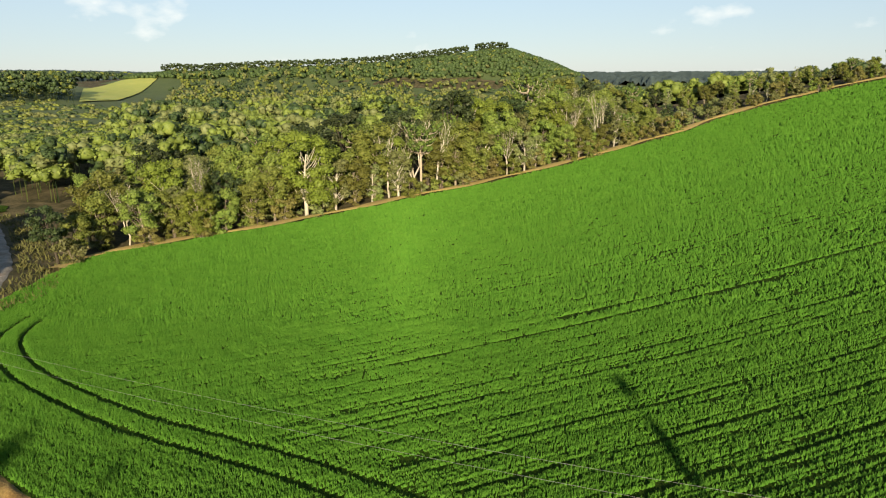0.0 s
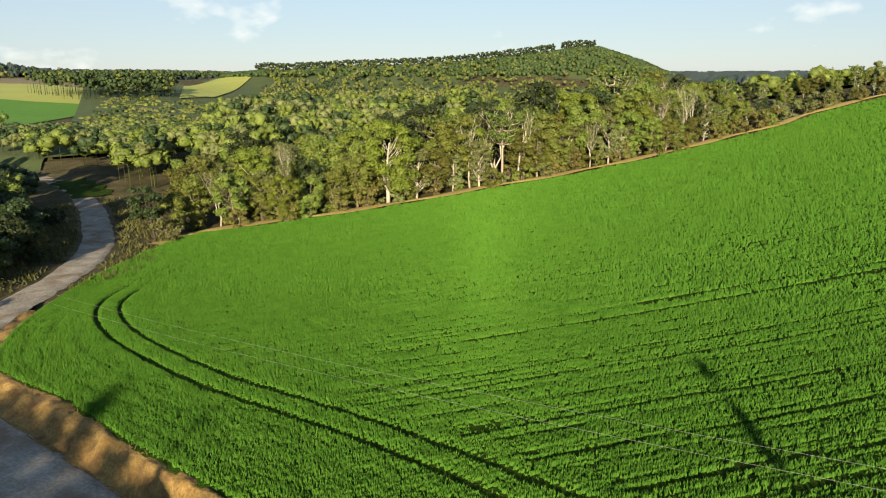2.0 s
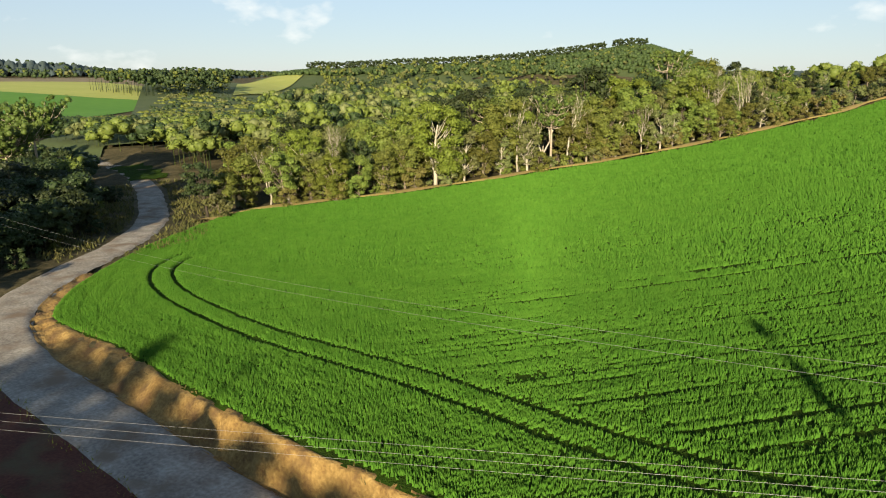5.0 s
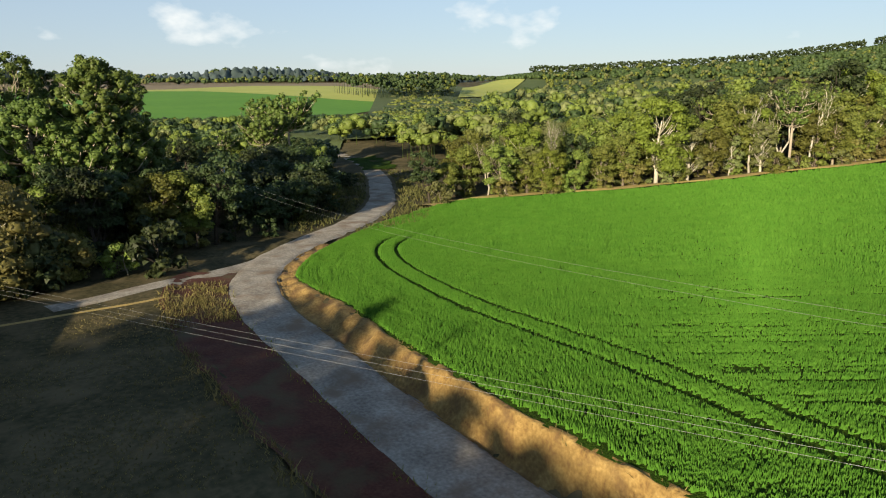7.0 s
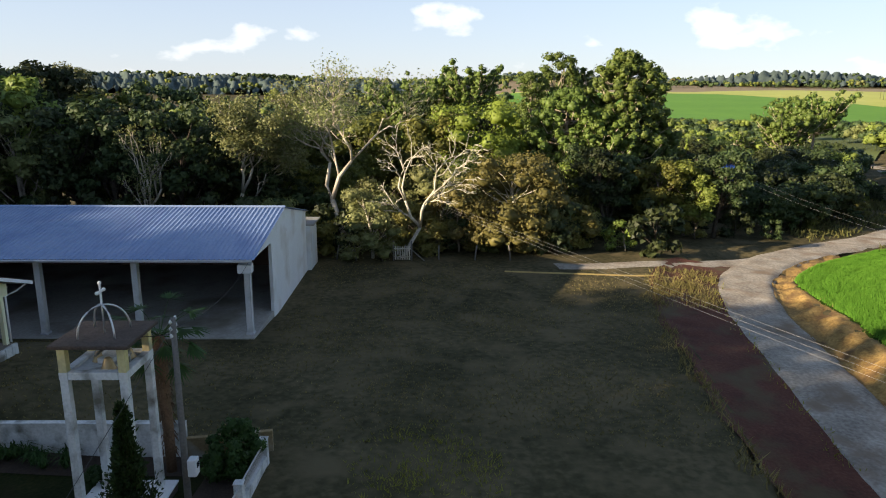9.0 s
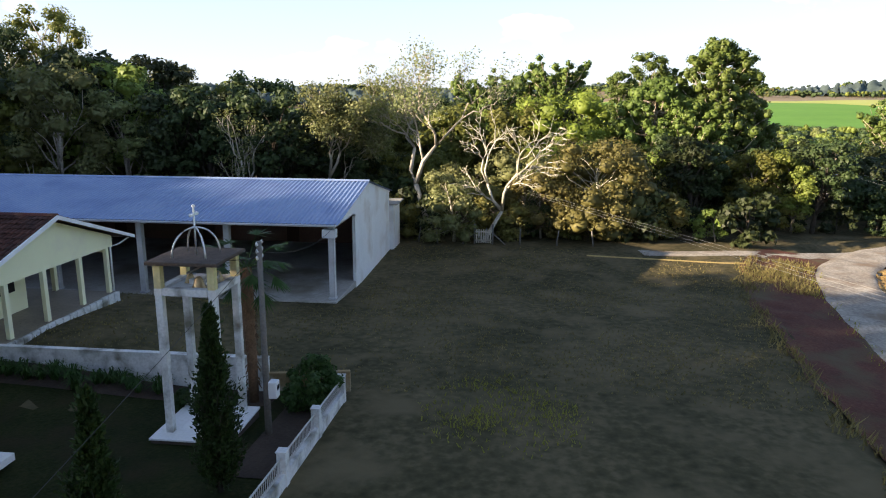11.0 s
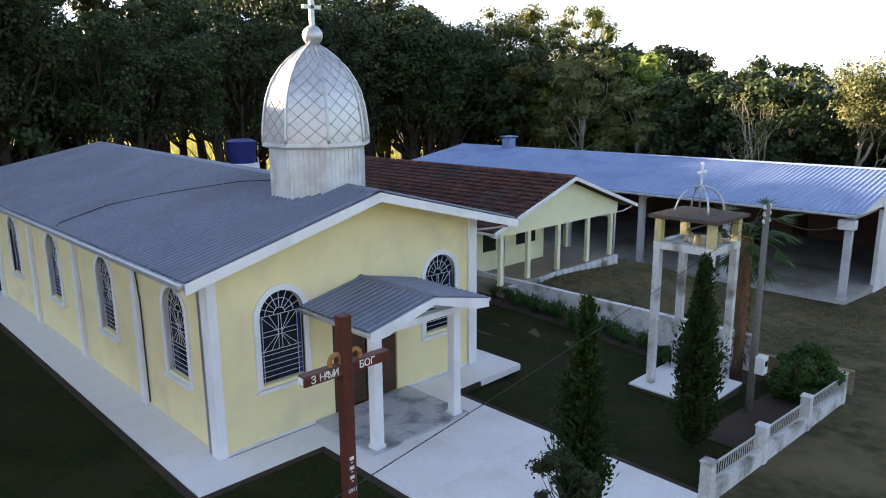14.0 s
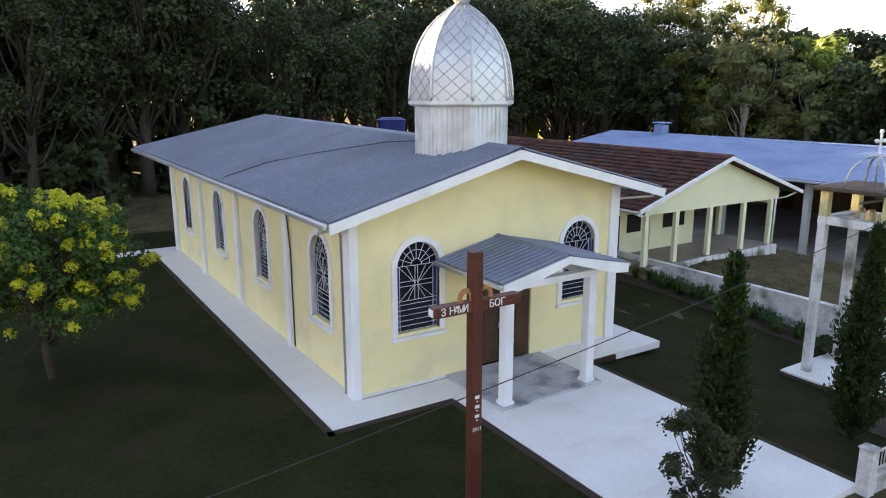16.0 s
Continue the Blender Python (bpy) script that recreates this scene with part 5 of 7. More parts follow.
def corrugated(x0, z0, x1, z1, y0, y1, pitch=0.21, height=0.05, thick=0.02, flats=True):
    """Ribbed roof sheet falling from (x0, z0) to (x1, z1), ribs side by side along y."""
    h = Heap()
    d = Vector((x1 - x0, 0, z1 - z0)).normalized()
    nrm = Vector((-d.z, 0, d.x)) if d.x > 0 else Vector((d.z, 0, -d.x))
    ys, hs = [], []
    y = y0
    while y < y1 - 1e-6:
        for f, k in ((0.0, 0), (0.5, 0), (0.62, 1), (0.82, 1), (0.94, 0)):
            if y + f * pitch <= y1:
                ys.append(y + f * pitch); hs.append(k * height)
        y += pitch
    ys.append(y1); hs.append(0)
    top = []
    for k in (0, 1):
        bx, bz = (x0, z0) if k == 0 else (x1, z1)
        for yy, hh in zip(ys, hs):
            top.append(Vector((bx, yy, bz)) + nrm * hh)
    n = len(ys)
    v = top + [p - nrm * (thick + (0.0)) for p in top]
    f = [(i, i + 1, n + i + 1, n + i) if d.x < 0 else (i, n + i, n + i + 1, i + 1) for i in range(n - 1)]
    f += [tuple(2 * n + q for q in reversed(t)) for t in f[:]]
    f += [(i, 2 * n + i, 2 * n + i + 1, i + 1) for i in range(n - 1)] + [(n + i, n + i + 1, 3 * n + i + 1, 3 * n + i) for i in range(n - 1)]
    h.add(v, f)
    return h


M["grille_paint"] = mat("grille_paint", (0.66, 0.66, 0.68), (0.74, 0.74, 0.76), rough=0.6, bump=0.0)


def church():
    ch = thing("church", (0, 0, 0), 0, "small pale yellow village church with white trim and grey metal roof", "church")
    top = lambda x: EAVE + 0.12 + SLOPE * (4.5 - abs(x - 4.5)) - 0.05
    front = wall_with_arches(W - 0.26, lambda x: top(x + 0.13), [(2.03 - 0.13, WIN_W, WIN_SILL, WIN_SPRING, True), (4.62 - 0.13, 2.2, 0, 2.65, False), (7.45 - 0.13, WIN_W, WIN_SILL, WIN_SPRING, True)], 0.22)
    part("front_wall", front, M["wall_yellow"], ch).location = (0.13, 0, 0)
    side_top = lambda x: EAVE + 0.06
    ys = (2.1, 7.0, 12.1, 17.3)
    for name, px, turn, sx in (("side_wall", 0.27, -90, 1), ("side_wall", W - 0.13, 90, -1)):
        # local x runs along the wall; -90: faces -x
        bm = wall_with_arches(L - 0.446, side_top, [((L - 0.223 - y) if sx > 0 else y - 0.223, WIN_W, WIN_SILL, WIN_SPRING, True) for y in ys], 0.22)
        ob = part(name, bm, M["wall_yellow"], ch)
        ob.matrix_basis = pose(px, L - 0.223 if sx > 0 else 0.223, 0, 0, 0, turn)
        for y in ys:
            arched_window(ch, (px, y, WIN_SILL), turn, "tall arched church window with white grille")
    back = wall_with_arches(W - 0.26, lambda x: top(x + 0.13), [], 0.22)
    ob = part("back_wall", back, M["wall_yellow"], ch)
    ob.matrix_basis = pose(0.13, L - 0.22, 0)
    for x in (2.03, 7.45):
        arched_window(ch, (x, 0, WIN_SILL), 0, "tall arched church window with white grille")
    part("foundation", box(0.1, -0.02, -0.3, W - 0.1, L, -0.001), M["white_paint"], ch)
    # pilasters
    for y in (4.5, 9.55, 14.7):
        part("pilaster", box(0.14, y - 0.15, 0.0, 0.268, y + 0.15, EAVE, 0.015), M["white_paint"], ch)
        part("pilaster", box(W - 0.128, y - 0.15, 0.0, W, y + 0.15, EAVE, 0.015), M["white_paint"], ch)
    for x in (0, W):
        s = -1 if x == 0 else 1
        e, q = (0.12, 0.149) if x == 0 else (W, 0.129)
        part("corner_pilaster", box(min(e, x - s * 0.36), -0.08, 0.0, max(e, x - s * 0.36), -0.002, EAVE + 0.05, 0.02), M["white_paint"], ch)
        part("corner_pilaster", box(min(e, e - s * q), 0.0, 0.0, max(e, e - s * q), 0.3, EAVE + 0.02, 0.01), M["white_paint"], ch)
        part("corner_pilaster", box(min(e, e - s * q), L - 0.32, 0.0, max(e, e - s * q), L + 0.02, EAVE + 0.02, 0.015), M["white_paint"], ch)
    part("base_band", box(0.32, -0.03, 0.0, 3.45, -0.002, 0.1, 0.005), M["white_paint"], ch)
    part("base_band", box(5.78, -0.03, 0.0, W - 0.32, -0.002, 0.1, 0.005), M["white_paint"], ch)
    # door
    door = part("door", box(3.52, 0.08, 0.1, 5.72, 0.12, 2.65), M["dark"], ch, "dark wooden double door")
    for k, x in enumerate((3.56, 4.64)):
        part("door_leaf", box(x, 0.03, 0.12, x + 1.04, 0.08, 2.6, 0.006), M["door_wood"], door)
        for z in (0.3, 1.05, 1.8):
            for q in (0.1, 0.55):
                part("panel", box(x + q, 0.012, z, x + q + 0.38, 0.03, z + 0.62, 0.012), M["door_wood"], door)
    tube("door_handle", [(4.58, -0.02, 1.1), (4.58, -0.03, 1.25)], 0.015, M["steel"], door)
    # roof
    ov, yf, yb = 0.72, -0.95, 24.4
    for s in (-1, 1):
        x1 = 4.5 + s * (4.5 + ov) + (0.18 if s > 0 else 0.0)
        part("roof", corrugated(4.5, RIDGE, x1, EAVE, yf, yb).mesh("roof", M["roof_metal"]), None, ch, "grey ribbed metal roof sheets")
        # fascia boards and soffit
        def band(y0, y1, drop, name):
            bm = polygon_prism([(4.5, RIDGE - 0.03), (x1, EAVE - 0.03), (x1, EAVE - drop), (4.5, RIDGE - drop)], y0, y1)
            part(name, bm, M["white_paint"], ch)
        band(yf - 0.03, yf + 0.01, 0.27, "fascia")
        band(yb - 0.01, yb + 0.03, 0.27, "fascia")
        part("soffit", polygon_prism([(4.5, RIDGE - 0.13), (x1, EAVE - 0.13), (x1, EAVE - 0.16), (4.5, RIDGE - 0.16)], yf + 0.012, yb - 0.012), M["white_paint"], ch)
        part("eave_board", box(min(x1, x1 + 0.02), yf, EAVE - 0.2, max(x1, x1 + 0.02), yb, EAVE - 0.04), M["white_paint"], ch)
        part("gutter", box(min(x1 + s * 0.022, x1 + s * 0.14), yf + 0.04, EAVE - 0.15, max(x1 + s * 0.022, x1 + s * 0.14), yb, EAVE - 0.03, 0.02), M["steel"], ch, "grey metal rain gutter")
        # downpipe with its elbow
        tube("downpipe", [(x1 + s * 0.06, yf + 0.45, EAVE - 0.15), (x1 + s * 0.05, yf + 0.46, EAVE - 0.3), (4.5 + s * 4.5, 0.36, EAVE - 0.42), (4.5 + s * 4.43 - 0.035 * (s - 1), 0.38, EAVE - 0.6), (4.5 + s * 4.43 - 0.035 * (s - 1), 0.38, 0.08)], 0.045, M["steel"], ch, 8)
    part("ridge_cap", polygon_prism([(4.5 - 0.2, RIDGE - 0.015), (4.5, RIDGE + 0.055), (4.5 + 0.2, RIDGE - 0.015), (4.5, RIDGE + 0.035)], yf, yb), M["roof_metal"], ch)
    # towards the back the ridge climbs a little and stops short of the eaves
    for ob in ch.children:
        if ob.name.split(".")[0] in ("roof", "fascia", "soffit", "ridge_cap"):
            for v in ob.data.vertices:
                f, c = (v.co.y - yf) / (yb - yf), max(0.0, 1 - abs(v.co.x - 4.5) / (4.5 + ov))
                v.co += Vector((0.9 * f * c, -2.7 * f * c, 0.24 * f * c))
    # drum and dome
    cx, cy = 4.5, 1.75
    dome = part("dome", bmesh.new(), M["dome_metal"], ch, "silvery ribbed onion dome of riveted metal panels")
    dome.matrix_basis = pose(cx, cy, 0)
    def ring(r, z, turn=22.5):
        return [Vector((r * math.cos(radians(45 * k + turn)), r * math.sin(radians(45 * k + turn)), z)) for k in range(8)]
    h = Heap()
    a, b = ring(1.32, 5.2), ring(1.32, 7.12)
    h.add(a + b, [(k, (k + 1) % 8, 8 + (k + 1) % 8, 8 + k) for k in range(8)])
    drum = part("drum", h.mesh("drum", M["drum_metal"]), None, ch, "pale metal-clad octagonal drum")
    drum.matrix_basis = pose(cx, cy, 0)
    for k in range(8):
        p, q = ring(1.325, 0)[k], ring(1.325, 0)[(k + 1) % 8]
        for t in np.linspace(0.08, 0.92, 7):
            m = p.lerp(q, float(t))
            tube("rib", [(m.x, m.y, 5.3), (m.x, m.y, 7.1)], 0.012, M["drum_metal"], drum, 4)
    h = Heap()
    for z0, z1, r0, r1 in ((7.1, 7.16, 1.39, 1.49), (7.16, 7.25, 1.49, 1.49)):
        a, b = ring(r0, z0), ring(r1, z1)
        h.add(a + b, [(k, (k + 1) % 8, 8 + (k + 1) % 8, 8 + k) for k in range(8)])
    h.add(ring(1.49, 7.25) + [Vector((0, 0, 7.25))], [(k, (k + 1) % 8, 8) for k in range(8)])
    h.add(ring(1.39, 7.1) + [Vector((0, 0, 7.1))], [((k + 1) % 8, k, 8) for k in range(8)])
    part("cornice", h.mesh("cornice", M["drum_metal"]), None, dome)
    prof = [(0.0, 1.0), (0.12, 0.99), (0.25, 0.965), (0.38, 0.93), (0.5, 0.875), (0.62, 0.785), (0.74, 0.65), (0.84, 0.49), (0.92, 0.32), (0.97, 0.19), (1.0, 0.09)]
    R, Z0, H = 1.45, 7.25, 2.55
    def surf(k, u, t, out=0.0):
        """Point on facet k, across u and up t."""
        rr = np.interp(t, [p[0] for p in prof], [p[1] for p in prof]) * R
        p, q = ring(1, 0)[k], ring(1, 0)[(k + 1) % 8]
        m = p.lerp(q, u) * rr
        nn = (p + q).normalized()
        return Vector((m.x, m.y, Z0 + H * t)) + nn * out
    for k in range(8):
        hp = Heap()
        ts = [i / 20 for i in range(21)]
        vs = [surf(k, u, t) for t in ts for u in (0, 0.25, 0.5, 0.75, 1.0)]
        hp.add(vs, [(r * 5 + c, r * 5 + c + 1, (r + 1) * 5 + c + 1, (r + 1) * 5 + c) for r in range(20) for c in range(4)])
        panel = part("dome_panel", hp.mesh("dome_panel", M["dome_metal"]), None, dome)
        tube("dome_rib", [surf(k, 0, t, 0.015) for t in ts], [0.045 - 0.02 * t for t in ts], M["dome_metal"], dome, 6)
        # slanting seams that cross into diamonds
        sm = Heap()
        for base in np.arange(-1.0, 1.0, 0.145):
            for sgn in (1, -1):
                pts = []
                for t in np.linspace(max(0, base), min(0.93, base + 0.36), 9):
                    u = (t - base) / 0.36
                    if 0 <= u <= 1:
                        pts.append(surf(k, u if sgn > 0 else 1 - u, float(t), 0.006))
                if len(pts) > 2:
                    sm.tube(pts, [0.0085] * len(pts), 4)
        part("seam", sm.mesh("seam", M["dome_seam"]), None, panel)
    bm = bmesh.new()
    bmesh.ops.create_uvsphere(bm, u_segments=20, v_segments=12, radius=0.27)
    bmesh.ops.translate(bm, verts=bm.verts[:], vec=(0, 0, 10.02))
    for f in bm.faces:
        f.smooth = True
    part("ball", bm, M["dome_metal"], dome, "round silvery finial ball")
    cross = part("roof_cross", box(-0.06, -0.05, 10.25, 0.06, 0.05, 11.75, 0.01), M["drum_metal"], dome, "pale three-barred roof cross")
    for z, w in ((11.5, 0.25), (11.2, 0.48), (10.75, 0.28)):
        part("cross_bar", box(-w, -0.05, z - 0.05, w, 0.05, z + 0.05, 0.01), M["drum_metal"], cross)
    # porch
    porch = part("porch", bmesh.new(), M["white_paint"], ch, "small gabled entrance porch on two white pillars")
    part("porch_slab", box(2.85, -2.5, 0.0, 6.1, -0.002, 0.1, 0.01), M["slab"], porch, "grey stained porch floor")
    for x in (3.12, 5.77):
        part("pillar", box(x - 0.125, -2.395, 0.1, x + 0.125, -2.145, 3.0, 0.015), M["white_paint"], porch)
        part("pillar_foot", box(x - 0.155, -2.425, 0.1, x + 0.155, -2.115, 0.19, 0.01), M["white_paint"], porch)
    px, pe, pr, pw = 4.5, 3.31, 3.73, 1.95
    for s in (-1, 1):
        x1 = px + s * pw
        part("porch_roof", corrugated(px, pr, x1, pe, -2.85, -0.01, 0.2, 0.035).mesh("porch_roof", M["roof_metal"]), None, porch, "grey ribbed metal porch roof")
        part("porch_fascia", polygon_prism([(px, pr - 0.02), (x1, pe - 0.02), (x1, pe - 0.24), (px + s * 1.45, pe - 0.2), (px, pr - 0.2)], -2.89, -2.84), M["white_paint"], porch)
        part("porch_soffit", polygon_prism([(px, pr - 0.1), (x1, pe - 0.1), (x1, pe - 0.13), (px, pr - 0.13)], -2.838, -0.02), M["white_paint"], porch)
        part("porch_gutter", box(min(x1 + s * 0.005, x1 + s * 0.1), -2.86, pe - 0.12, max(x1 + s * 0.005, x1 + s * 0.1), -0.05, pe - 0.02, 0.015), M["steel"], porch)
    part("porch_ridge_cap", polygon_prism([(px - 0.16, pr - 0.02), (px, pr + 0.055), (px + 0.16, pr - 0.02), (px, pr + 0.03)], -2.87, -0.01), M["roof_metal"], porch)
    tube("porch_downpipe", [(px - pw + 0.05, -2.5, pe - 0.1), (px - pw + 0.3, -2.45, pe - 0.25), (2.94, -2.3, pe - 0.3)], 0.04, M["white_paint"], porch, 8)
    part("porch_beam", box(2.97, -2.4, 2.95, 5.92, -2.15, 3.12, 0.01), M["white_paint"], porch)
    for x in (3.0, 5.64):
        part("porch_beam", box(x, -2.14, 2.95, x + 0.25, -0.01, 3.12, 0.01), M["white_paint"], porch)
    # cable clipped down the wall, and lying over the roof
    tube("wall_cable", [(-0.66, 4.6, EAVE - 0.02), (0.16, 4.25, EAVE - 0.5), (0.24, 4.27, 3.0), (0.24, 4.26, 0.1)], 0.02, M["black_wire"], ch, 5)
    tube("roof_cable", [(-0.7, 7.6, EAVE + 0.08), (-0.48, 7.9, 4.86), (0.88, 7.84, 5.24), (2.16, 6.64, 5.58), (3.6, 4.6, 5.98), (4.1, 3.3, 6.08)], 0.014, M["black_wire"], ch, 5)
    return ch


church()


def paving():
    pv = thing("paved_walk", (0, 0, 0), 0, "pale swept paving slabs round the church", "pavement", kind="structure")
    def tiles(x0, y0, x1, y1, step, z=0.045):
        nx, ny = max(1, round((x1 - x0) / step)), max(1, round((y1 - y0) / step))
        sx, sy = (x1 - x0) / nx, (y1 - y0) / ny
        bm = box(0.001, 0.001, -0.16, sx - 0.001, sy - 0.001, z, 0.0025)
        me = bpy.data.meshes.new("slab")
        bm.to_mesh(me); bm.free()
        me.materials.append(M["walk_tile"])
        for i in range(nx):
            for j in range(ny):
                ob = new("slab", me)
                ob.parent = pv
                ob.location = (x0 + i * sx, y0 + j * sy, 0)
    tiles(-0.92, -1.2, 9.85, -0.1, 1.1)
    tiles(-0.92, -0.1, 0.265, 20.9, 1.05)
    tiles(8.88, -0.1, 9.85, 20.9, 1.05)
    tiles(2.3, -8.7, 6.78, -2.5, 2.24)
    tiles(2.3, -2.5, 2.85, -1.2, 1.2)
    tiles(6.1, -2.5, 6.78, -1.2, 1.2)
    tiles(-2.6, 19.9, -0.92, 20.9, 1.0)
    for k, (a, b, c, d) in enumerate(((-1.12, -1.4, -0.93, 19.9), (-1.1, -1.4, 2.28, -1.21), (2.1, -8.7, 2.29, -1.41), (6.79, -8.7, 6.95, -1.35), (6.96, -1.29, 7.9, -1.21))):
        part("border", box(a, b, -0.12, c, d, 0.038), M["soil"], pv, "dark bare soil border")


def yard():
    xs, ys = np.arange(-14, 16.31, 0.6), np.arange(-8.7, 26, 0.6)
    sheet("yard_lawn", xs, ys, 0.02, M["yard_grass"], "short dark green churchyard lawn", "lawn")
    xs, ys = np.arange(9.9, 15.7, 0.4), np.arange(-8.6, -6.9, 0.3)
    sheet("planting_bed", xs, ys, 0.045, M["soil"], "bare dark soil bed along the fence", "soil")
    xs, ys = np.arange(14.9, 16.3, 0.35), np.arange(-6.5, 6.3, 0.5)
    sheet("wall_bed", xs, ys, 0.045, M["soil"], "bare dark soil bed below the wall", "soil")


yard()
paving()


M["veranda_tile"] = mat("veranda_tile", (0.2, 0.16, 0.12), (0.3, 0.24, 0.18), scale=0.7, fine=8, bump=0.2, depth=0.01, rough=0.6)


def annex():
    an = thing("annex_hall", (0, 0, 0), 0, "low cream parish hall with open veranda and dark clay-tile roof", "hall")
    ax, y0, y1, rz, ez, xr, xl, fl = 20.33, 4.73, 22.0, 4.7, 2.83, 25.85, 14.75, 0.3
    gz = lambda x: rz - (rz - ez) / (xr - ax) * abs(x - ax) - 0.16
    part("floor_slab", box(15.6, y0 - 0.25, -1.3, 24.55, y1 - 0.2, fl, 0.02), M["veranda_tile"], an)
    # row of whitewashed edging stones along the veranda
    rng = random.Random(4)
    for k in range(18):
        x = 15.8 + k * 0.48
        part("edging_stone", box(x, y0 - 0.42, -0.55, x + 0.44, y0 - 0.26, fl + 0.06 + 0.04 * rng.random(), 0.04), M["worn_white"], an)
    # gable wall carried by posts
    part("gable_wall", polygon_prism([(15.6, 2.5), (24.8, 2.5), (24.8, gz(24.8)), (ax, gz(ax)), (15.6, gz(15.6))], y0, y0 + 0.18), M["wall_cream"], an)
    for x in (15.75, 17.62, 19.85, 22.27, 24.35):
        part("veranda_post", box(x - 0.11, y0 + 0.0, fl, x + 0.11, y0 + 0.18, 2.5, 0.01), M["wall_cream"], an)
    for y in (7.6, 10.6):
        part("veranda_post", box(24.24, y - 0.1, fl, 24.46, y + 0.1, 2.5, 0.01), M["wall_cream"], an)
    part("side_beam", box(24.24, y0 + 0.18, 2.3, 24.46, y1 - 0.2, 2.5), M["wall_cream"], an)
    # set-back walls
    part("inner_wall", box(15.6, 7.0, fl, 21.6, 7.2, 2.75), M["wall_cream"], an)
    # flat panels on the solid wall, an unlit room's darkness in their colour
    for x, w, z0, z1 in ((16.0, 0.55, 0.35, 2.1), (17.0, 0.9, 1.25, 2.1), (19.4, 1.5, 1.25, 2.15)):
        op = part("window" if z0 > 0.5 else "door", box(x, 6.985, z0, x + w, 6.998, z1), M["dark"], an, "near-black panel for an unlit opening")
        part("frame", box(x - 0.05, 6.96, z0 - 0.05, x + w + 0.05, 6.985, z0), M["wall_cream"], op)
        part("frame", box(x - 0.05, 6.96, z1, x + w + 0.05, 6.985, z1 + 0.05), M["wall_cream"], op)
    part("inner_wall", box(21.4, 7.2, fl, 21.6, y1, 2.75), M["wall_cream"], an)
    part("back_wall", box(15.6, y1 - 0.2, fl, 24.7, y1, 2.75), M["wall_cream"], an)
    part("west_wall", box(15.6, 7.2, fl, 15.8, y1 - 0.2, 2.75), M["wall_cream"], an)
    part("ceiling_board", box(15.3, y0 + 0.2, 2.75, 25.2, y1, 2.79), M["white_paint"], an)
    # clay tile roof: overlapping courses of half-round tiles
    for s, xe in ((-1, xl), (1, xr)):
        h = Heap()
        courses = 15
        cols = round((y1 + 0.35 - (y0 - 0.5)) / 0.22)
        for c in range(courses):
            a, b = c / courses, (c + 1.18) / courses
            for k in range(cols):
                yy = y0 - 0.5 + k * 0.22
                pts = []
                for t, lift in ((a, 0.0), (b, 0.055)):
                    x = ax + (xe - ax) * t
                    z = rz + (ez - rz) * t + lift
                    for u, q in ((0, 0.0), (0.3, 0.055), (0.7, 0.055), (1.0, 0.0)):
                        pts.append((x, yy + u * 0.205, z + q + 0.008 * math.sin(k * 7.3 + c * 3.1)))
                h.add(pts, [(i, i + 1, 4 + i + 1, 4 + i) if s < 0 else (i, 4 + i, 4 + i + 1, i + 1) for i in range(3)])
        part("tile_roof", h.mesh("tile_roof", M["clay_tile_roof"]), None, an, "weathered dark red clay roof tiles")
        part("roof_deck", polygon_prism([(ax, rz - 0.02), (xe, ez - 0.02), (xe, ez - 0.08), (ax, rz - 0.08)], y0 - 0.48, y1 + 0.3), M["door_wood"], an)
        part("verge_board", polygon_prism([(ax, rz + 0.05), (xe + s * 0.06, ez + 0.04), (xe + s * 0.06, ez - 0.12), (ax, rz - 0.12)], y0 - 0.55, y0 - 0.49), M["white_paint"], an)
        part("gutter", box(min(xe + s * 0.01, xe + s * 0.13), y0 - 0.5, ez - 0.1, max(xe + s * 0.01, xe + s * 0.13), y1 + 0.3, ez + 0.0, 0.02), M["steel"], an)
        tube("downpipe", [(xe + s * 0.05, y0 - 0.2, ez - 0.1), (xe - s * 0.5, y0 - 0.05, ez - 0.3), (xe - s * 1.15, y0 + 0.05, ez - 0.35), (xe - s * 1.16, y0 + 0.06, fl)], 0.045, M["white_paint"], an, 8)
    for k in range(round((y1 - y0 + 0.8) / 0.36)):
        y = y0 - 0.5 + k * 0.36
        bm = polygon_prism([(ax - 0.14, rz + 0.03), (ax - 0.08, rz + 0.12), (ax + 0.08, rz + 0.12), (ax + 0.14, rz + 0.03)], y, y + 0.38)
        part("ridge_tile", bm, M["clay_tile"], an)
    return an


M["clay_tile_roof"] = mat("clay_tile_roof", (0.05, 0.018, 0.013), (0.078, 0.029, 0.02), (0.11, 0.046, 0.031), scale=0.5, fine=5, bump=0.4, depth=0.02, rough=0.9, per_island=0.4, stain=(0.05, 0.03, 0.026), stain_scale=0.5)
annex()


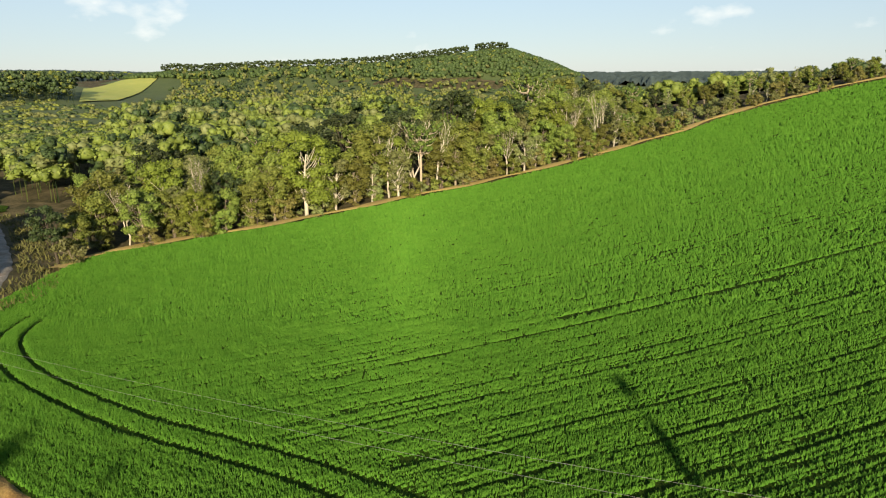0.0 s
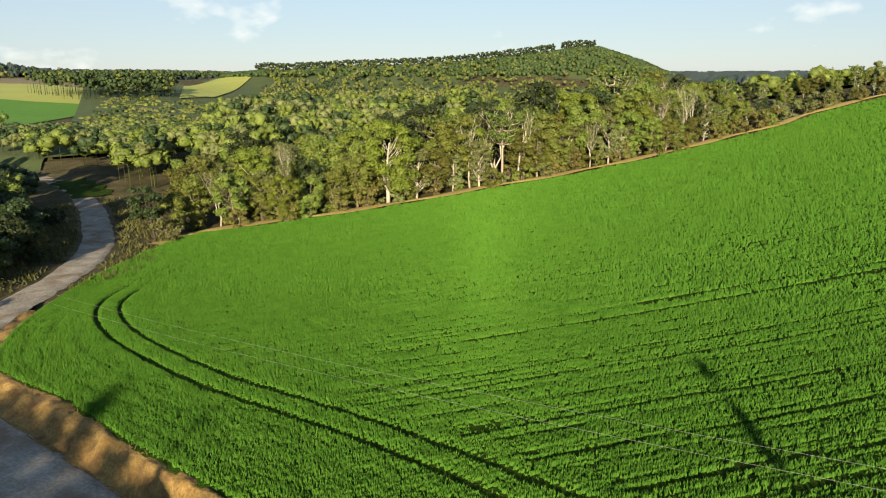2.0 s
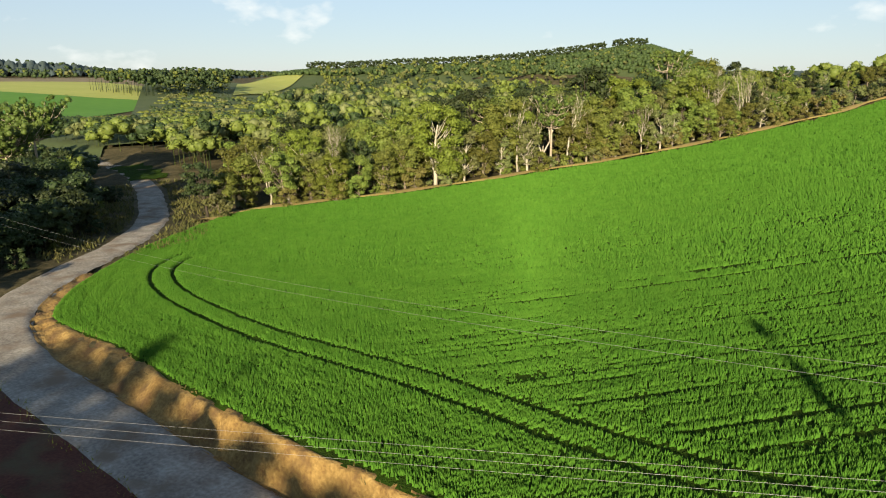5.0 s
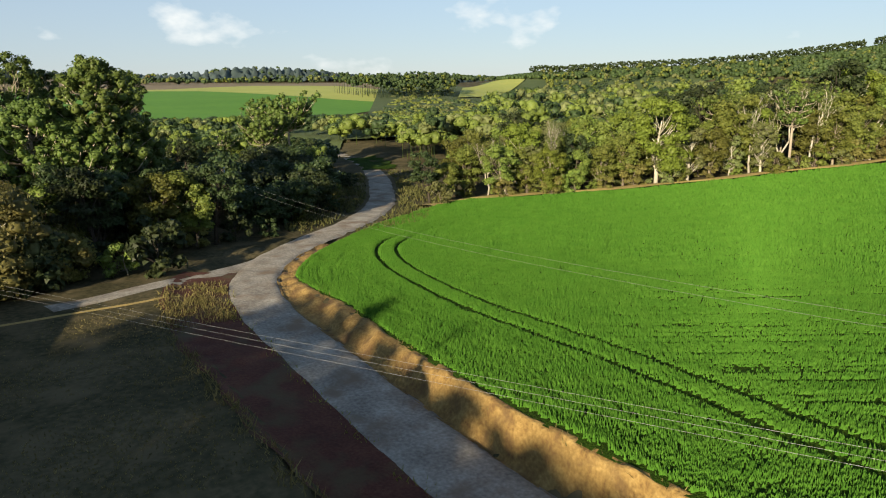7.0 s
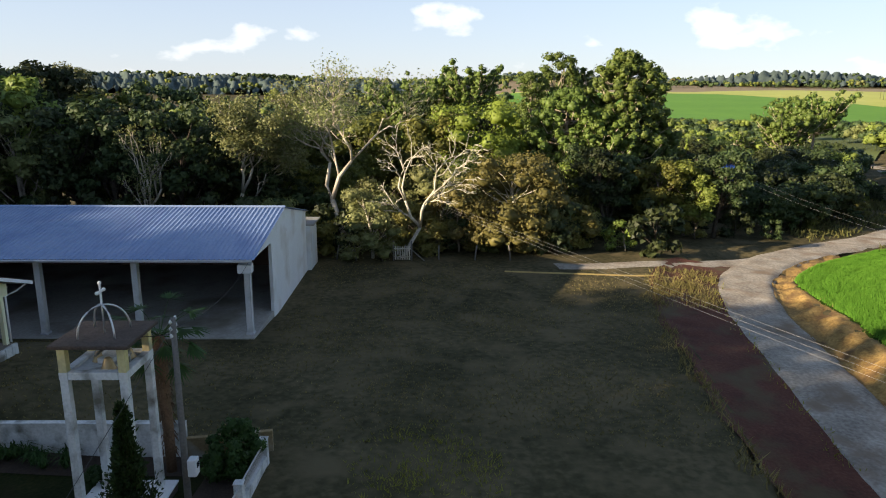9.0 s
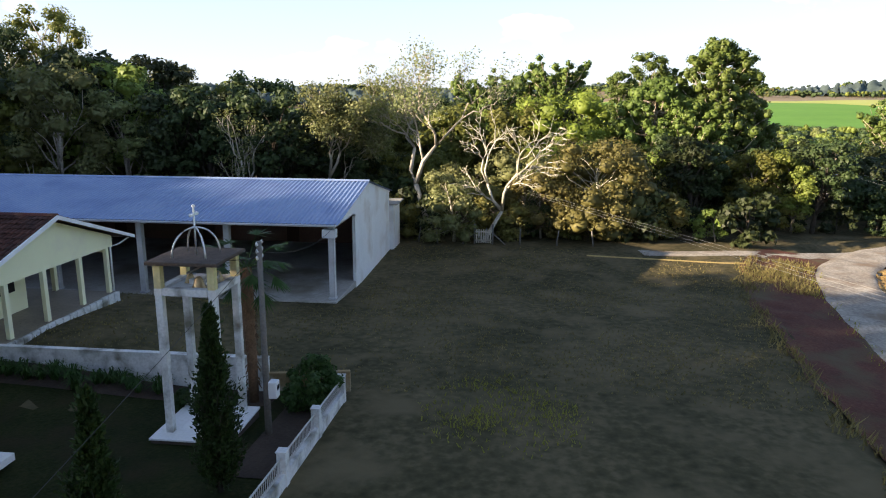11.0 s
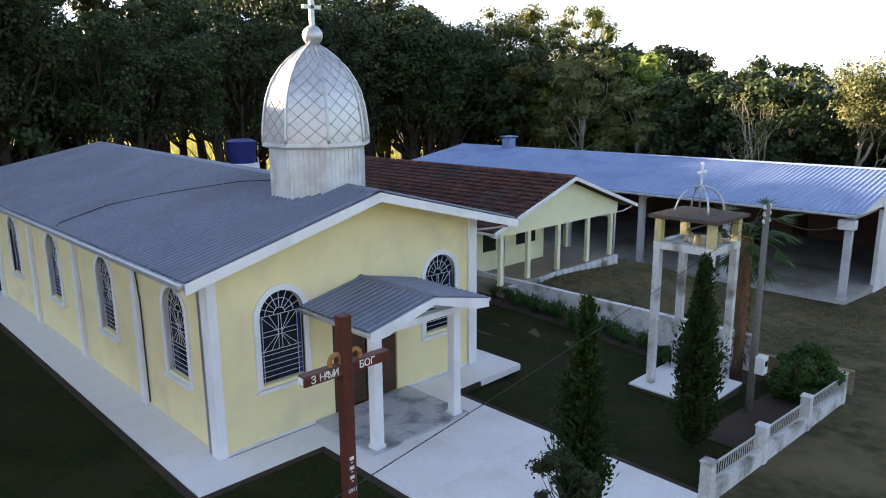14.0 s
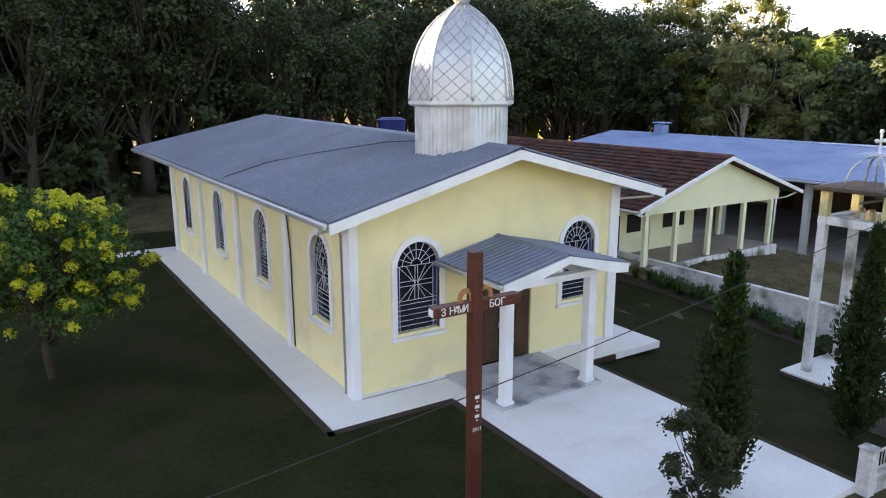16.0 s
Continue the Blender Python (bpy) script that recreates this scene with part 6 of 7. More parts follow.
def shed():
    sh = thing("market_shed", (0, 0, 0), 0, "long open-fronted shed with a sky-tinted ribbed metal roof", "shed")
    xf, xr, xb, y0, y1, zf, zr, zb = 30.3, 38.7, 47.15, -5.0, 29.5, 2.78, 4.2, 2.48
    part("floor_slab", box(30.6, -4.7, -3.2, 46.9, y1, -1.72, 0.03), M["slab_dusty"], sh)
    part("roof", corrugated(xr, zr, xf, zf, y0, y1, 0.27, 0.05).mesh("roof", M["sky_tinted_metal"]), None, sh, "ribbed metal roof sheets tinted with reflected sky blue")
    part("roof", corrugated(xr, zr, xb, zb, y0, y1, 0.27, 0.05).mesh("roof", M["sky_tinted_metal"]), None, sh, "ribbed metal roof sheets tinted with reflected sky blue")
    part("ridge_cap", polygon_prism([(xr - 0.25, zr + 0.0), (xr, zr + 0.09), (xr + 0.25, zr + 0.0), (xr, zr + 0.05)], y0, y1), M["sky_tinted_metal"], sh)
    for y in (-4.35, 1.75, 7.0, 12.4, 17.8, 23.2, 28.6):
        p = part("post", box(31.12, y - 0.17, -1.72, 31.46, y + 0.17, 2.55, 0.02), M["concrete_pale"], sh, "square concrete post")
        part("post_base", box(31.07, y - 0.22, -1.72, 31.51, y + 0.22, -1.6, 0.02), M["slab"], p)
        part("truss", box(31.46, y - 0.06, 2.3, 46.5, y + 0.06, 2.5), M["steel"], sh)
        for k in range(8):
            x = 31.5 + k * 1.85
            z = lambda q: zf + (zr - zf) * min(1, (q - xf) / (xr - xf)) if q < xr else zr + (zb - zr) * (q - xr) / (xb - xr)
            tube("truss_web", [(x, y, 2.45), (x + 0.9, y, z(x + 0.9) - 0.12), (x + 1.8, y, 2.45)], 0.03, M["steel"], sh, 4)
    part("eave_beam", box(31.2, -4.5, 2.5, 31.38, y1 - 0.2, 2.64), M["steel"], sh)
    part("gutter", box(xf - 0.14, y0 + 0.1, zf - 0.14, xf - 0.01, y1, zf - 0.02, 0.02), M["steel"], sh)
    # end wall and its gable
    part("end_wall", box(35.4, -4.75, -3.0, 46.9, -4.55, 2.42), M["white_shed"], sh, "whitewashed end wall with earth splashes")
    part("gable_sheet", polygon_prism([(31.0, 2.66), (31.0, zf + 0.02), (xr, zr - 0.06), (46.9, zb + 0.0), (46.9, 2.425), (35.4, 2.425), (34.8, 2.66)], -4.82, -4.78), M["white_shed"], sh, "pale painted gable sheet")
    part("back_wall", box(46.7, -4.54, -3.0, 46.9, y1, 2.35), M["brick_wall"], sh)
    part("far_wall", box(31.4, y1 - 0.2, -1.72, 46.7, y1, 2.6), M["brick_wall"], sh)
    for y in (2.5, 9.5, 17):
        part("door", box(46.66, y, -1.7, 46.69, y + 1.0, 0.5), M["door_wood"], sh)
    # lean-to
    lt = part("lean_to", box(46.95, -5.05, -3.0, 49.9, 3.0, 1.3), M["white_shed"], sh, "small whitewashed lean-to")
    part("lean_to_roof", box(46.93, -5.35, 1.33, 50.2, 3.3, 1.43, 0.02), M["concrete"], lt)
    part("lean_to_door", box(47.6, -5.075, -2.0, 48.5, -5.052, 0.4), M["box_grey"], lt)
    part("lamp_bar", box(30.55, -4.75, 1.95, 31.1, -4.0, 2.42, 0.03), M["box_grey"], sh, "pale floodlight under the eave")
    # roof vent
    v = part("roof_vent", box(38.1, 23.4, zr - 0.4, 38.9, 24.2, zr + 0.75, 0.03), M["sky_tinted_metal"], sh, "boxy sheet-metal roof vent")
    part("vent_cap", box(37.95, 23.25, zr + 0.85, 39.05, 24.35, zr + 0.95, 0.03), M["sky_tinted_metal"], v)
    for dx in (0.05, 0.75):
        part("vent_leg", box(38.1 + dx - 0.03, 23.8, zr + 0.7, 38.1 + dx + 0.03, 23.86, zr + 0.86), M["steel"], v)
    return sh


M["slab_dusty"] = mat("slab_dusty", (0.28, 0.26, 0.23), (0.42, 0.4, 0.36), scale=0.4, fine=6, bump=0.2, depth=0.01, rough=0.9, stain=(0.2, 0.17, 0.13), stain_scale=0.3)
M["white_shed"] = mat("white_shed", (0.7, 0.7, 0.7), (0.8, 0.8, 0.8), scale=0.5, fine=10, bump=0.2, depth=0.01, rough=0.9, stain=(0.6, 0.56, 0.52), stain_scale=0.5)
M["brick_wall"] = mat("brick_wall", (0.16, 0.1, 0.075), (0.24, 0.15, 0.11), scale=0.6, fine=7, bump=0.4, rough=0.95)
M["concrete_pale"] = mat("concrete_pale", (0.46, 0.46, 0.46), (0.58, 0.58, 0.58), scale=0.8, fine=12, bump=0.3, rough=0.9, stain=(0.36, 0.35, 0.34), stain_scale=0.9)
shed()


def bell_tower():
    bz = -0.32
    tw = thing("bell_tower", (12.95, -5.3, bz), 0, "weathered white open bell tower on four square legs", "tower")
    bx = 0.8
    for sx in (-1, 1):
        for sy in (-1, 1):
            x, y = sx * bx, sy * bx
            part("leg", box(x - 0.11, y - 0.11, 0.03, x + 0.11, y + 0.11, 4.35, 0.02), M["worn_white"], tw)
            part("upper_leg", box(x - 0.112, y - 0.112, 4.5, x + 0.112, y + 0.112, 5.22, 0.02), M["tower_yellow"], tw, "faded yellow upper leg")
    for sx in (-1, 1):
        part("ring_beam", box(sx * bx - 0.12, -0.67, 4.3, sx * bx + 0.12, 0.67, 4.52, 0.02), M["worn_white"], tw)
        part("ring_beam", box(-0.92, sx * bx - 0.12, 4.302, 0.92, sx * bx + 0.12, 4.518, 0.02), M["worn_white"], tw)
    part("bell_deck", box(-0.78, -0.78, 4.36, 0.78, 0.78, 4.44, 0.01), M["worn_white"], tw)
    part("roof_slab", box(-1.07, -1.07, 5.22, 1.07, 1.07, 5.33, 0.03), M["dark_slab"], tw, "dark mossy concrete roof slab")
    # bent pipe crown and cross
    for turn in (45, 135):
        a = radians(turn)
        pts = [(0.72 * math.cos(t) * math.cos(a), 0.72 * math.cos(t) * math.sin(a), 5.33 + 0.82 * math.sin(t)) for t in np.linspace(0, math.pi, 17)]
        tube("crown_pipe", pts, 0.028, M["steel"], tw, 6)
    tube("crown_mast", [(0, 0, 5.33), (0, 0, 6.6)], 0.025, M["steel"], tw, 6)
    c = part("tower_cross", box(-0.035, -0.02, 6.2, 0.035, 0.02, 6.78, 0.008), M["letter"], tw, "small pale trefoil cross")
    part("cross_bar", box(-0.2, -0.02, 6.5, 0.2, 0.02, 6.57, 0.008), M["letter"], c)
    for p in ((-0.2, 6.535), (0.2, 6.535), (0, 6.78)):
        bm = bmesh.new()
        bmesh.ops.create_uvsphere(bm, u_segments=10, v_segments=6, radius=0.055)
        bmesh.ops.translate(bm, verts=bm.verts[:], vec=(p[0], 0, p[1]))
        part("cross_knob", bm, M["letter"], c)
    # small things standing on the deck
    for x, y, s in ((-0.5, -0.25, 1.0), (0.35, -0.45, 0.9), (0.1, 0.3, 0.8)):
        prof = [(0.0, 0.34), (0.06, 0.34), (0.1, 0.3), (0.13, 0.22), (0.17, 0.08), (0.22, 0.0)]
        h = Heap()
        n = 14
        vs = [(x + r * s * math.cos(2 * math.pi * k / n), y + r * s * math.sin(2 * math.pi * k / n), 4.46 + z * s) for r, z in prof for k in range(n)]
        h.add(vs, [(i * n + k, i * n + (k + 1) % n, (i + 1) * n + (k + 1) % n, (i + 1) * n + k) for i in range(len(prof) - 1) for k in range(n)])
        part("bell", h.mesh("bell", M["bell_bronze"], True), None, tw, "dull bronze bell")
    tube("bell_beam", [(-0.75, -0.05, 4.95), (0.75, -0.05, 4.95)], 0.04, M["pole_wood"], tw, 6)
    part("deck_box", box(-0.1, -0.2, 4.44, 0.5, 0.25, 4.6, 0.02), M["worn_white"], tw)
    for x in (-0.62, 0.05):
        k = part("deck_cross", box(x - 0.03, -0.62, 4.44, x + 0.03, -0.58, 4.8, 0.005), M["worn_white"], tw)
        part("deck_cross_bar", box(x - 0.12, -0.62, 4.64, x + 0.12, -0.58, 4.7, 0.005), M["worn_white"], k)
    # tiled pad
    n, half = 4, 1.24
    s = 2 * half / n
    part("pad_base", box(-half - 0.06, -half + 0.04, -0.3, half - 0.14, half - 0.04, -0.012, 0.01), M["dark_slab"], tw, "dark inset base under the pad tiles")
    bm = box(0.004, 0.004, -0.012, s - 0.004, s - 0.004, 0.045, 0.006)
    me = bpy.data.meshes.new("pad_tile"); bm.to_mesh(me); bm.free(); me.materials.append(M["walk_tile"])
    for i in range(n):
        for j in range(n):
            ob = new("pad_tile", me); ob.parent = tw; ob.location = (-half + i * s - 0.1, -half + j * s, 0)
    return tw


M["tower_yellow"] = mat("tower_yellow", (0.5, 0.43, 0.2), (0.66, 0.58, 0.3), scale=0.9, fine=12, bump=0.3, rough=0.9, stain=(0.35, 0.3, 0.2), stain_scale=1.2)
M["bell_bronze"] = mat("bell_bronze", (0.3, 0.22, 0.12), (0.42, 0.32, 0.18), scale=2, fine=14, rough=0.5, metal=0.8, bump=0.1)
bell_tower()


def walls_and_fence():
    # long garden wall
    w = thing("garden_wall", (0, 0, 0), 0, "low whitewashed garden wall stained with algae", "wall")
    pts = [(16.45, 22.0), (16.45, 6.4), (16.45, -2.0), (16.4, -6.0)]
    for a, b in zip(pts, pts[1:]):
        part("wall_panel", box(min(a[0], b[0]) - 0.09, b[1], -1.5, max(a[0], b[0]) + 0.09, a[1], 0.46, 0.02), M["worn_white"], w)
        part("coping", box(min(a[0], b[0]) - 0.12, b[1], 0.462, max(a[0], b[0]) + 0.12, a[1], 0.51, 0.012), M["worn_white"], w)
    seg = part("wall_panel", box(-0.09, 0, -1.5, 0.09, 2.9, -0.05, 0.02), M["ochre_wall"], w, "ochre-stained bare end of the wall")
    seg.matrix_basis = pose(16.36, -6.0, 0, 0, 0, 180 + 11)
    # fence: low wall with railings between pillars
    f = thing("railing_fence", (0, 0, 0), 0, "low stained white wall with pillars and pale iron railings", "fence")
    xs = (-14.0, -10.2, -6.4, -2.6, 1.2, 2.2, 6.85, 9.75, 12.78, 15.8)
    y = -8.8
    for x in xs:
        g = ground_at(x, y)
        p = part("pillar", box(x - 0.13, y - 0.13, g - 0.4, x + 0.13, y + 0.13, g + 0.95, 0.02), M["worn_white"], f)
        part("pillar_cap", box(x - 0.15, y - 0.15, g + 0.952, x + 0.15, y + 0.15, g + 0.99, 0.015), M["worn_white"], p)
    for a, b in zip(xs, xs[1:]):
        if a == 2.2:
            continue
        ga, gb = ground_at(a, y), ground_at(b, y)
        part("low_wall", polygon_prism([(a + 0.131, ga - 0.5), (b - 0.131, gb - 0.5), (b - 0.131, gb + 0.38), (a + 0.131, ga + 0.38)], y - 0.1, y + 0.1), M["worn_white"], f)
        pan = part("railing", polygon_prism([(a + 0.131, ga + 0.80), (b - 0.131, gb + 0.80), (b - 0.131, gb + 0.835), (a + 0.131, ga + 0.835)], y - 0.02, y + 0.02), M["iron"], f)
        part("bottom_rail", polygon_prism([(a + 0.131, ga + 0.44), (b - 0.131, gb + 0.44), (b - 0.131, gb + 0.465), (a + 0.131, ga + 0.465)], y - 0.02, y + 0.02), M["iron"], pan)
        n = round((b - a - 0.3) / 0.125)
        for k in range(1, n):
            x = a + 0.15 + (b - a - 0.3) * k / n
            g = ga + (gb - ga) * (x - a) / (b - a)
            ob = new("bar", BAR)
            ob.parent = pan
            ob.location = (x, y, g + 0.465)
    return f


M["ochre_wall"] = mat("ochre_wall", (0.2, 0.14, 0.07), (0.34, 0.26, 0.14), scale=0.9, fine=10, bump=0.4, rough=0.95, stain=(0.45, 0.43, 0.38), stain_scale=0.8)
M["iron"] = mat("iron", (0.42, 0.41, 0.4), (0.55, 0.54, 0.52), scale=2, fine=20, bump=0.1, rough=0.6, metal=0.2)
BAR = bpy.data.meshes.new("bar")
_b = box(-0.009, -0.009, 0, 0.009, 0.009, 0.337)
_b.to_mesh(BAR); _b.free(); BAR.materials.append(M["iron"])
walls_and_fence()


def lettering(text, size, parent, at, rx, name, depth=0.004):
    cu = bpy.data.curves.new("lettering", "FONT")
    cu.body, cu.size, cu.extrude, cu.align_x, cu.align_y = text, size, depth, "CENTER", "CENTER"
    tmp = new("lettering_source", cu)
    bpy.context.view_layer.update()
    me = bpy.data.meshes.new_from_object(tmp.evaluated_get(bpy.context.evaluated_depsgraph_get()))
    bpy.data.objects.remove(tmp)
    me.materials.clear(); me.materials.append(M["letter"])
    ob = part(name, me, None, parent, "white painted lettering")
    ob.matrix_basis = pose(*at, rx, 0, 0)
    return ob


def mission_cross():
    c = thing("wooden_cross", (0.08, -5.3, ground_at(0.08, -5.3)), 0, "tall dark red wooden cross with white lettering", "cross")
    part("upright", box(-0.11, -0.1, -0.3, 0.11, 0.1, 4.85, 0.02), M["cross_wood"], c)
    arm = part("arm", box(-0.86, -0.085, 3.8, 0.94, 0.115, 3.99, 0.018), M["cross_wood"], c)
    part("end_cap", box(-0.885, -0.05, 3.83, -0.861, 0.08, 3.96, 0.01), M["letter"], arm, "white painted arm end")
    for word, width, mid in (("З НАМИ", 0.53, -0.47), ("БОГ", 0.36, 0.42)):
        step = width / len(word)
        for k, ch in enumerate(word):
            if ch != " ":
                lettering(ch, 0.185, arm, (mid + (k - (len(word) - 1) / 2) * step, -0.09, 3.895), 90, "letter")
    for k, ch in enumerate("2011"):
        lettering(ch, 0.1, c, ((k - 1.5) * 0.05, -0.106, 1.62), 90, "digit")
    for z in (2.2, 2.02, 1.84):
        part("date_mark", box(-0.045, -0.107, z, 0.045, -0.1, z + 0.06), M["letter"], c, "white painted mark")
        part("date_dash", box(-0.02, -0.107, z - 0.055, 0.02, -0.1, z - 0.04), M["letter"], c)
    for s in (-1, 1):
        pts = [(s * 0.2 + 0.12 * math.cos(t), -0.02, 4.06 + 0.13 * math.sin(t)) for t in np.linspace(-0.6, math.pi + 0.6, 14)]
        tube("wreath", pts, 0.045, M["rope"], c, 6, "withered brown wreath")
    return c


mission_cross()


def pole_and_wires():
    px, py = 12.75, -7.3
    g = ground_at(px, py)
    p = thing("service_pole", (px, py, g), 0, "slender grey service pole with meter box and insulators", "utility pole")
    tube("shaft", [(0, 0, -0.4), (0, 0, 6.05)], [0.11, 0.075], M["pole_wood"], p, 10)
    m = part("meter_box", box(-0.16, -0.36, 1.25, 0.16, -0.1, 1.78, 0.03), M["box_grey"], p, "pale grey meter box")
    part("meter_window", box(-0.08, -0.37, 1.5, 0.08, -0.361, 1.66), M["glass"], m)
    for z in (5.95, 5.75, 5.55):
        tube("bracket", [(-0.22, 0, z), (0.22, 0, z)], 0.018, M["steel"], p, 5)
        for s in (-0.2, 0.2):
            tube("insulator", [(s, 0, z), (s, 0, z + 0.05), (s, 0, z + 0.11)], [0.035, 0.045, 0.02], M["worn_white"], p, 8)
    tube("conduit", [(0.1, 0, 1.7), (0.1, 0, 5.4)], 0.02, M["steel"], p, 6)
    # service drop to the church and beyond
    def span(name, a, b, sag, r, m, label):
        pts = [Vector(a).lerp(Vector(b), t) - Vector((0, 0, sag * 4 * t * (1 - t))) for t in np.linspace(0, 1, 25)]
        v, f = tube_arrays(pts, [r] * 25, 5)
        return tagged(new(name, mesh_from(name, v, f, m, True)), label, "cable")
    span("overhead_cable", (px, py, g + 5.75), (31.2, -4.5, 2.5), 0.5, 0.01, M["black_wire"], "thin black cable from the pole to the shed")
    span("overhead_cable", (px, py, g + 5.85), (-14.0, -9.9, 3.9), 0.35, 0.007, M["black_wire"], "thin black cable slung over the churchyard path")
    span("overhead_cable", (px, py, g + 5.6), (13.7, -4.7, 4.7), 0.1, 0.012, M["black_wire"], "thin black cable from the pole to the bell tower")
    for k in range(3):
        o = Vector((-0.28, 0.85, 0.0)) * 0.6 * (k - 1)
        span("power_line", Vector((-26, -41.8, 5.0)) + o, Vector((52, -15.7, 1.9)) + o, 0.2, 0.0045, M["wire"], "thin pale overhead power line across the yard")
    for k in range(2):
        o = Vector((0.16, 0.95, -0.05)) * (1.1 * k - 0.5)
        span("power_line", Vector((-40, -29.5, 12.6)) + o, Vector((88, -51.0, 2.9)) + o, 3.6, 0.0045, M["wire"], "thin pale overhead power line above the crop")


pole_and_wires()


# ---------------------------------------------------------------- garden plants
def cypress(seed, h, r):
    """A ragged column of upswept feathery sprays."""
    rng = np.random.RandomState(seed)
    wood, twigs = Heap(), Heap()
    wood.tube([(0, 0, -0.2), (0, 0, h * 0.5), (0, 0, h * 0.97)], [0.08, 0.05, 0.01], 6)
    quads = []
    n = 900
    lobes = [(rng.rand() * 6.28, 0.08 + 0.62 * rng.rand(), 0.35 + 0.5 * rng.rand()) for q in range(11)]
    for k in range(n):
        u = (k + rng.rand()) / n
        z = h * (0.03 + 0.9 * u ** 1.15)
        lump = 0.75 + 0.45 * noise.noise((z * 1.3 + seed, 3.0 * math.sin(k), 2.0))
        a = rng.rand() * 2 * math.pi
        bulge = sum(g * math.exp(-((u - c) / 0.07) ** 2) * max(0.0, math.cos(a - b)) ** 3 for b, c, g in lobes)
        w = r * 1.12 * ((1 - u) ** 1.05) * (0.7 + 0.3 * min(1, u / 0.15)) * (lump * 0.85 + 0.55 * bulge) + 0.05
        d = Vector((math.cos(a), math.sin(a), 0))
        l = w * (0.6 + 0.5 * rng.rand())
        root = d * l * 0.3 + Vector((0, 0, z))
        tip = d * l + Vector((0, 0, z + 0.22 + l * (0.5 + 0.5 * rng.rand())))
        if k % 3 == 0:
            twigs.tube([(0, 0, z - 0.05), root, tip], [0.02, 0.012, 0.004], 3)
        for q in range(13):
            t = 0.1 + 0.9 * q / 12
            p = root.lerp(tip, t) + Vector(rng.normal(size=3).tolist()) * 0.07 * (1.25 - t)
            e = (tip - root).normalized() + Vector(rng.normal(size=3).tolist()) * 0.45
            e.normalize()
            s = e.cross(Vector(rng.normal(size=3).tolist())).normalized() * (0.02 + 0.015 * rng.rand())
            g = e * (0.09 + 0.08 * rng.rand())
            quads += [p - s * 0.5, p + g * 0.45 - s, p + g, p + g * 0.45 + s]
    v = np.array([tuple(p) for p in quads])
    return wood.mesh("trunk", M["dark_bark"], True), mesh_np("crown", v, np.arange(len(v)).reshape(-1, 4), M["leaf_cypress"]), twigs.mesh("branchwork", M["dark_bark"], True)


plant_tree("cypress", cypress(201, 4.75, 0.82), (4.2, -7.4), 0, 1, "dark green column-shaped cypress beside the path", "tree", "churchyard cypresses")
plant_tree("cypress", cypress(203, 5.05, 0.92), (9.15, -7.35), 40, 1, "dark green column-shaped cypress near the fence", "tree", "churchyard cypresses")


def palm():
    g = ground_at(15.3, -5.85)
    t = thing("palm", (15.3, -5.85, g), 0, "shaggy brown-stemmed palm beside the garden wall", "palm")
    rng = np.random.RandomState(7)
    h = Heap()
    h.tube([(0, 0, -0.2), (0.03, 0, 1.5), (0, 0.04, 3.4), (0, 0, 4.8)], [0.17, 0.17, 0.22, 0.15], 10)
    for k in range(150):
        z = 0.6 + 4.2 * rng.rand(); a = rng.rand() * 6.28
        p = Vector((0.19 * math.cos(a), 0.19 * math.sin(a), z))
        h.tube([p, p + Vector((0.1 * math.cos(a), 0.1 * math.sin(a), -0.2))], [0.022, 0.006], 3)
    part("trunk", h.mesh("trunk", M["palm_bark"], True), None, t)
    for k in range(22):
        a = k * 2.399
        up = 1.3 - 1.7 * k / 22
        stem = [Vector((math.cos(a) * r, math.sin(a) * r, 4.75 + up * r - 0.35 * r * r)) for r in (0.05, 0.35, 0.7, 1.0)]
        fr = Heap()
        fr.tube(stem, [0.02, 0.016, 0.012, 0.008], 4)
        hub = stem[-1]
        side = Vector((-math.sin(a), math.cos(a), 0))
        out = (stem[-1] - stem[-2]).normalized()
        for q in np.linspace(-1.25, 1.25, 15):
            d = (out * math.cos(q) + side * math.sin(q)) + Vector((0, 0, -0.25 - 0.2 * rng.rand()))
            n = d.cross(Vector((0, 0, 1))).normalized() * 0.03
            tip = hub + d * (0.55 + 0.15 * rng.rand())
            fr.add([hub - n, hub + n, hub + d * 0.3 + n * 1.3, tip, hub + d * 0.3 - n * 1.3], [(0, 1, 2, 4), (4, 2, 3)])
        part("frond", fr.mesh("frond", M["plant"]), None, t)


M["palm_bark"] = mat("palm_bark", (0.1, 0.055, 0.03), (0.2, 0.12, 0.07), scale=2, fine=14, bump=0.7, depth=0.04, rough=0.95)
palm()


def strappy_plants():
    rng = np.random.RandomState(9)
    for k in range(26):
        y = -2.3 + 7.4 * k / 25 + rng.normal() * 0.12
        x = 15.55 + rng.normal() * 0.2
        h = Heap()
        for q in range(34):
            a = rng.rand() * 6.28; L0 = 0.35 + 0.35 * rng.rand()
            d = Vector((math.cos(a), math.sin(a), 0)); n = Vector((-d.y, d.x, 0)) * 0.02
            b0 = Vector((rng.normal() * 0.06, rng.normal() * 0.06, 0))
            m1, m2 = b0 + d * L0 * 0.35 + Vector((0, 0, L0 * 0.75)), b0 + d * L0 * 0.95 + Vector((0, 0, L0 * 0.45))
            h.add([b0 - n, b0 + n, m1 + n, m2, m1 - n], [(0, 1, 2, 4), (4, 2, 3)])
        ob = thing("garden_plant", (x, y, ground_at(x, y) + 0.04), 0, "clump of strappy green leaves below the wall", "plant", "row of plants by the garden wall")
        part("leaves", h.mesh("leaves", M["plant"]), None, ob)


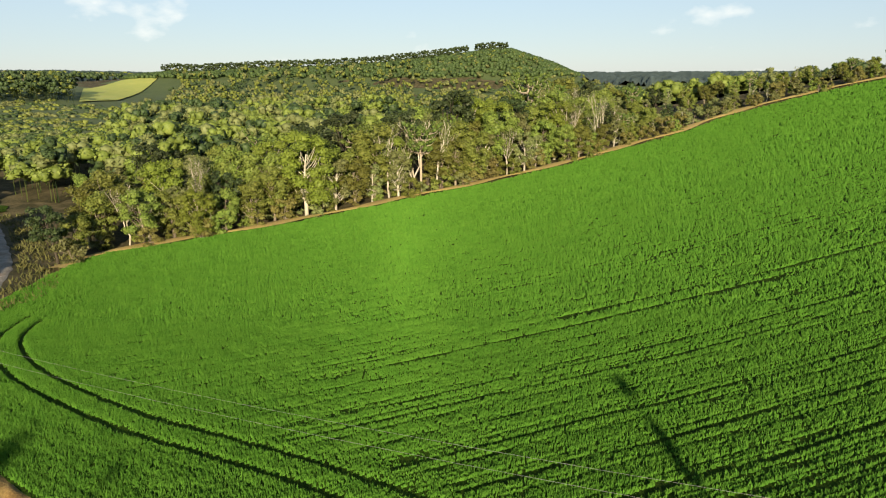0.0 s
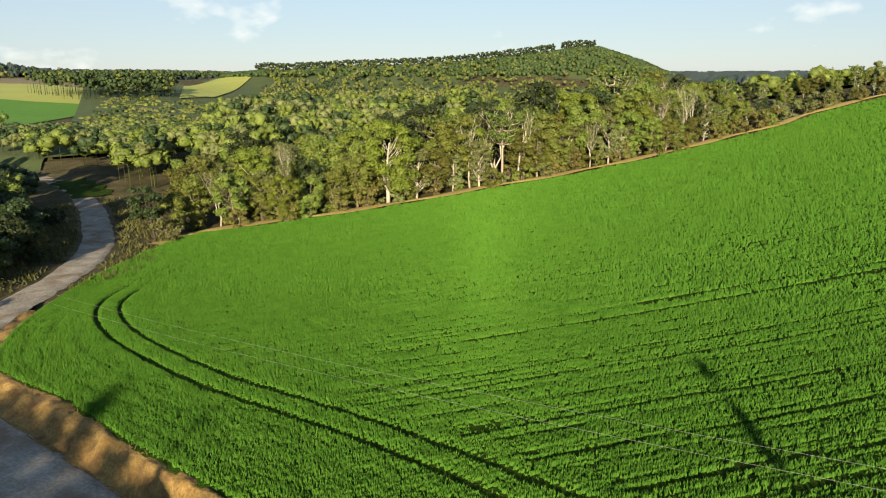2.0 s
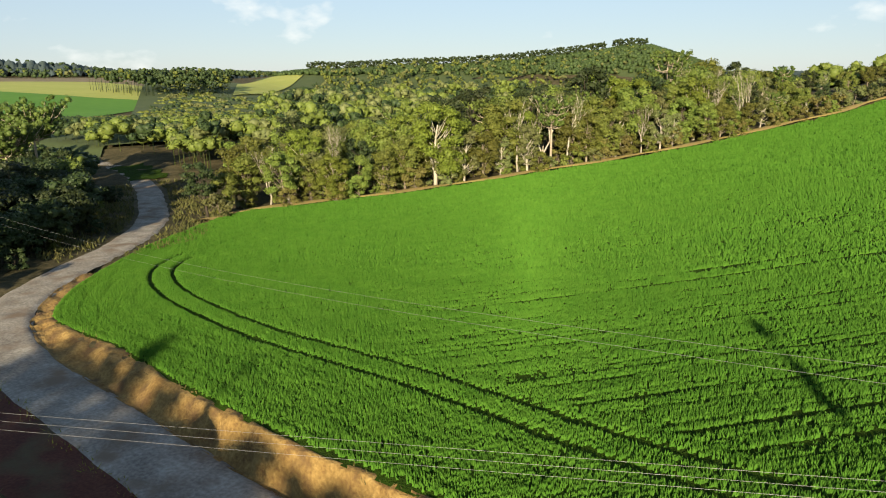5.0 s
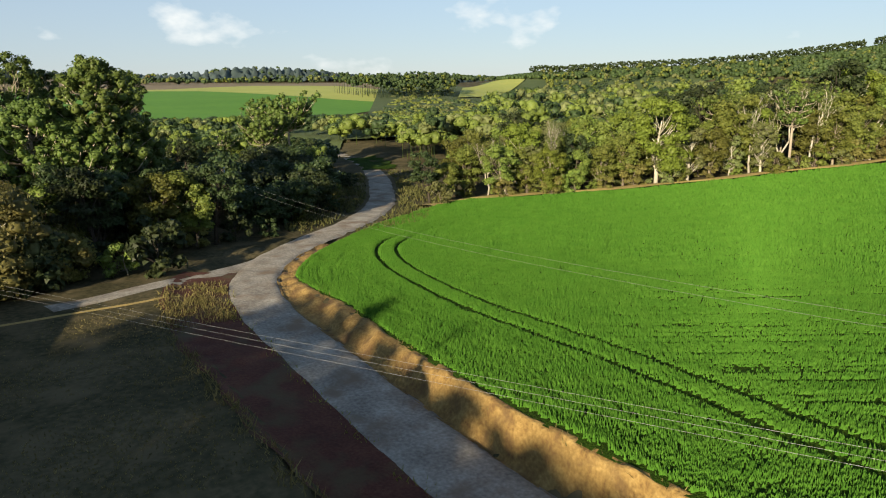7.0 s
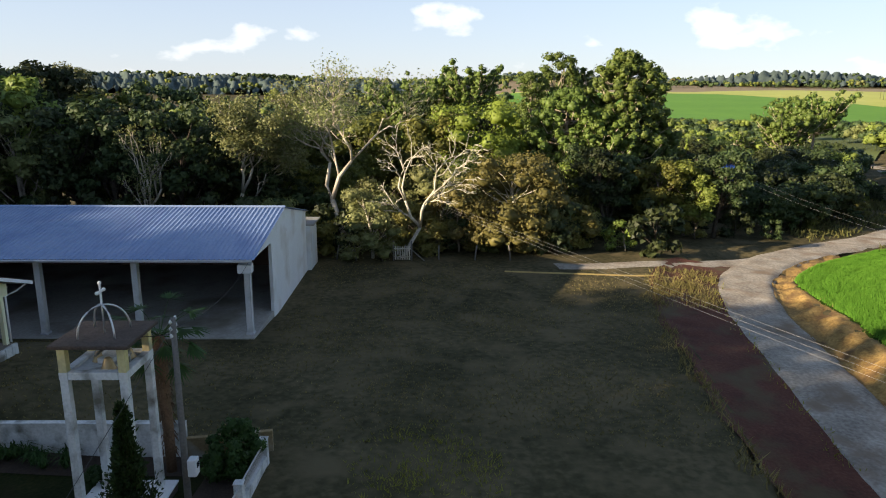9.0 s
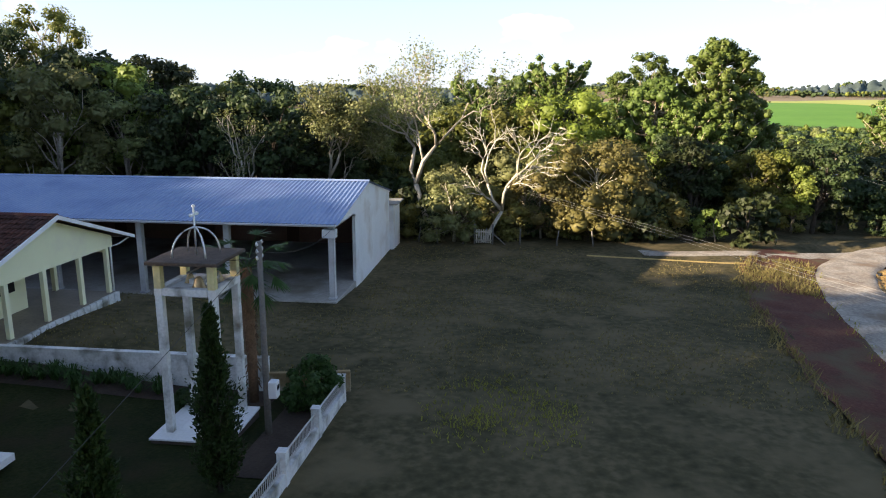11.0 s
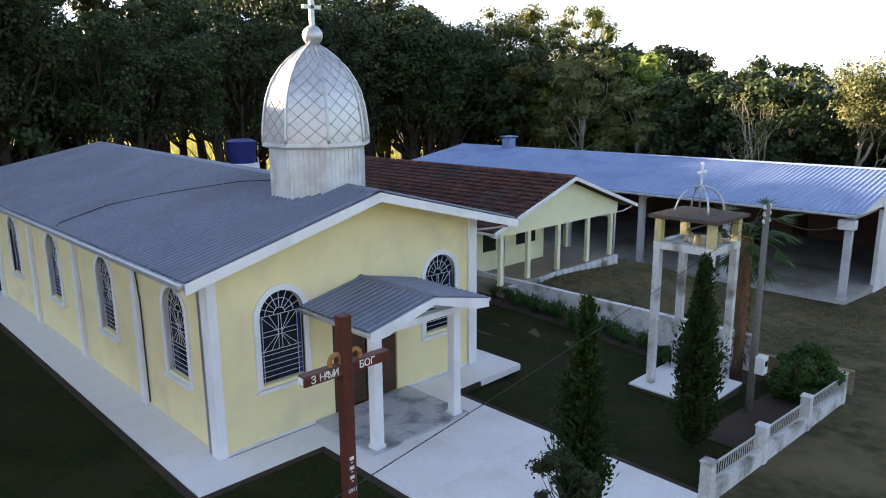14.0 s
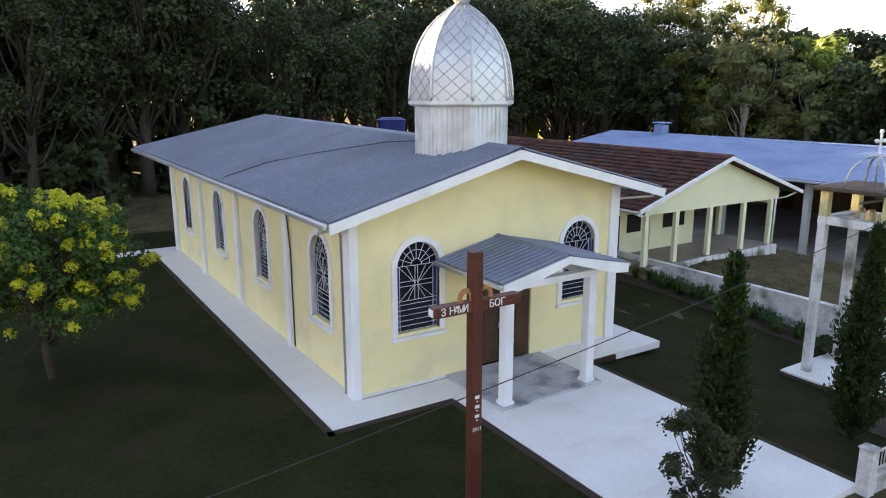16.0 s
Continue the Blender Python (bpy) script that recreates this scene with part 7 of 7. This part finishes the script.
strappy_plants()
bush_mesh = broadleaf(301, 1.5, 0.85, 0.1, clumps=26, per=130, size=0.11, leaf="plant", bark="dark_bark", stem=0.02)
plant_tree("garden_bush", bush_mesh, (15.35, -7.75), 0, 1.0, "dense rounded green bush in the fence corner", "bush")
plant_tree("garden_bush", broadleaf(302, 1.2, 0.65, 0.1, clumps=20, per=110, size=0.11, leaf="plant", bark="dark_bark", stem=0.02), (14.6, -7.9), 0, 1.0, "low green bush beside the fence", "bush")
plant_tree("garden_shrub", broadleaf(303, 2.35, 0.6, 0.7, clumps=20, per=110, size=0.065, leaf="leaf_dark", bark="dark_bark", stem=0.012), (2.75, -8.15), 0, 1.0, "thin upright small-leaved shrub by the path", "shrub")
plant_tree("garden_bush", broadleaf(304, 0.9, 0.5, 0.05, clumps=16, per=90, size=0.1, leaf="leaf_cypress", bark="dark_bark", stem=0.02), (14.0, -4.2), 0, 1.0, "low dark bush beside the tower pad", "bush")


def flowering_tree():
    rng = np.random.RandomState(41)
    wood, leaf, limbs = broadleaf(305, 4.9, 1.95, 1.7, clumps=64, per=330, size=0.105, leaf="plant", bark="dark_bark", stem=0.02, spread=1.08, core=0)
    t = plant_tree("flowering_tree", (wood, leaf, limbs), (-6.0, 5.7), 0, 1.0, "small spreading tree full of yellow flower clusters", "tree")
    v = np.array([q.co[:] for q in leaf.vertices])[::3]
    c = np.array([0, 0, 3.6])
    d = np.linalg.norm((v - c) / np.array([1.75, 1.75, 1.4]), axis=1)
    pickd = v[(d > 0.8)]
    pickd = pickd[rng.choice(len(pickd), min(230, len(pickd)), replace=False)]
    fv, ff = leaf_cloud(rng, pickd, [0.17] * len(pickd), 95, 0.08)
    part("blossom", mesh_np("blossom", fv, ff, M["flower"]), None, t, "bright yellow flower clusters")


flowering_tree()


def water_tank():
    t = thing("water_tank", (14.5, 24.7, ground_at(14.5, 24.7)), 0, "blue water tank on a whitewashed brick tower", "water tank")
    part("tower", box(-0.75, -0.75, -0.2, 0.75, 0.75, 4.9, 0.03), M["white_shed"], t)
    h = Heap()
    h.tube([(0, 0, 4.9), (0, 0, 5.5), (0, 0, 6.1), (0, 0, 6.2)], [0.78, 0.84, 0.9, 0.93], 24)
    h.tube([(0, 0, 6.2), (0, 0, 6.34)], [0.95, 0.6], 24)
    part("tank", h.mesh("tank", M["blue_plastic"]), None, t, "deep blue plastic tank")
    tube("pipe", [(0.8, -0.5, -0.2), (0.8, -0.5, 5.2), (0.6, -0.4, 5.3)], 0.03, M["white_paint"], t, 6)


water_tank()

# ---------------------------------------------------------------- track, gate and farm beyond the junction
def path_strip(name, points, width, lift, material, label, category, across=5, rough=0.03):
    fine = smooth_line(np.array(points, float), 0.5)
    tg = np.gradient(fine, axis=0); tg /= np.hypot(*tg.T)[:, None]
    so = np.stack([tg[:, 1], -tg[:, 0]], 1)
    k = np.arange(len(fine))
    rows = []
    for c in range(across + 1):
        t = c / across - 0.5
        q = fine + so * (t * width * (1 + 0.12 * np.sin(k * 0.4 + 2 * c)))[:, None]
        z = land_z(q[:, 0], q[:, 1]) + (lift if abs(t) < 0.5 else lift * 0.4) + rough * np.array([noise.noise((x * 0.9, y * 0.9, 1.3)) for x, y in q]) * (abs(t) < 0.5)
        rows.append(np.stack([q[:, 0], q[:, 1], z], 1))
    n = len(fine)
    f = [(c * n + i, (c + 1) * n + i, (c + 1) * n + i + 1, c * n + i + 1) for c in range(across) for i in range(n - 1)]
    return tagged(new(name, mesh_from(name, np.concatenate(rows).tolist(), f, material, True)), label, category, kind="structure")


path_strip("side_track", [(53.5, -43.5), (51.3, -39.0), (49.6, -34.0), (48.6, -29.0), (48.2, -24.0)], 2.1, 0.05, M["road"], "pale unpaved side track leading to the wood", "road")
# sun patch on dry grass, its light put into a straw-coloured strip
path_strip("dry_verge", [(45.6, -33.0), (45.4, -29.5), (46.0, -25), (46.6, -20)], 0.45, 0.04, M["dry_grass"], "straw-coloured strip for the sun patch on dry grass", "grass")
path_strip("far_crop_strip", [(112, -99.5), (124, -106), (138, -112)], 7, 0.3, M["crop"], "narrow strip of green crop beside the road", "crop")


def gate_and_fence():
    rng = random.Random(3)
    for y in (-2.5, -4.5, -6.5, -8.2, -10.3, -12.2, -15.0, -18.0, -21.0):
        x = 50.6 + rng.uniform(-0.3, 0.3)
        g = ground_at(x, y)
        p = thing("fence_post", (x, y, g), 0, "crooked weathered wooden fence post", "fence post", "posts at the wood's edge")
        lean = rng.uniform(-0.25, 0.25)
        tube("shaft", [(0, 0, -0.3), (0, lean * 0.5, 0.7), (0, lean, 1.3)], [0.07, 0.065, 0.05], M["pole_wood"], p, 7)
    g = ground_at(50.4, -12.0)
    t = thing("garden_gate", (50.4, -12.0, g), 90, "small pale wooden slat gate with slanting braces", "gate")
    for s in (-1, 1):
        tube("gate_post", [(s * 0.75, 0, -0.3), (s * 0.75, 0, 1.7)], 0.07, M["pole_wood"], t, 7)
        tube("brace", [(s * 0.8, 0, 0.9), (s * 1.8, 0, 0.0)], 0.05, M["pole_wood"], t, 6)
    for k in range(7):
        part("slat", box(-0.62 + k * 0.19, -0.02, 0.1, -0.50 + k * 0.19, 0.0, 1.25, 0.008), M["pale_bark"], t)
    for z in (0.3, 1.0):
        part("rail", box(-0.68, 0.002, z, 0.7, 0.03, z + 0.09, 0.006), M["pale_bark"], t)


gate_and_fence()


def farm():
    # white cottage
    x, y = 103.5, -73.2
    h = thing("farm_cottage", (x, y, ground_at(x, y)), -28, "small white farm cottage with a grey sheet roof", "house")
    part("wall", box(-2.6, -2, -0.5, 2.6, 2, 2.2), M["white_shed"], h)
    for s in (-1, 1):
        part("roof", polygon_prism([(0, 3.1), (s * 3.0, 2.1), (s * 3.0, 2.02), (0, 3.02)], -2.4, 2.4), M["concrete"], h)
    part("gable", polygon_prism([(-2.6, 2.2), (2.6, 2.2), (0, 3.0)], -1.99, 1.99), M["white_shed"], h)
    for wx in (-1.6, 0.9):
        w = part("window", box(wx, -2.03, 0.8, wx + 0.9, -2.002, 1.7), M["dark"], h)
        part("sill", box(wx - 0.08, -2.1, 0.72, wx + 0.98, -2.031, 0.8), M["white_paint"], w)
    part("door", box(-0.4, -2.03, 0.0, 0.4, -2.002, 1.9), M["door_wood"], h)
    # open lean-to with a blue roof
    x, y = 126.0, -69.5
    b = thing("blue_shelter", (x, y, ground_at(x, y)), -20, "open farm shelter with a bright blue sheet roof", "shelter")
    part("roof", polygon_prism([(-2.6, 3.1), (2.6, 3.7), (2.6, 3.62), (-2.6, 3.02)], -2.2, 2.2), M["blue_sheet"], b)
    for sx in (-2.4, 2.4):
        for sy in (-2, 2):
            part("post", box(sx - 0.08, sy - 0.08, -0.4, sx + 0.08, sy + 0.08, 3.3 + sx * 0.11), M["blue_sheet"], b)
    part("wall", box(-2.4, 1.9, -0.4, 2.4, 2.0, 2.6), M["brick_wall"], b)
    # plastic tunnel
    x, y = 101.5, -57.2
    t = thing("plastic_tunnel", (x, y, ground_at(x, y)), 20, "small white plastic-covered garden tunnel", "greenhouse")
    outline = [(1.7 * math.cos(a), 2.1 * math.sin(a)) for a in np.linspace(0, math.pi, 13)]
    part("cover", polygon_prism(outline, -2.2, 2.2), M["dusty_plastic"], t)
    for y0 in (-2.25, 0, 2.25):
        tube("hoop", [(1.75 * math.cos(a), y0, 2.16 * math.sin(a)) for a in np.linspace(0, math.pi, 13)], 0.03, M["steel"], t, 5)
    # vegetable beds and stake fence
    rng = np.random.RandomState(17)
    for k in range(5):
        bx, by = 97.5 + 0.5 * k, -58.2 + 1.7 * k
        bed = thing("vegetable_bed", (bx, by, ground_at(bx, by)), 15, "bright green bed of garden vegetables", "vegetable bed", "garden beds")
        part("soil", box(-2.4, -0.6, -0.3, 2.4, 0.6, 0.12, 0.04), M["soil"], bed)
        cen = [(q, rng.normal() * 0.2, 0.22) for q in np.linspace(-2.2, 2.2, 18)]
        v, f = leaf_cloud(rng, cen, [0.26] * 18, 18, 0.22)
        part("plants", mesh_np("plants", v, f, M["leaf_lime"]), None, bed)
    for k in range(16):
        fx, fy = 94.5 + 0.28 * k, -49.5 - 0.75 * k
        st = thing("stake", (fx, fy, ground_at(fx, fy)), 0, "rough brown garden stake", "stake", "garden stakes")
        tube("shaft", [(0, 0, -0.2), (0.05, 0, 1.2)], [0.06, 0.04], M["bark"], st, 5)
    # line pole
    x, y = 93.5, -52.3
    p = thing("power_pole", (x, y, ground_at(x, y)), 60, "dark wooden power pole with a crossarm", "utility pole")
    tube("shaft", [(0, 0, -0.5), (0, 0, 6.2)], [0.14, 0.1], M["dark_bark"], p, 8)
    part("crossarm", box(-0.9, -0.06, 5.7, 0.9, 0.06, 5.84, 0.01), M["dark_bark"], p)
    for s in (-0.8, 0.8):
        tube("insulator", [(s, 0, 5.84), (s, 0, 6.0)], [0.05, 0.03], M["worn_white"], p, 8)


M["dusty_plastic"] = mat("dusty_plastic", (0.3, 0.29, 0.25), (0.42, 0.4, 0.35), scale=0.8, fine=6, rough=0.6, bump=0.2, stain=(0.24, 0.22, 0.17), stain_scale=0.7)
M["blue_sheet"] = mat("blue_sheet", (0.03, 0.1, 0.42), (0.05, 0.14, 0.52), rough=0.5, bump=0.05)
farm()
